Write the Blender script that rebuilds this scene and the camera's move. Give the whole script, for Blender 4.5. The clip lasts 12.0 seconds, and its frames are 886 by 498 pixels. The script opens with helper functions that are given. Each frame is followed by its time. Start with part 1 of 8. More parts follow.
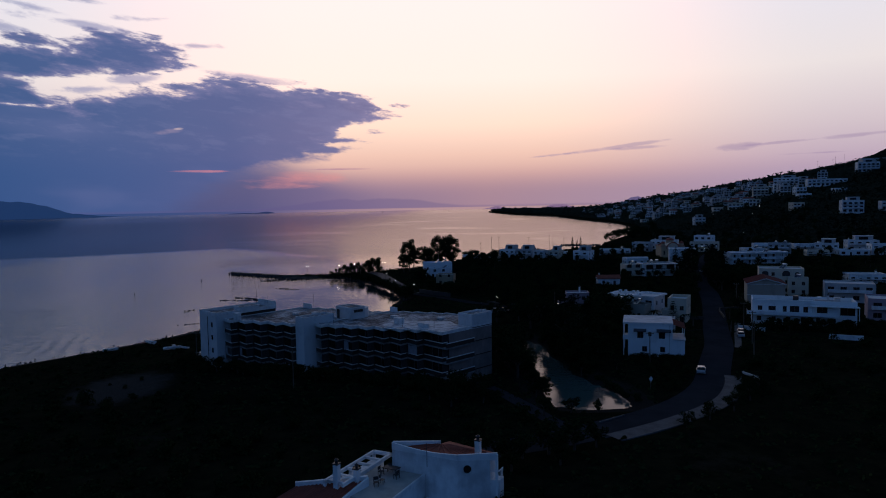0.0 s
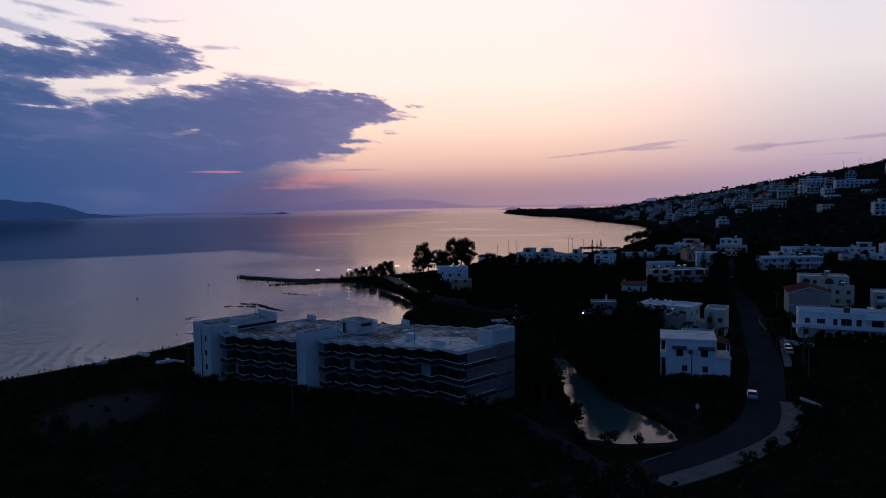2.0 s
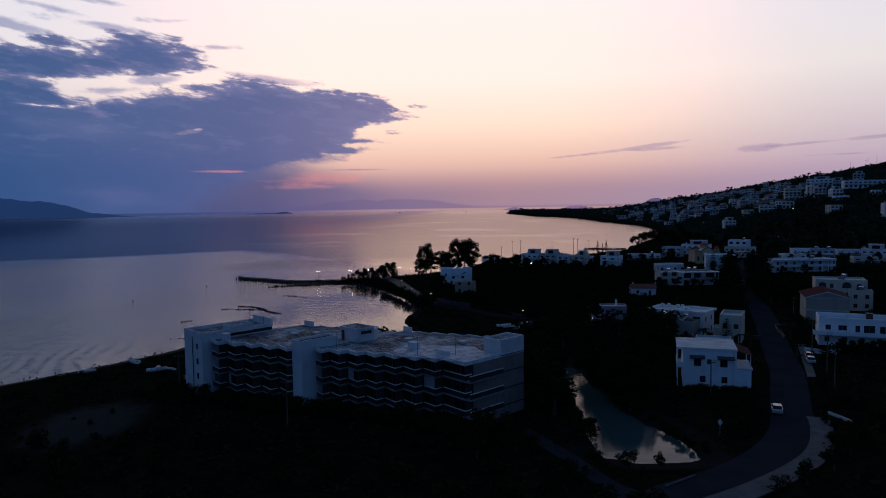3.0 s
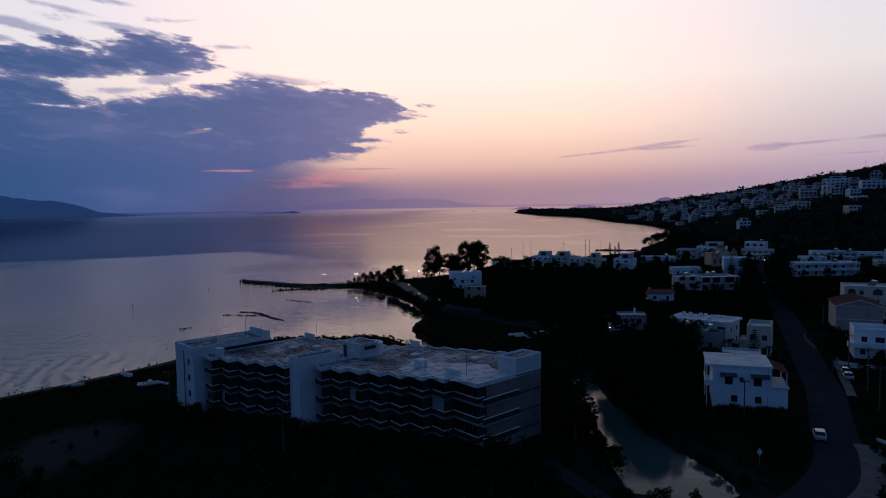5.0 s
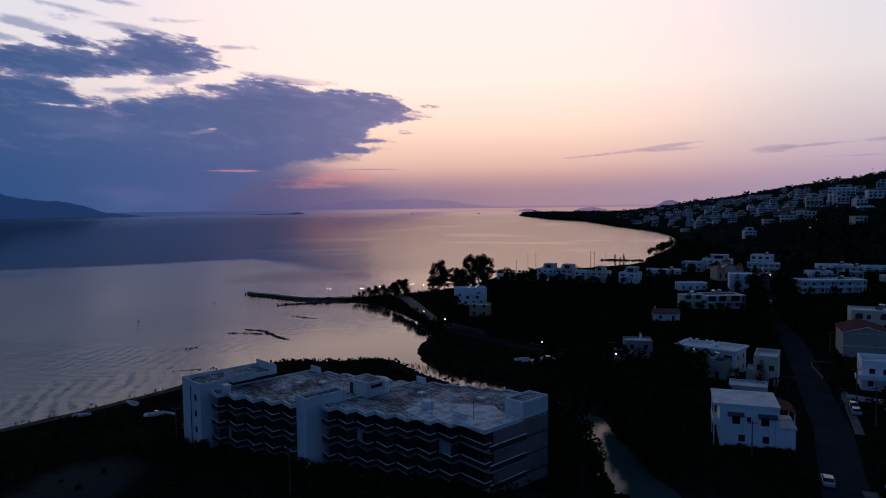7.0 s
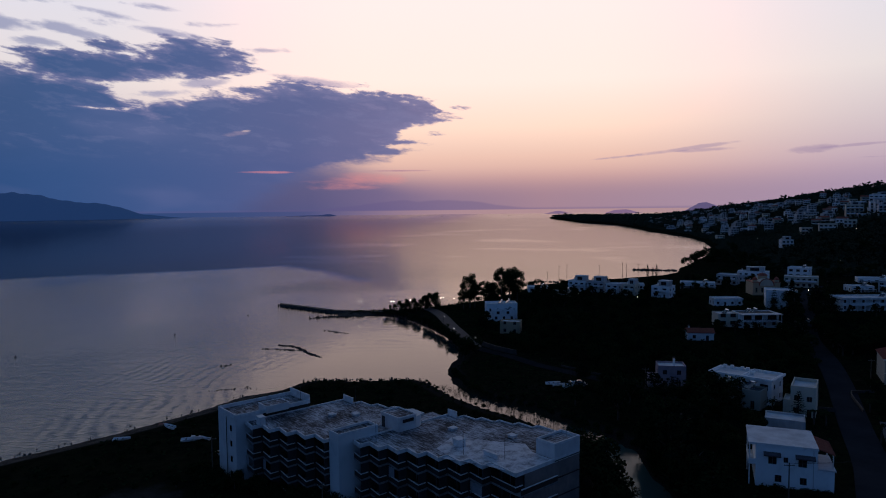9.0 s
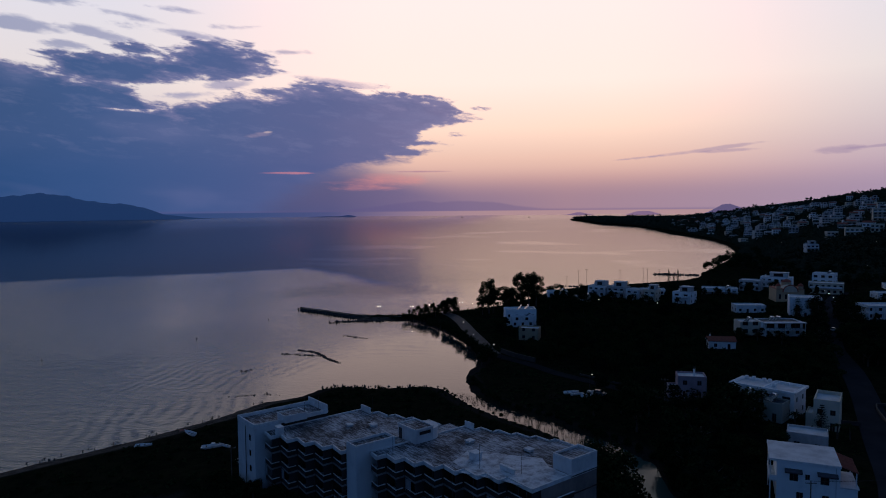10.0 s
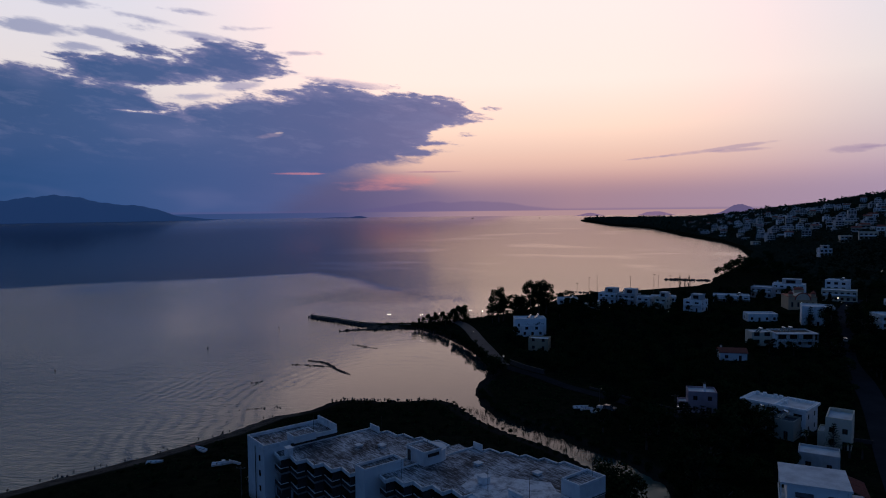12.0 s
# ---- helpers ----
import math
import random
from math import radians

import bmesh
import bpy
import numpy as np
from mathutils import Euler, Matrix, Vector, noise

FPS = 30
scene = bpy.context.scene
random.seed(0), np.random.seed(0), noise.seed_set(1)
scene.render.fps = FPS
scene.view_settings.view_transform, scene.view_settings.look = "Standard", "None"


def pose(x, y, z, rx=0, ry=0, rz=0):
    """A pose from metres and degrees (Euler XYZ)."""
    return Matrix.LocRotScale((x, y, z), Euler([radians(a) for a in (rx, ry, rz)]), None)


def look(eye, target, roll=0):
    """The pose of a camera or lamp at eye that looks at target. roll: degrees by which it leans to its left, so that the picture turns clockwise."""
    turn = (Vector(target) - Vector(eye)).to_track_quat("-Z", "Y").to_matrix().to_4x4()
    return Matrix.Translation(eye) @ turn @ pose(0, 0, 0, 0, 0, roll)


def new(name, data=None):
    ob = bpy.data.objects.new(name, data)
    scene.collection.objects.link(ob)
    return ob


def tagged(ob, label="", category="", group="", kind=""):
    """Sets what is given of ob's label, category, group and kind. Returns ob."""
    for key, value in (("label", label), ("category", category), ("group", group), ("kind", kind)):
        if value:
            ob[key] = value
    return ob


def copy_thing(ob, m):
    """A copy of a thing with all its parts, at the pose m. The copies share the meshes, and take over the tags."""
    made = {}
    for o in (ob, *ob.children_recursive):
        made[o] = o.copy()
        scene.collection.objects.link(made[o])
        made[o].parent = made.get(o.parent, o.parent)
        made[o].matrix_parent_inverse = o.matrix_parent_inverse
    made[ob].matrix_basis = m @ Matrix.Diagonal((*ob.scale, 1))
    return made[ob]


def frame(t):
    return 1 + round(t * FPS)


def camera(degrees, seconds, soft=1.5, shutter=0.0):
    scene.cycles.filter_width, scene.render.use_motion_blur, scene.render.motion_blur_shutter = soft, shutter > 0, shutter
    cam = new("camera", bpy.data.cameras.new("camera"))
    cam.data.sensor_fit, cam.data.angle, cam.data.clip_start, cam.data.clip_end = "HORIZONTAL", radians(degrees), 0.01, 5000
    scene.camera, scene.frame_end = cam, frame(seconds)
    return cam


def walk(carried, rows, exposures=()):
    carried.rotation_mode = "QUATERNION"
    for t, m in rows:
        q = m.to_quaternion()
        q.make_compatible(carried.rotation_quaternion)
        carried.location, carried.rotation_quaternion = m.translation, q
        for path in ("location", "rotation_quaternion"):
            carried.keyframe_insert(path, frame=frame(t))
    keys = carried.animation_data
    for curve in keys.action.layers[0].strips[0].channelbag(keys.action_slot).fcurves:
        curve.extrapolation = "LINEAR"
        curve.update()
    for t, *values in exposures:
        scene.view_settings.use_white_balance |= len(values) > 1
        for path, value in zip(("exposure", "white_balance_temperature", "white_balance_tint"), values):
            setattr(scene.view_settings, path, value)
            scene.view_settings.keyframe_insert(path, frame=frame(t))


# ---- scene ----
cam = camera(66.8, 12.0, soft=1.0)
PATH = [
    (0, (1.483, -0.876, 37.978), (1.476, 1.12, 37.846), -1.1),
    (0.5, (1.299, 2.881, 38.055), (1.283, 4.877, 37.924), -1.0),
    (1, (1.211, 6.682, 38.099), (1.169, 8.677, 37.968), -1.0),
    (1.5, (0.967, 10.568, 38.137), (0.922, 12.564, 38.007), -0.9),
    (2, (0.875, 14.416, 38.356), (0.825, 16.411, 38.227), -1.0),
    (2.5, (0.709, 18.438, 38.383), (0.655, 20.433, 38.253), -0.9),
    (3, (0.27, 21.954, 38.543), (0.213, 23.949, 38.414), -0.9),
    (5, (-0.321, 31.881, 39.622), (-0.402, 33.875, 39.491), -0.9),
    (5.5, (-0.408, 32.628, 40.66), (-0.493, 34.622, 40.529), -0.8),
    (6, (-0.509, 32.375, 42.676), (-0.598, 34.369, 42.546), -0.8),
    (6.5, (-0.668, 32.445, 44.568), (-0.759, 34.438, 44.439), -0.7),
    (8.5, (-1.077, 32.023, 51.454), (-1.195, 34.015, 51.328), -0.7),
    (9, (-1.064, 32.222, 52.723), (-1.246, 34.21, 52.599), -0.6),
    (9.5, (-0.765, 32.115, 53.852), (-0.987, 34.099, 53.73), -0.6),
    (10, (-0.595, 32.2, 54.868), (-0.836, 34.182, 54.747), -0.5),
    (10.5, (-0.437, 32.495, 55.821), (-0.689, 34.475, 55.701), -0.5),
    (11, (-0.208, 32.478, 56.701), (-0.469, 34.457, 56.581), -0.5),
    (11.5, (-0.109, 32.522, 57.76), (-0.377, 34.501, 57.641), -0.5),
    (12, (-0.163, 32.309, 58.937), (-0.435, 34.287, 58.817), -0.6),
]
walk(cam, [(t, look(eye, target, roll)) for t, eye, target, roll in PATH], [(0, 0.0), (5, 0.0), (9, -0.06), (12, -0.07)])

# ---- world: dusk sky with a cloud bank over the sunset ----


def srgb(r, g, b):
    return tuple(((c / 255) / 12.92 if c <= 10 else (((c / 255) + 0.055) / 1.055) ** 2.4) for c in (r, g, b)) + (1.0,)


class Graph:
    """Short names for building node trees."""

    def __init__(self, tree):
        self.t = tree
        tree.nodes.clear()

    def node(self, kind):
        return self.t.nodes.new(kind)

    def put(self, value, socket):
        if isinstance(value, bpy.types.NodeSocket):
            self.t.links.new(value, socket)
        else:
            socket.default_value = value

    def math(self, op, a, b=0.0, c=0.0, clamp=False):
        n = self.node("ShaderNodeMath")
        n.operation, n.use_clamp = op, clamp
        for v, s in zip((a, b, c), n.inputs):
            self.put(v, s)
        return n.outputs[0]

    def span(self, v, a, b, c=0.0, d=1.0, smooth=True, clamp=True):
        n = self.node("ShaderNodeMapRange")
        n.interpolation_type, n.clamp = "SMOOTHSTEP" if smooth else "LINEAR", clamp
        for x, s in zip((v, a, b, c, d), n.inputs):
            self.put(x, s)
        return n.outputs[0]

    def mix(self, f, a, b, blend="MIX"):
        n = self.node("ShaderNodeMix")
        n.data_type, n.blend_type = "RGBA", blend
        self.put(f, n.inputs[0])
        self.put(a, n.inputs[6])
        self.put(b, n.inputs[7])
        return n.outputs[2]

    def ramp(self, v, stops):
        n = self.node("ShaderNodeValToRGB")
        el = n.color_ramp.elements
        while len(el) < len(stops):
            el.new(0.5)
        for e, (p, c) in zip(el, stops):
            e.position, e.color = p, c
        self.put(v, n.inputs[0])
        return n.outputs[0]

    def vec(self, x, y, z=0.0):
        n = self.node("ShaderNodeCombineXYZ")
        for v, s in zip((x, y, z), n.inputs):
            self.put(v, s)
        return n.outputs[0]

    def noise(self, v, scale, detail=4.0, rough=0.5, warp=0.0):
        n = self.node("ShaderNodeTexNoise")
        if v is not None:
            self.t.links.new(v, n.inputs["Vector"])
        n.inputs["Scale"].default_value = scale
        n.inputs["Detail"].default_value = detail
        n.inputs["Roughness"].default_value = rough
        n.inputs["Distortion"].default_value = warp
        return n.outputs[0]


def build_sky():
    world = bpy.data.worlds.new("dusk_sky")
    scene.world = world
    world.use_nodes = True
    g = Graph(world.node_tree)
    d = g.node("ShaderNodeTexCoord").outputs["Generated"]
    sep = g.node("ShaderNodeSeparateXYZ")
    g.put(d, sep.inputs[0])
    deg = 180 / math.pi
    az = g.math("MULTIPLY", g.math("ARCTAN2", sep.outputs[0], sep.outputs[1]), deg)
    el = g.math("MULTIPLY", g.math("ARCSINE", sep.outputs[2]), deg)
    side = g.math("ABSOLUTE", g.math("ADD", az, 2.0))

    def centred(v, scale, detail, rough, warp=0.0):
        return g.math("SUBTRACT", g.noise(v, scale, detail, rough, warp), 0.5)

    def profile(stops, top=20.0):
        """A height in degrees that follows the azimuth through the given stops."""
        lo, hi = stops[0][0], stops[-1][0]
        v = g.ramp(g.span(az, lo, hi, smooth=False), [((a - lo) / (hi - lo), ((e + 2) / top,) * 3 + (1.0,)) for a, e in stops])
        return g.math("SUBTRACT", g.math("MULTIPLY", v, top), 2.0)

    # clear sky, by height: over the sunset, to its sides, and behind
    h = g.math("DIVIDE", el, 90.0, clamp=True)
    glow = g.ramp(h, [(0.0, srgb(164, 132, 148)), (0.012, srgb(184, 145, 152)), (0.026, srgb(214, 169, 164)), (0.046, srgb(241, 199, 183)),
                      (0.073, srgb(250, 228, 209)), (0.115, srgb(255, 244, 235)), (0.2, srgb(255, 246, 245)), (0.25, srgb(192, 200, 204)),
                      (0.33, srgb(102, 126, 146)), (0.5, srgb(52, 78, 112)), (1.0, srgb(24, 50, 80))])
    wing = g.ramp(h, [(0.0, srgb(158, 142, 176)), (0.03, srgb(188, 165, 185)), (0.06, srgb(211, 194, 202)), (0.11, srgb(236, 226, 226)),
                      (0.2, srgb(228, 228, 244)), (0.25, srgb(172, 182, 208)), (0.33, srgb(88, 114, 150)), (0.5, srgb(48, 78, 114)), (1.0, srgb(24, 50, 80))])
    back = g.ramp(h, [(0.0, srgb(36, 56, 84)), (0.1, srgb(57, 92, 145)), (0.35, srgb(47, 80, 129)), (1.0, srgb(35, 58, 92))])
    sky = g.mix(g.span(side, 8, 34), glow, wing)
    sky = g.mix(g.span(side, 40, 80), sky, back)
    # the afterglow is brighter and redder than white
    hot = g.math("MULTIPLY", g.math("MULTIPLY", g.span(el, 3.5, 8.0), g.span(el, 25, 18)), g.span(side, 32, 12))
    sky = g.mix(hot, sky, (1.20, 1.0, 0.985, 1.0), "MULTIPLY")
    # haze along the horizon, bluer under the cloud bank
    tint = g.ramp(g.span(az, -40, 30, smooth=False), [(0.0, srgb(26, 58, 102)), (0.12, srgb(40, 70, 118)), (0.25, srgb(52, 77, 126)), (0.34, srgb(68, 82, 130)), (0.42, srgb(102, 98, 140)),
                                                       (0.5, srgb(138, 119, 148)), (0.62, srgb(166, 135, 151)), (1.0, srgb(172, 150, 176))])
    front = g.span(side, 90, 50)
    sky = g.mix(g.math("MULTIPLY", g.span(el, g.span(az, -8, -18, 3.6, 6.0), g.span(az, -4, -16, 0.2, 2.0), 0.0, 0.92), front), sky, tint)
    # drifting displacement, so that every cloud is drawn out and torn
    slant = g.math("ADD", g.math("MULTIPLY", el, 0.34), g.math("MULTIPLY", az, 0.030))
    flat = g.vec(g.math("MULTIPLY", az, 0.12), slant, 3.1)
    n0 = centred(flat, 0.62, 3, 0.5)
    n1 = centred(flat, 1.5, 6, 0.58, 0.12)
    n2 = centred(g.vec(g.math("MULTIPLY", az, 0.13), g.math("MULTIPLY", slant, 1.35), 11.4), 3.3, 6, 0.62, 0.2)
    n3 = centred(g.vec(g.math("MULTIPLY", az, 0.10), g.math("ADD", g.math("MULTIPLY", el, 0.46), g.math("MULTIPLY", az, 0.02)), 21.7), 1.6, 8, 0.64, 0.4)
    torn = g.math("ADD", g.math("MULTIPLY", n1, 3.6), g.math("MULTIPLY", n2, 3.0))
    az2 = g.math("ADD", az, g.math("MULTIPLY", n1, 5.0))
    el2 = g.math("ADD", el, g.math("MULTIPLY", n0, 0.8))

    def puff(a0, e0, ha, he, slope):
        """Depth in degrees inside a drawn-out oval."""
        u = g.math("DIVIDE", g.math("SUBTRACT", az2, a0), ha)
        v = g.math("DIVIDE", g.math("SUBTRACT", g.math("SUBTRACT", el2, e0), g.math("MULTIPLY", g.math("SUBTRACT", az2, a0), slope)), he)
        r = g.math("SQRT", g.math("ADD", g.math("MULTIPLY", u, u), g.math("MULTIPLY", v, v)))
        return g.math("MULTIPLY", g.math("SUBTRACT", 1.0, r), min(2.2, he * 1.9))

    def union(ovals):
        f = None
        for o in ovals:
            p = puff(*o)
            f = p if f is None else g.math("SMOOTH_MAX", f, p, 0.25)
        return f

    def streak(col, a0, e0, ha, he, slope, strength, base, rag=1.0):
        u = g.math("DIVIDE", g.math("SUBTRACT", az, a0), ha)
        v = g.math("DIVIDE", g.math("SUBTRACT", g.math("SUBTRACT", el, e0), g.math("MULTIPLY", g.math("SUBTRACT", az, a0), slope)), he)
        f = g.math("SUBTRACT", 1.0, g.math("ADD", g.math("MULTIPLY", u, u), g.math("MULTIPLY", v, v)))
        f = g.math("ADD", f, g.math("MULTIPLY", g.math("ADD", g.math("MULTIPLY", n3, 3.0), g.math("MULTIPLY", n2, 1.8)), rag))
        return g.mix(g.math("MULTIPLY", g.span(f, 0.0, 1.3), strength), base, col)

    # small clouds low over the headland
    for a0, e0, ha, he, slope in ((9.2, 3.95, 2.4, 0.10, 0.08), (13.6, 4.35, 5.2, 0.17, 0.10), (16.2, 4.3, 2.2, 0.16, 0.02), (23.6, 4.05, 1.8, 0.30, 0.03), (26.4, 4.2, 2.6, 0.12, 0.05),
                                  (31.6, 4.45, 2.6, 0.16, 0.05), (35.5, 5.0, 3.0, 0.2, 0.06), (29.0, 3.3, 2.6, 0.08, 0.0)):
        sky = streak(srgb(160, 138, 170), a0, e0, ha, he, slope, 0.52, sky, 1.25)
    # the upper, broken cloud layer
    thin = g.math("ADD", union(((-33.4, 13.1, 2.6, 0.42, -0.12), (-35.4, 12.0, 2.0, 0.32, -0.05), (-31.4, 14.4, 3.2, 0.34, -0.13), (-22.8, 14.45, 1.9, 0.17, 0.10), (-39.0, 13.2, 3.6, 0.6, -0.06), (-38.0, 15.3, 4.2, 0.5, -0.08),
                                (-28.0, 15.3, 1.6, 0.2, -0.06), (-15.2, 10.35, 3.6, 0.36, -0.12), (-27.8, 13.6, 4.0, 0.42, -0.09), (-19.6, 12.7, 1.6, 0.18, 0.05), (-28.0, 9.0, 2.8, 0.42, 0.08), (-24.4, 9.9, 2.6, 0.42, 0.14), (-21.4, 11.0, 1.6, 0.2, 0.1), (-33.0, 16.9, 5.0, 0.6, -0.10), (-25.0, 17.6, 4.0, 0.3, -0.06))), g.math("MULTIPLY", torn, 0.42))
    haze2 = g.ramp(g.span(az, -40, -14, smooth=False), [(0.0, srgb(112, 126, 172)), (0.5, srgb(138, 142, 184)), (1.0, srgb(168, 154, 186))])
    sky = g.mix(g.span(thin, -0.05, 0.5, 0.0, 0.68), sky, haze2)
    # unseen broken cloud overhead on the seaward side, added to darken the water's reflections
    unseen_veil = g.noise(g.vec(g.math("MULTIPLY", az, 0.11), g.math("MULTIPLY", el, 0.16), 31.0), 1.4, 6, 0.6, 0.3)
    sky = g.mix(g.math("MULTIPLY", g.math("MULTIPLY", g.span(unseen_veil, 0.45, 0.56), g.span(el, 16.5, 20.0)), g.math("MULTIPLY", g.span(az, -6, -24), g.span(az, -120, -70, 0.0, 0.9))), sky, srgb(74, 100, 122))
    # the cloud banks: the lower one reaches down into the haze, the upper one joins it on the far left
    top = profile(((-46, 10.9), (-34.0, 10.7), (-32.0, 10.2), (-30.6, 9.1), (-28.6, 8.5), (-24.6, 9.4), (-21.4, 10.1), (-18.6, 10.5), (-15.5, 10.0), (-12.6, 9.5), (-9.8, 9.5), (-6.6, 9.0), (-4.2, 7.9), (-3.4, 7.0)))
    low = profile(((-46, -2.0), (-23.0, -1.6), (-17.6, 1.9), (-15.3, 2.7), (-13.4, 3.3), (-11.9, 4.0), (-10.2, 4.9), (-8.6, 6.0), (-7.2, 7.2), (-4.6, 8.1), (-3.4, 9.0)))
    bank = g.math("MINIMUM", g.math("SUBTRACT", top, el2), g.math("SUBTRACT", el2, low))
    bank = g.math("SMOOTH_MAX", bank, union(((-25.8, 11.7, 5.4, 1.5, -0.03), (-32.0, 10.4, 6.4, 1.3, 0.03), (-28.6, 11.0, 3.6, 1.1, 0.0), (-22.6, 12.0, 2.6, 0.75, -0.03), (-25.8, 12.9, 2.4, 0.5, -0.10), (-6.0, 6.2, 1.9, 0.24, 0.03), (-7.4, 7.3, 2.4, 0.4, 0.05), (-8.8, 5.5, 2.0, 0.24, 0.05), (-10.4, 4.7, 2.0, 0.24, 0.05), (-12.0, 3.9, 2.0, 0.22, 0.04), (-5.4, 8.1, 1.8, 0.26, 0.0))), 0.3)
    hole = union(((-31.8, 7.75, 1.3, 0.12, -0.02),))
    bank = g.math("MINIMUM", bank, g.math("ADD", 0.35, g.math("MULTIPLY", hole, -5.0)))
    ragged = g.math("ADD", bank, g.math("MULTIPLY", torn, g.span(el, 2.0, 7.0, 0.5, 1.0)))
    cloud = g.ramp(g.span(az, -42, -4, smooth=False), [(0.0, srgb(38, 76, 126)), (0.2, srgb(50, 84, 136)), (0.42, srgb(66, 91, 143)), (0.65, srgb(80, 95, 146)), (0.85, srgb(104, 107, 153)), (1.0, srgb(130, 119, 158))])
    cloud = g.mix(g.math("MULTIPLY", g.span(ragged, 1.3, 0.1, 0.0, 0.6), g.span(el, 3.0, 7.0)), cloud, srgb(148, 140, 180))
    cloud = g.mix(g.span(n1, -0.16, 0.16, 0.0, 0.22), cloud, srgb(58, 88, 142))
    cloud = g.mix(g.math("MULTIPLY", g.span(n2, 0.0, 0.2, 0.0, 0.14), g.span(el, 3.0, 6.0)), cloud, srgb(140, 142, 184))
    cloud = g.mix(g.span(n0, 0.02, 0.18, 0.0, 0.18), cloud, srgb(122, 126, 172))
    sky = g.mix(g.span(ragged, g.span(el, 2.2, 4.5, -1.0, -0.05), g.span(el, 2.0, 5.0, 2.2, 0.6), 0.0, 0.97), sky, cloud)
    # red light under the edge of the bank
    sky = streak(srgb(218, 138, 150), -19.9, 3.02, 3.2, 0.12, 0.0, 0.62, sky, 0.9)
    sky = streak(srgb(226, 146, 146), -12.0, 2.25, 5.2, 0.85, 0.06, 0.62, sky, 0.8)
    sky = streak(srgb(168, 124, 152), -9.0, 3.12, 3.2, 0.10, 0.0, 0.75, sky, 0.5)
    sky = streak(srgb(228, 190, 200), -22.0, 6.1, 1.2, 0.25, 0.12, 0.22, sky)
    sky = streak(srgb(246, 214, 206), -21.3, 6.32, 0.45, 0.12, 0.1, 0.5, sky, 1.0)
    # far range seen through the haze
    ridge = g.math("ADD", 0.15, g.math("MULTIPLY", g.noise(g.vec(g.math("MULTIPLY", az, 0.22), 0.0, 5.0), 1.0, 3), 1.1))
    ridge = g.math("MULTIPLY", ridge, g.math("MULTIPLY", g.span(az, -16, -9), g.span(az, 2.5, -5.0)))
    sky = g.mix(g.math("MULTIPLY", g.span(el, ridge, g.math("SUBTRACT", ridge, 0.2)), 0.34), sky, srgb(88, 84, 134))
    # below the horizon: the open sea going on
    far_sea = g.mix(g.span(az, -18, 2), tint, srgb(178, 144, 150))
    sky = g.mix(g.span(el, -0.2, -0.28), sky, g.mix(g.span(el, -0.9, -6), far_sea, srgb(30, 38, 60)))
    nish = g.node("ShaderNodeTexSky")
    nish.sky_type, nish.sun_disc = "NISHITA", False
    nish.sun_elevation, nish.sun_rotation = radians(1.0), radians(-12)
    sky = g.mix(0.001, sky, nish.outputs[0], "ADD")
    bg = g.node("ShaderNodeBackground")
    g.put(sky, bg.inputs[0])
    bg.inputs[1].default_value = 1.0
    g.put(bg.outputs[0], g.node("ShaderNodeOutputWorld").inputs[0])


build_sky()

# ---- materials ----


def material(name, rough=0.8, metal=0.0, spec=0.3):
    m = bpy.data.materials.new(name)
    m.use_nodes = True
    g = Graph(m.node_tree)
    b = g.node("ShaderNodeBsdfPrincipled")
    b.inputs["Roughness"].default_value = rough
    b.inputs["Metallic"].default_value = metal
    b.inputs["Specular IOR Level"].default_value = spec
    g.put(b.outputs[0], g.node("ShaderNodeOutputMaterial").inputs[0])
    g.p = g.node("ShaderNodeNewGeometry").outputs["Position"]
    return m, g, b


def bumped(g, b, height, strength, distance):
    n = g.node("ShaderNodeBump")
    n.inputs["Strength"].default_value = strength
    n.inputs["Distance"].default_value = distance
    g.put(height, n.inputs["Height"])
    g.put(n.outputs[0], b.inputs["Normal"])


def mottled(name, a, b_, scale=0.6, rough=0.85, contrast=(0.35, 0.7), grain=9.0, bump=0.2, metal=0.0, spec=0.3, shift=0.0, dist=0.02):
    """A surface of two tones, in patches and in grain; shift varies it from piece to piece."""
    m, g, b = material(name, rough, metal, spec)
    patches = g.noise(g.p, scale, 5, 0.6)
    fine = g.noise(g.p, grain, 4, 0.6)
    f = g.math("ADD", g.math("MULTIPLY", patches, 0.7), g.math("MULTIPLY", fine, 0.3))
    if shift:
        f = g.math("ADD", f, g.math("MULTIPLY", g.math("SUBTRACT", g.node("ShaderNodeObjectInfo").outputs["Random"], 0.5), shift))
    col = g.mix(g.span(f, contrast[0], contrast[1]), a + (1.0,), b_ + (1.0,))
    g.put(col, b.inputs["Base Color"])
    bumped(g, b, fine, bump, dist)
    return m


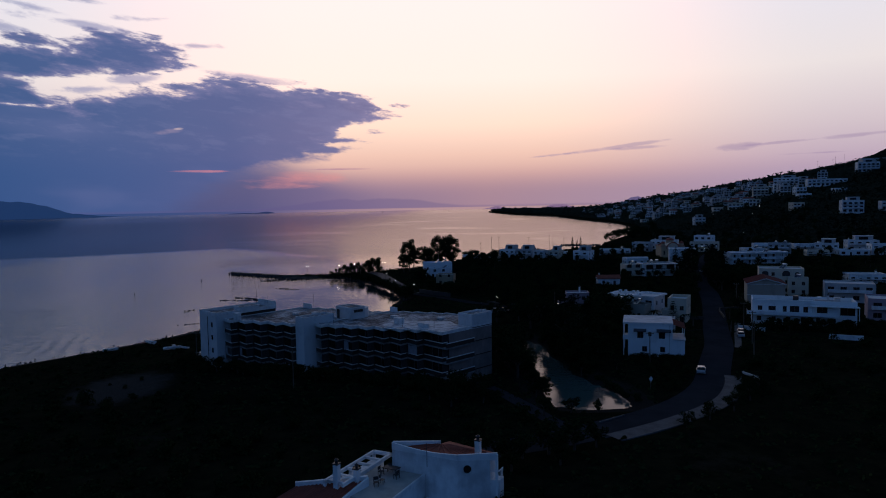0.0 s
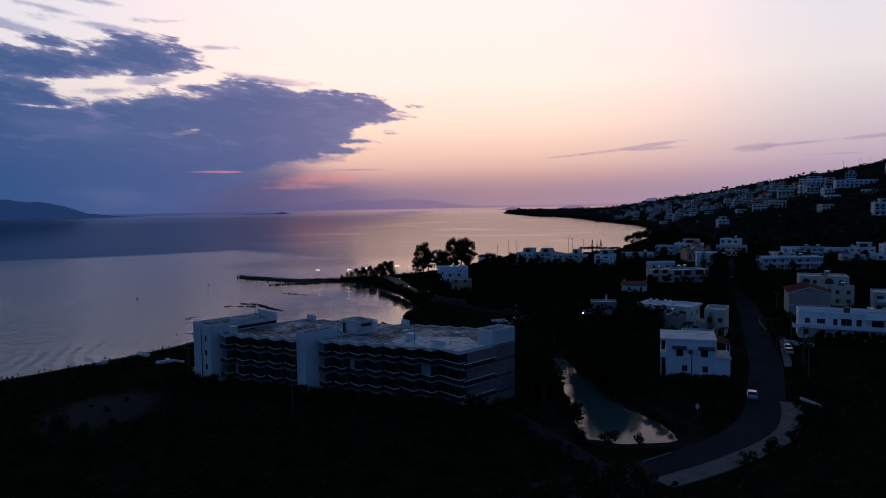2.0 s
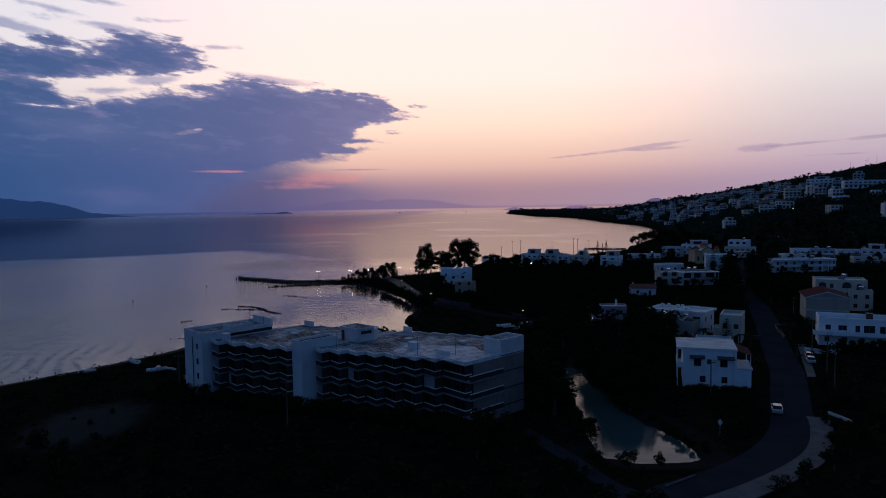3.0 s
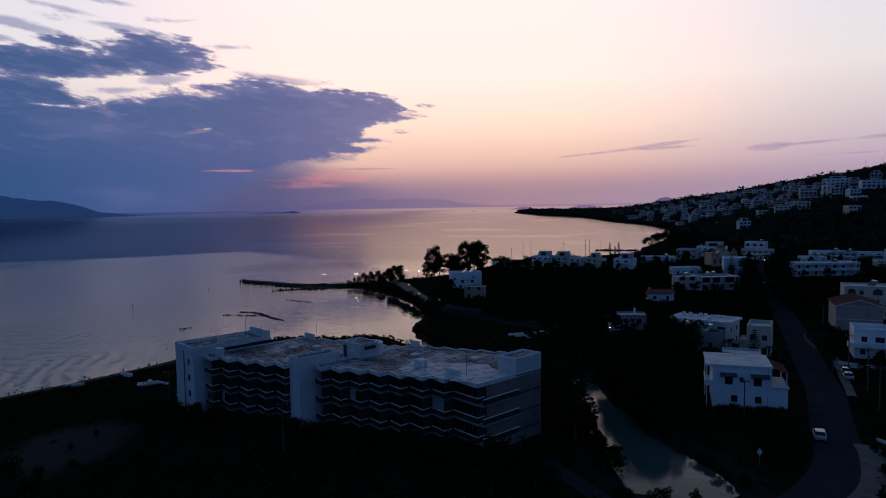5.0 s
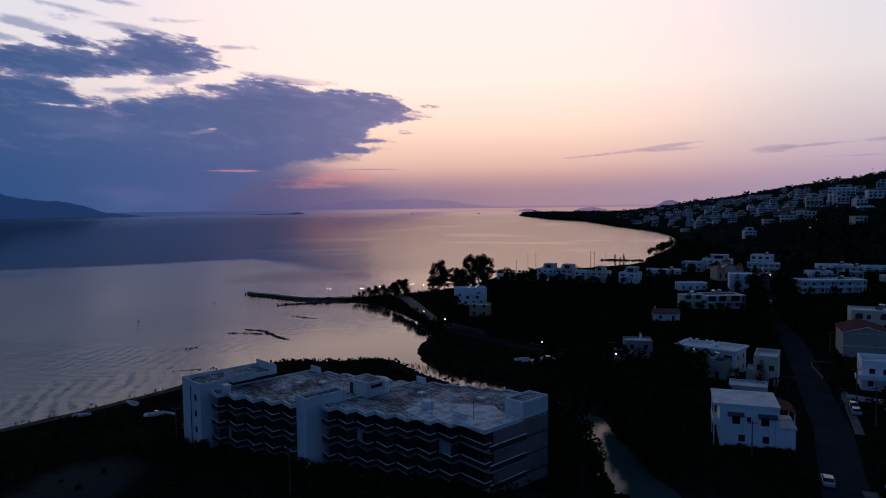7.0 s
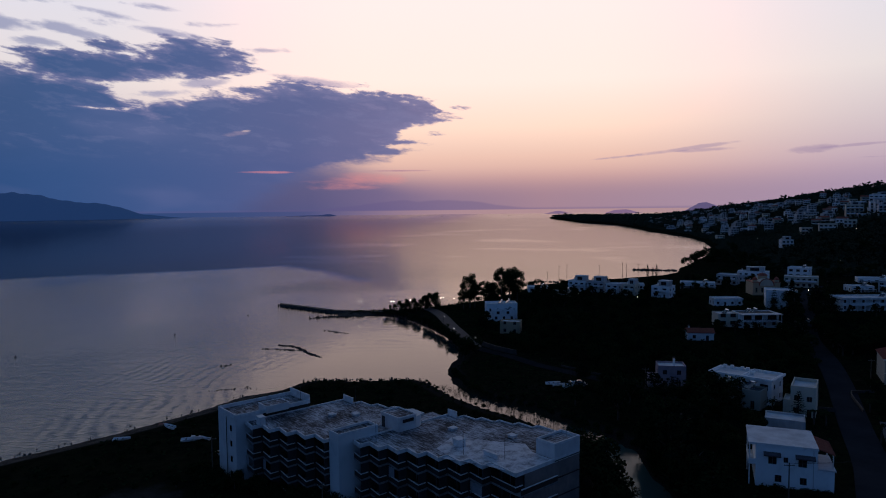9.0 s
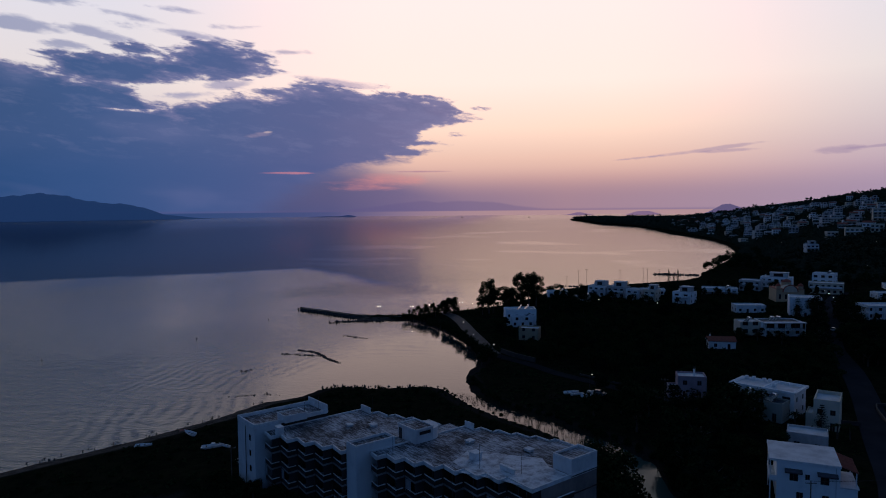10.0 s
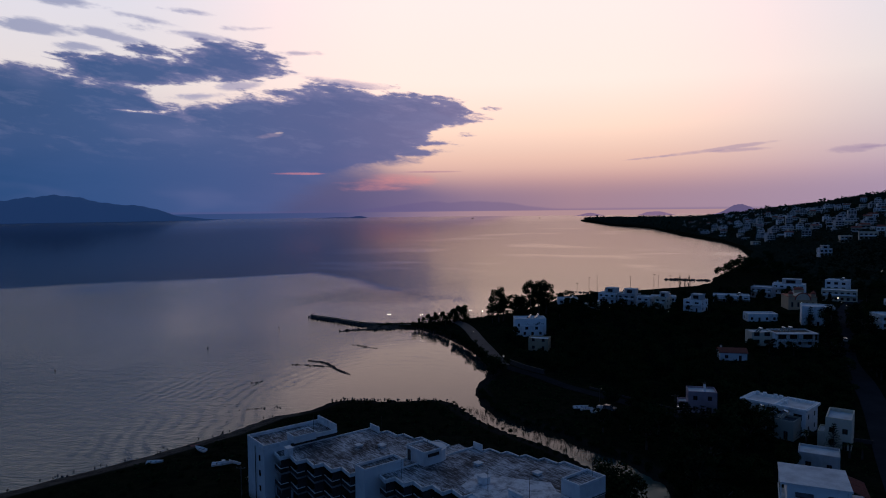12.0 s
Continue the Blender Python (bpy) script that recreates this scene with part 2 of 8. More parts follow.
def plaster_stained(name, a, b_, streaks=0.5):
    """Painted render with rain streaks running down and a little patching."""
    m, g, b = material(name, 0.85)
    sp = g.node("ShaderNodeSeparateXYZ")
    g.put(g.p, sp.inputs[0])
    run = g.noise(g.vec(g.math("MULTIPLY", sp.outputs[0], 0.8), g.math("MULTIPLY", sp.outputs[1], 0.8), g.math("MULTIPLY", sp.outputs[2], 0.2)), 1.0, 5, 0.65)
    patch = g.noise(g.p, 0.35, 4, 0.6)
    fine = g.noise(g.p, 14.0, 3)
    f = g.math("ADD", g.math("MULTIPLY", run, streaks), g.math("MULTIPLY", patch, 1 - streaks))
    f = g.math("ADD", f, g.math("MULTIPLY", g.math("SUBTRACT", g.node("ShaderNodeObjectInfo").outputs["Random"], 0.5), 0.22))
    g.put(g.mix(g.span(f, 0.42, 0.72), a + (1.0,), b_ + (1.0,)), b.inputs["Base Color"])
    bumped(g, b, fine, 0.15, 0.01)
    return m


WHITE = plaster_stained("white_render", (0.80, 0.80, 0.79), (0.50, 0.50, 0.50), 0.3)
KHAKI = plaster_stained("khaki_render", (0.34, 0.32, 0.27), (0.26, 0.245, 0.21), 0.3)
CREAM = plaster_stained("cream_render", (0.62, 0.54, 0.42), (0.46, 0.40, 0.32))
OCHRE = plaster_stained("ochre_render", (0.46, 0.34, 0.22), (0.34, 0.26, 0.18))
GREYW = plaster_stained("grey_render", (0.50, 0.49, 0.48), (0.34, 0.33, 0.33))
MAUVE = plaster_stained("mauve_render", (0.36, 0.27, 0.30), (0.27, 0.21, 0.24), 0.3)
HOTEL = plaster_stained("hotel_render", (0.64, 0.63, 0.62), (0.46, 0.45, 0.45), 0.4)
ENDWALL = plaster_stained("end_render", (0.25, 0.195, 0.175), (0.16, 0.128, 0.118), 0.4)
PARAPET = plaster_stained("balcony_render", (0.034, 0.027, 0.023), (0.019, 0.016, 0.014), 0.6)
# near-black walls behind the balconies: the shade of the recesses is in the colour
RECESS_SHADE = plaster_stained("recess_shade", (0.038, 0.029, 0.024), (0.018, 0.015, 0.013), 0.5)
COPING = mottled("coping", (0.74, 0.73, 0.72), (0.50, 0.49, 0.48), 0.8)
TERRACOTTA = mottled("terracotta", (0.36, 0.09, 0.055), (0.22, 0.06, 0.04), 1.2, grain=6, bump=0.5)
SCREED = mottled("roof_screed", (0.64, 0.64, 0.65), (0.22, 0.22, 0.235), 0.55, contrast=(0.42, 0.66), grain=3.0)
FLATROOF = mottled("flat_roof", (0.66, 0.66, 0.66), (0.42, 0.42, 0.43), 0.35)
GLASS = mottled("window_glass", (0.012, 0.013, 0.016), (0.02, 0.021, 0.024), 0.3, rough=0.08, bump=0.0, spec=0.5)
SHUTTER = mottled("dark_shutter", (0.05, 0.045, 0.045), (0.035, 0.03, 0.03), 2.0, rough=0.6)
FRAME = mottled("window_frame", (0.14, 0.135, 0.13), (0.09, 0.088, 0.085), 2.0, rough=0.5)
AWNING = mottled("awning_cloth", (0.10, 0.09, 0.10), (0.06, 0.055, 0.06), 1.0, rough=0.9)
CLOTH = mottled("pale_cloth", (0.30, 0.29, 0.30), (0.20, 0.20, 0.21), 1.0, rough=0.9)
TIMBER = mottled("weathered_timber", (0.12, 0.09, 0.065), (0.07, 0.055, 0.045), 1.5)
STEEL = mottled("galvanised_steel", (0.42, 0.43, 0.45), (0.30, 0.31, 0.33), 2.0, rough=0.45, metal=0.8)
DARKMETAL = mottled("dark_metal", (0.06, 0.06, 0.065), (0.04, 0.04, 0.045), 2.0, rough=0.5, metal=0.6)
PANELGLASS = mottled("solar_glass", (0.03, 0.04, 0.08), (0.02, 0.025, 0.05), 2.0, rough=0.06, bump=0.0, spec=0.8)
TANK = mottled("tank_metal", (0.75, 0.75, 0.76), (0.6, 0.6, 0.62), 2.0, rough=0.22, metal=0.9, bump=0.0)
BARK = mottled("bark", (0.07, 0.055, 0.045), (0.04, 0.032, 0.028), 2.0, bump=0.6)
ASPHALT = mottled("asphalt", (0.036, 0.037, 0.043), (0.021, 0.022, 0.026), 0.15, rough=1.0, contrast=(0.3, 0.75), grain=14, bump=0.3, spec=0.0)
LANE = mottled("lane_asphalt", (0.024, 0.025, 0.028), (0.014, 0.015, 0.017), 0.15, rough=1.0, grain=14, bump=0.3, spec=0.0)
TERRACE = mottled("terrace_tiles", (0.46, 0.44, 0.40), (0.34, 0.32, 0.29), 0.8)
CONCRETE = mottled("concrete_paving", (0.12, 0.12, 0.125), (0.07, 0.07, 0.073), 0.5, spec=0.05)
SLABEDGE = plaster_stained("slab_edge", (0.24, 0.235, 0.235), (0.12, 0.118, 0.118), 0.7)
QUAY = mottled("quay_paving", (0.055, 0.055, 0.06), (0.034, 0.034, 0.037), 0.3)
# near-black: between the hotel's bays it carries the recess shade as colour
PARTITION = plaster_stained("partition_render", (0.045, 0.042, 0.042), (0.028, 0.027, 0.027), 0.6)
ROCK = mottled("breakwater_rock", (0.06, 0.057, 0.054), (0.03, 0.029, 0.028), 0.7, bump=0.7, dist=0.1, shift=0.3)
HULL = mottled("boat_hull", (0.74, 0.74, 0.73), (0.58, 0.58, 0.58), 0.8, rough=0.35)
HULLRED = mottled("red_hull", (0.28, 0.05, 0.045), (0.2, 0.045, 0.04), 0.8, rough=0.5)
TYRE = mottled("tyre_rubber", (0.025, 0.025, 0.026), (0.018, 0.018, 0.018), 3.0)
CARWHITE = mottled("white_car_paint", (0.38, 0.38, 0.39), (0.30, 0.30, 0.31), 0.5, rough=0.25, bump=0.0, spec=0.5)
CARDARK = mottled("grey_car_paint", (0.12, 0.125, 0.135), (0.09, 0.095, 0.10), 0.5, rough=0.25, bump=0.0, spec=0.5)


def leafy(name, a, b_):
    m, g, b = material(name, 1.0, spec=0.0)
    f = g.node("ShaderNodeNewGeometry").outputs["Random Per Island"]
    f = g.math("ADD", g.math("MULTIPLY", f, 0.6), g.math("MULTIPLY", g.noise(g.p, 0.6, 3), 0.4))
    f = g.math("ADD", f, g.math("MULTIPLY", g.math("SUBTRACT", g.node("ShaderNodeObjectInfo").outputs["Random"], 0.5), 0.25))
    g.put(g.mix(g.span(f, 0.2, 0.85), a + (1.0,), b_ + (1.0,)), b.inputs["Base Color"])
    return m


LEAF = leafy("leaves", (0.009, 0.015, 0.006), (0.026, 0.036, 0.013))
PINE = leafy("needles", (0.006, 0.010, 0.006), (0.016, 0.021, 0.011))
# paler than the near leaves: the haze of distance is put into the colour
HAZED_SCRUB = leafy("hazed_hill_scrub", (0.018, 0.024, 0.016), (0.045, 0.050, 0.032))
REED = leafy("reeds", (0.040, 0.040, 0.022), (0.065, 0.060, 0.034))


def glow(name, colour, strength):
    m = bpy.data.materials.new(name)
    m.use_nodes = True
    g = Graph(m.node_tree)
    e = g.node("ShaderNodeEmission")
    e.inputs[0].default_value, e.inputs[1].default_value = colour + (1.0,), strength
    g.put(e.outputs[0], g.node("ShaderNodeOutputMaterial").inputs[0])
    return m


LAMPLIGHT = glow("lamp_light", (1.0, 0.86, 0.66), 9.0)


def ground_material():
    m, g, b = material("ground", 1.0, spec=0.0)
    big = g.noise(g.p, 0.035, 5, 0.6)
    mid = g.noise(g.p, 0.35, 5, 0.65)
    fine = g.noise(g.p, 4.0, 4, 0.6)
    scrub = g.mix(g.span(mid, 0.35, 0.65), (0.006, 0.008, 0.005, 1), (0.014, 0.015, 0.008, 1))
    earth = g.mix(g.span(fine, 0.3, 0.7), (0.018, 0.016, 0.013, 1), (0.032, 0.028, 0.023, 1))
    col = g.mix(g.span(g.math("ADD", big, g.math("MULTIPLY", mid, 0.4)), 0.78, 0.95, 0.0, 0.6), scrub, earth)
    sp = g.node("ShaderNodeSeparateXYZ")
    g.put(g.p, sp.inputs[0])
    wet = g.math("ADD", sp.outputs[2], g.math("MULTIPLY", g.math("SUBTRACT", mid, 0.5), 0.5))
    sand = g.mix(g.span(g.math("ADD", g.math("MULTIPLY", fine, 0.5), g.math("MULTIPLY", mid, 0.5)), 0.38, 0.62), (0.03, 0.025, 0.021, 1), (0.13, 0.108, 0.09, 1))
    shore = g.mix(g.span(fine, 0.3, 0.7), (0.012, 0.011, 0.010, 1), (0.032, 0.029, 0.026, 1))
    col = g.mix(g.span(wet, 0.95, 0.55), col, shore)
    col = g.mix(g.math("MULTIPLY", g.span(wet, 1.22, 0.9), g.span(sp.outputs[0], -62, -72)), col, sand)
    # the bare earth patch in the field
    dx = g.math("DIVIDE", g.math("ADD", sp.outputs[0], 66.0), 9.5)
    dy = g.math("DIVIDE", g.math("SUBTRACT", sp.outputs[1], 136.0), 13.5)
    r = g.math("ADD", g.math("SQRT", g.math("ADD", g.math("MULTIPLY", dx, dx), g.math("MULTIPLY", dy, dy))), g.math("MULTIPLY", g.math("SUBTRACT", mid, 0.5), 0.9))
    bare = g.mix(g.span(fine, 0.3, 0.7), (0.028, 0.026, 0.025, 1), (0.062, 0.057, 0.053, 1))
    col = g.mix(g.span(r, 1.15, 0.6, 0.0, 0.9), col, bare)
    g.put(col, b.inputs["Base Color"])
    bumped(g, b, g.math("ADD", mid, g.math("MULTIPLY", fine, 0.3)), 0.6, 0.4)
    return m


def sea_material():
    m, g, b = material("sea_water", 0.1, spec=0.5)
    b.inputs["IOR"].default_value = 1.333
    sp = g.node("ShaderNodeSeparateXYZ")
    g.put(g.p, sp.inputs[0])
    x, y = sp.outputs[0], sp.outputs[1]

    def less(a, c):
        return g.math("SUBTRACT", a, c)

    patch = g.noise(g.vec(g.math("MULTIPLY", x, 0.006), g.math("MULTIPLY", y, 0.004)), 1.0, 5, 0.55, 0.4)
    # slicks growing with y: noise over bearing and log distance from about the camera's start
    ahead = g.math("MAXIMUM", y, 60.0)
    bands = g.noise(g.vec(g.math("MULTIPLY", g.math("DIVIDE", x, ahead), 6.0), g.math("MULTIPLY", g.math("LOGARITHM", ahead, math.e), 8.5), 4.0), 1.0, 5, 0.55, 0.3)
    # the edge of the breeze, some 600 m out: highest off the breakwater, falling away on both sides
    edge = less(646.0, g.math("MAXIMUM", g.math("MULTIPLY", less(-206.0, x), 0.63), g.math("MULTIPLY", g.math("ADD", x, 206.0), 1.12)))
    edge = g.math("ADD", edge, g.math("MULTIPLY", less(g.noise(g.vec(g.math("MULTIPLY", x, 0.014), g.math("MULTIPLY", y, 0.003)), 1.0, 5, 0.6), 0.5), 70.0))
    inner = less(edge, y)
    near = g.math("MULTIPLY", g.span(inner, -6, g.span(x, -330, -150, 22, 60)), g.span(x, -20, -190, 0.3, 1.0))
    # ruffled water outside the breakwater
    gx, gy = g.math("DIVIDE", g.math("ADD", x, 112.0), 62.0), g.math("DIVIDE", less(y, 478.0), 66.0)
    gust = less(1.0, g.math("ADD", g.math("MULTIPLY", gx, gx), g.math("MULTIPLY", gy, gy)))
    gust = g.span(g.math("ADD", gust, g.math("MULTIPLY", less(patch, 0.5), 3.0)), 0.0, 1.2)
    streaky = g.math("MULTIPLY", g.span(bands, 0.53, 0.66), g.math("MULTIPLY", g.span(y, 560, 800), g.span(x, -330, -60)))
    open_sea = g.math("MULTIPLY", g.span(less(y, edge), -26, 6), g.span(y, 380, 560))
    rough = g.math("ADD", g.math("MULTIPLY", near, 0.04), 0.05)
    # sheltered water in the lagoon, the channel and off the beach
    calm = g.math("MULTIPLY", g.span(y, 352, 300), g.span(x, -105, -55))
    rough = g.math("MULTIPLY", rough, g.span(calm, 0, 1, 1.0, 0.6))
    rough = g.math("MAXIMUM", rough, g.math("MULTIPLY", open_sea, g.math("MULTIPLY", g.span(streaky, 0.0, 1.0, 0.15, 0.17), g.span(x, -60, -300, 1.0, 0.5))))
    rough = g.math("MAXIMUM", rough, g.math("MULTIPLY", g.span(y, 1200, 3200, 0.0, 0.12), g.span(x, -150, -600)))
    g.put(rough, b.inputs["Roughness"])
    # wind-roughened water mirrors less and shows more of its own deep colour
    out = g.math("MULTIPLY", open_sea, g.span(x, 60, -330, 0.12, 1.0))
    deep = g.math("MAXIMUM", out, g.math("MULTIPLY", gust, 0.55))
    mirror = g.math("MULTIPLY", g.span(deep, 0.0, 1.0, 0.33, 0.10, smooth=False), g.span(x, -90, -330, 1.0, 0.74))
    mirror = g.math("MULTIPLY", mirror, g.span(open_sea, 0.0, 1.0, 0.9, g.span(x, -160, 0, 0.8, 1.25)))
    # the slicks' brighter reflection is put into the mirror level
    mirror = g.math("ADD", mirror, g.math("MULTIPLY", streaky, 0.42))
    # murky still water in the pond, pale sand under the shallows off the beach
    pond = g.math("MULTIPLY", g.span(y, 215, 170), g.span(x, 2, 14))
    mirror = g.math("MULTIPLY", mirror, g.span(pond, 0.0, 1.0, 1.0, 0.5))
    shallow = g.math("MAXIMUM", pond, g.math("MULTIPLY", g.span(y, 420, 200), g.span(x, -60, -110)))
    g.put(g.mix(g.math("MULTIPLY", shallow, g.span(patch, 0.3, 0.7, 0.6, 1.0)), (0.010, 0.024, 0.027, 1), (0.045, 0.085, 0.080, 1)), b.inputs["Base Color"])
    g.put(mirror, b.inputs["Specular IOR Level"])
    wind = g.vec(g.math("ADD", g.math("MULTIPLY", x, 0.09), g.math("MULTIPLY", y, 0.05)), g.math("MULTIPLY", y, 0.30))
    ripples = g.noise(wind, 1.0, 7, 0.68, 0.4)
    chop = g.noise(g.vec(g.math("MULTIPLY", x, 0.45), g.math("MULTIPLY", y, 0.9)), 1.0, 3, 0.5)
    # swell bending round the breakwater
    rx, ry = g.math("ADD", x, 45.0), less(y, 235.0)
    rad = g.math("SQRT", g.math("ADD", g.math("MULTIPLY", rx, rx), g.math("MULTIPLY", g.math("MULTIPLY", ry, ry), 0.5)))
    wobble = g.noise(g.vec(g.math("MULTIPLY", x, 0.035), g.math("MULTIPLY", y, 0.035)), 1.0, 4)
    swell = g.math("SINE", g.math("ADD", g.math("MULTIPLY", rad, 1.55), g.math("MULTIPLY", wobble, 22.0)))
    swell = g.math("MULTIPLY", g.math("MULTIPLY", swell, g.span(ripples, 0.42, 0.62)), g.math("MULTIPLY", g.span(rad, 22, 38), g.math("MULTIPLY", g.span(rad, 98, 52), g.span(wobble, 0.38, 0.6))))
    hgt = g.math("ADD", g.math("MULTIPLY", ripples, 0.75), g.math("ADD", g.math("MULTIPLY", chop, 0.62), g.math("MULTIPLY", swell, 0.26)))
    hgt = g.math("MULTIPLY", hgt, g.span(calm, 0, 1, 1.0, 0.3))
    lively = g.math("MULTIPLY", near, g.span(patch, 0.3, 0.65, 0.35, 1.5))
    hgt = g.math("MULTIPLY", hgt, g.math("MAXIMUM", lively, g.span(out, 0.0, 0.6, 0.1, 0.07)))
    # short steep waves in the gust
    short = g.noise(g.vec(g.math("MULTIPLY", x, 0.09), g.math("ADD", g.math("MULTIPLY", y, 0.13), g.math("MULTIPLY", x, 0.02))), 1.0, 6, 0.68, 0.3)
    hgt = g.math("ADD", hgt, g.math("MULTIPLY", g.math("MULTIPLY", short, gust), 0.5))
    bumped(g, b, hgt, 0.42, 0.8)
    # ruffled water: a dark diffuse blend paints the waves' shaded faces and dims reflections
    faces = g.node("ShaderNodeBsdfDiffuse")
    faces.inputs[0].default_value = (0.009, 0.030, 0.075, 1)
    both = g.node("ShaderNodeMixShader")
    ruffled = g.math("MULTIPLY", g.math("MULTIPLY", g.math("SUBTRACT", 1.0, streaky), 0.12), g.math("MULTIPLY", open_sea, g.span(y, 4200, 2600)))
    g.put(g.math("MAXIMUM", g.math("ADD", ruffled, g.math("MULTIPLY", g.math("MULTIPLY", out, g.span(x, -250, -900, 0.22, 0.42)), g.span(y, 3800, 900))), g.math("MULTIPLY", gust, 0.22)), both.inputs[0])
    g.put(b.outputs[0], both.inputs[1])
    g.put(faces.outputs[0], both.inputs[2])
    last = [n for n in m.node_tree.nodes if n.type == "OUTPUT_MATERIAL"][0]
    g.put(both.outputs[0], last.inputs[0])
    return m


GROUND, SEA = ground_material(), sea_material()

# ---- building helpers ----


def box(bm, x0, y0, z0, x1, y1, z1, m=None):
    v = [bm.verts.new((x, y, z)) for z in (z0, z1) for x, y in ((x0, y0), (x1, y0), (x1, y1), (x0, y1))]
    if m:
        for a in v:
            a.co = m @ a.co
    for f in ((3, 2, 1, 0), (4, 5, 6, 7), (0, 1, 5, 4), (1, 2, 6, 5), (2, 3, 7, 6), (3, 0, 4, 7)):
        bm.faces.new([v[i] for i in f])
    return v


def tube(bm, p, q, r0, r1, n=8, caps=True):
    p, q = Vector(p), Vector(q)
    d = (q - p).normalized()
    a = d.orthogonal().normalized()
    b = d.cross(a)
    rings = [[bm.verts.new(c + r * (math.cos(t) * a + math.sin(t) * b)) for t in (2 * math.pi * i / n for i in range(n))] for c, r in ((p, r0), (q, r1))]
    for i in range(n):
        bm.faces.new((rings[0][i], rings[0][(i + 1) % n], rings[1][(i + 1) % n], rings[1][i]))
    if caps:
        bm.faces.new(rings[0][::-1])
        bm.faces.new(rings[1])


def slab(bm, outline, z0, z1):
    """A prism over an outline that runs anticlockwise."""
    lo = [bm.verts.new((x, y, z0)) for x, y in outline]
    hi = [bm.verts.new((x, y, z1)) for x, y in outline]
    bm.faces.new(lo[::-1])
    bm.faces.new(hi)
    for i in range(len(lo)):
        j = (i + 1) % len(lo)
        bm.faces.new((lo[i], lo[j], hi[j], hi[i]))


def beam(bm, a, b, w, z0, z1):
    """An upright bar of width w from a to b in the plan."""
    a, b = Vector(a), Vector(b)
    d = (b - a).normalized() * (w / 2)
    s = Vector((-d.y, d.x))
    slab(bm, [tuple(a - d + s * -1), tuple(b + d - s), tuple(b + d + s), tuple(a - d + s)], z0, z1)


def finish(name, bm, mat, smooth=False):
    me = bpy.data.meshes.new(name)
    bm.to_mesh(me)
    bm.free()
    me.materials.append(mat)
    if smooth:
        me.shade_smooth()
    return me


def part(name, bm, mat, parent=None, label="", smooth=False):
    """One bmesh, or a mesh that is there already, as one object under its thing."""
    me = bm if isinstance(bm, bpy.types.Mesh) else finish(name, bm, mat, smooth)
    ob = new(name, me)
    if parent:
        ob.parent = parent
    return tagged(ob, label) if label else ob


def thing(name, label, category, group="", at=None):
    ob = new(name)
    if at is not None:
        ob.matrix_basis = at
    return tagged(ob, label, category, group)


def lathe(bm, profile, n=12, m=None):
    rings = []
    for r, z in profile:
        rings.append([bm.verts.new((r * math.cos(2 * math.pi * i / n), r * math.sin(2 * math.pi * i / n), z)) for i in range(n)])
    for a, b in zip(rings, rings[1:]):
        for i in range(n):
            bm.faces.new((a[i], a[(i + 1) % n], b[(i + 1) % n], b[i]))
    bm.faces.new(rings[0][::-1])
    bm.faces.new(rings[-1])
    if m:
        for ring in rings:
            for v in ring:
                v.co = m @ v.co

# ---- the lie of the land ----
BEACH = [(-900, -1200), (-420, -330), (-180, 50), (-112, 157), (-94, 179), (-81.5, 198), (-75, 213), (-66, 220), (-62.5, 229), (-57, 232), (-46, 231), (-31, 234.5), (-25, 232.5)]
CHANNEL_WEST = [(-20, 224), (-15, 215.5), (-5.7, 205), (1.5, 199), (7, 192.8), (13.7, 181.5), (17.8, 175), (18.6, 166), (19, 157), (20.5, 145), (20.7, 133), (21.3, 123), (26, 120.3), (35.5, 121)]
CHANNEL_EAST = [(35, 126), (33.8, 132), (31, 138), (29, 146), (28.4, 154), (26.8, 164), (26.4, 176), (22.4, 182.4), (19.5, 188.5), (13.5, 193.5), (8.4, 198.3), (5, 204), (-1.4, 209), (-7.5, 214), (-12.6, 221), (-16.4, 228)]
LAGOON = [(-18.6, 238), (-20.2, 247), (-19, 257), (-17, 268), (-20, 282), (-25, 300), (-33, 318), (-42, 334), (-50, 346), (-57, 352), (-68, 353), (-80, 349.5), (-91.5, 345.5), (-93, 348), (-83, 355), (-88, 361.5), (-89, 365.5), (-72, 371), (-58, 372)]
NORTH_SHORE = [(-44, 382), (-24, 398), (-9, 414), (8, 452), (20, 484), (36, 497), (60, 511), (93, 529), (114, 540), (133, 560), (140, 588), (160, 630), (200, 725), (246, 843), (279, 1004), (296, 1154), (288, 1250), (286, 1442), (300, 1700), (300, 1883), (234, 2183), (218, 2406), (190, 2800), (206, 3150)]
FAR_SHORE = [(260, 3220), (600, 3180), (1100, 3000), (1700, 2900), (3300, 3000), (3300, -1200)]
COAST = np.array(BEACH + CHANNEL_WEST + CHANNEL_EAST + LAGOON + NORTH_SHORE + FAR_SHORE, float)


def inland(x, y):
    """Metres from the shore, positive on land."""
    x, y = np.atleast_1d(np.asarray(x, float)), np.atleast_1d(np.asarray(y, float))
    best, inside = np.full(x.shape, 1e12), np.zeros(x.shape, bool)
    for (ax, ay), (bx, by) in zip(COAST, np.roll(COAST, -1, 0)):
        dx, dy = bx - ax, by - ay
        t = np.clip(((x - ax) * dx + (y - ay) * dy) / (dx * dx + dy * dy), 0, 1)
        best = np.minimum(best, (x - ax - t * dx) ** 2 + (y - ay - t * dy) ** 2)
        if dy:
            inside ^= ((ay > y) != (by > y)) & (x < ax + (y - ay) * dx / dy)
    return np.where(inside, 1, -1) * np.sqrt(best)


def ease(v, a, b):
    t = np.clip((v - a) / (b - a), 0, 1)
    return t * t * (3 - 2 * t)


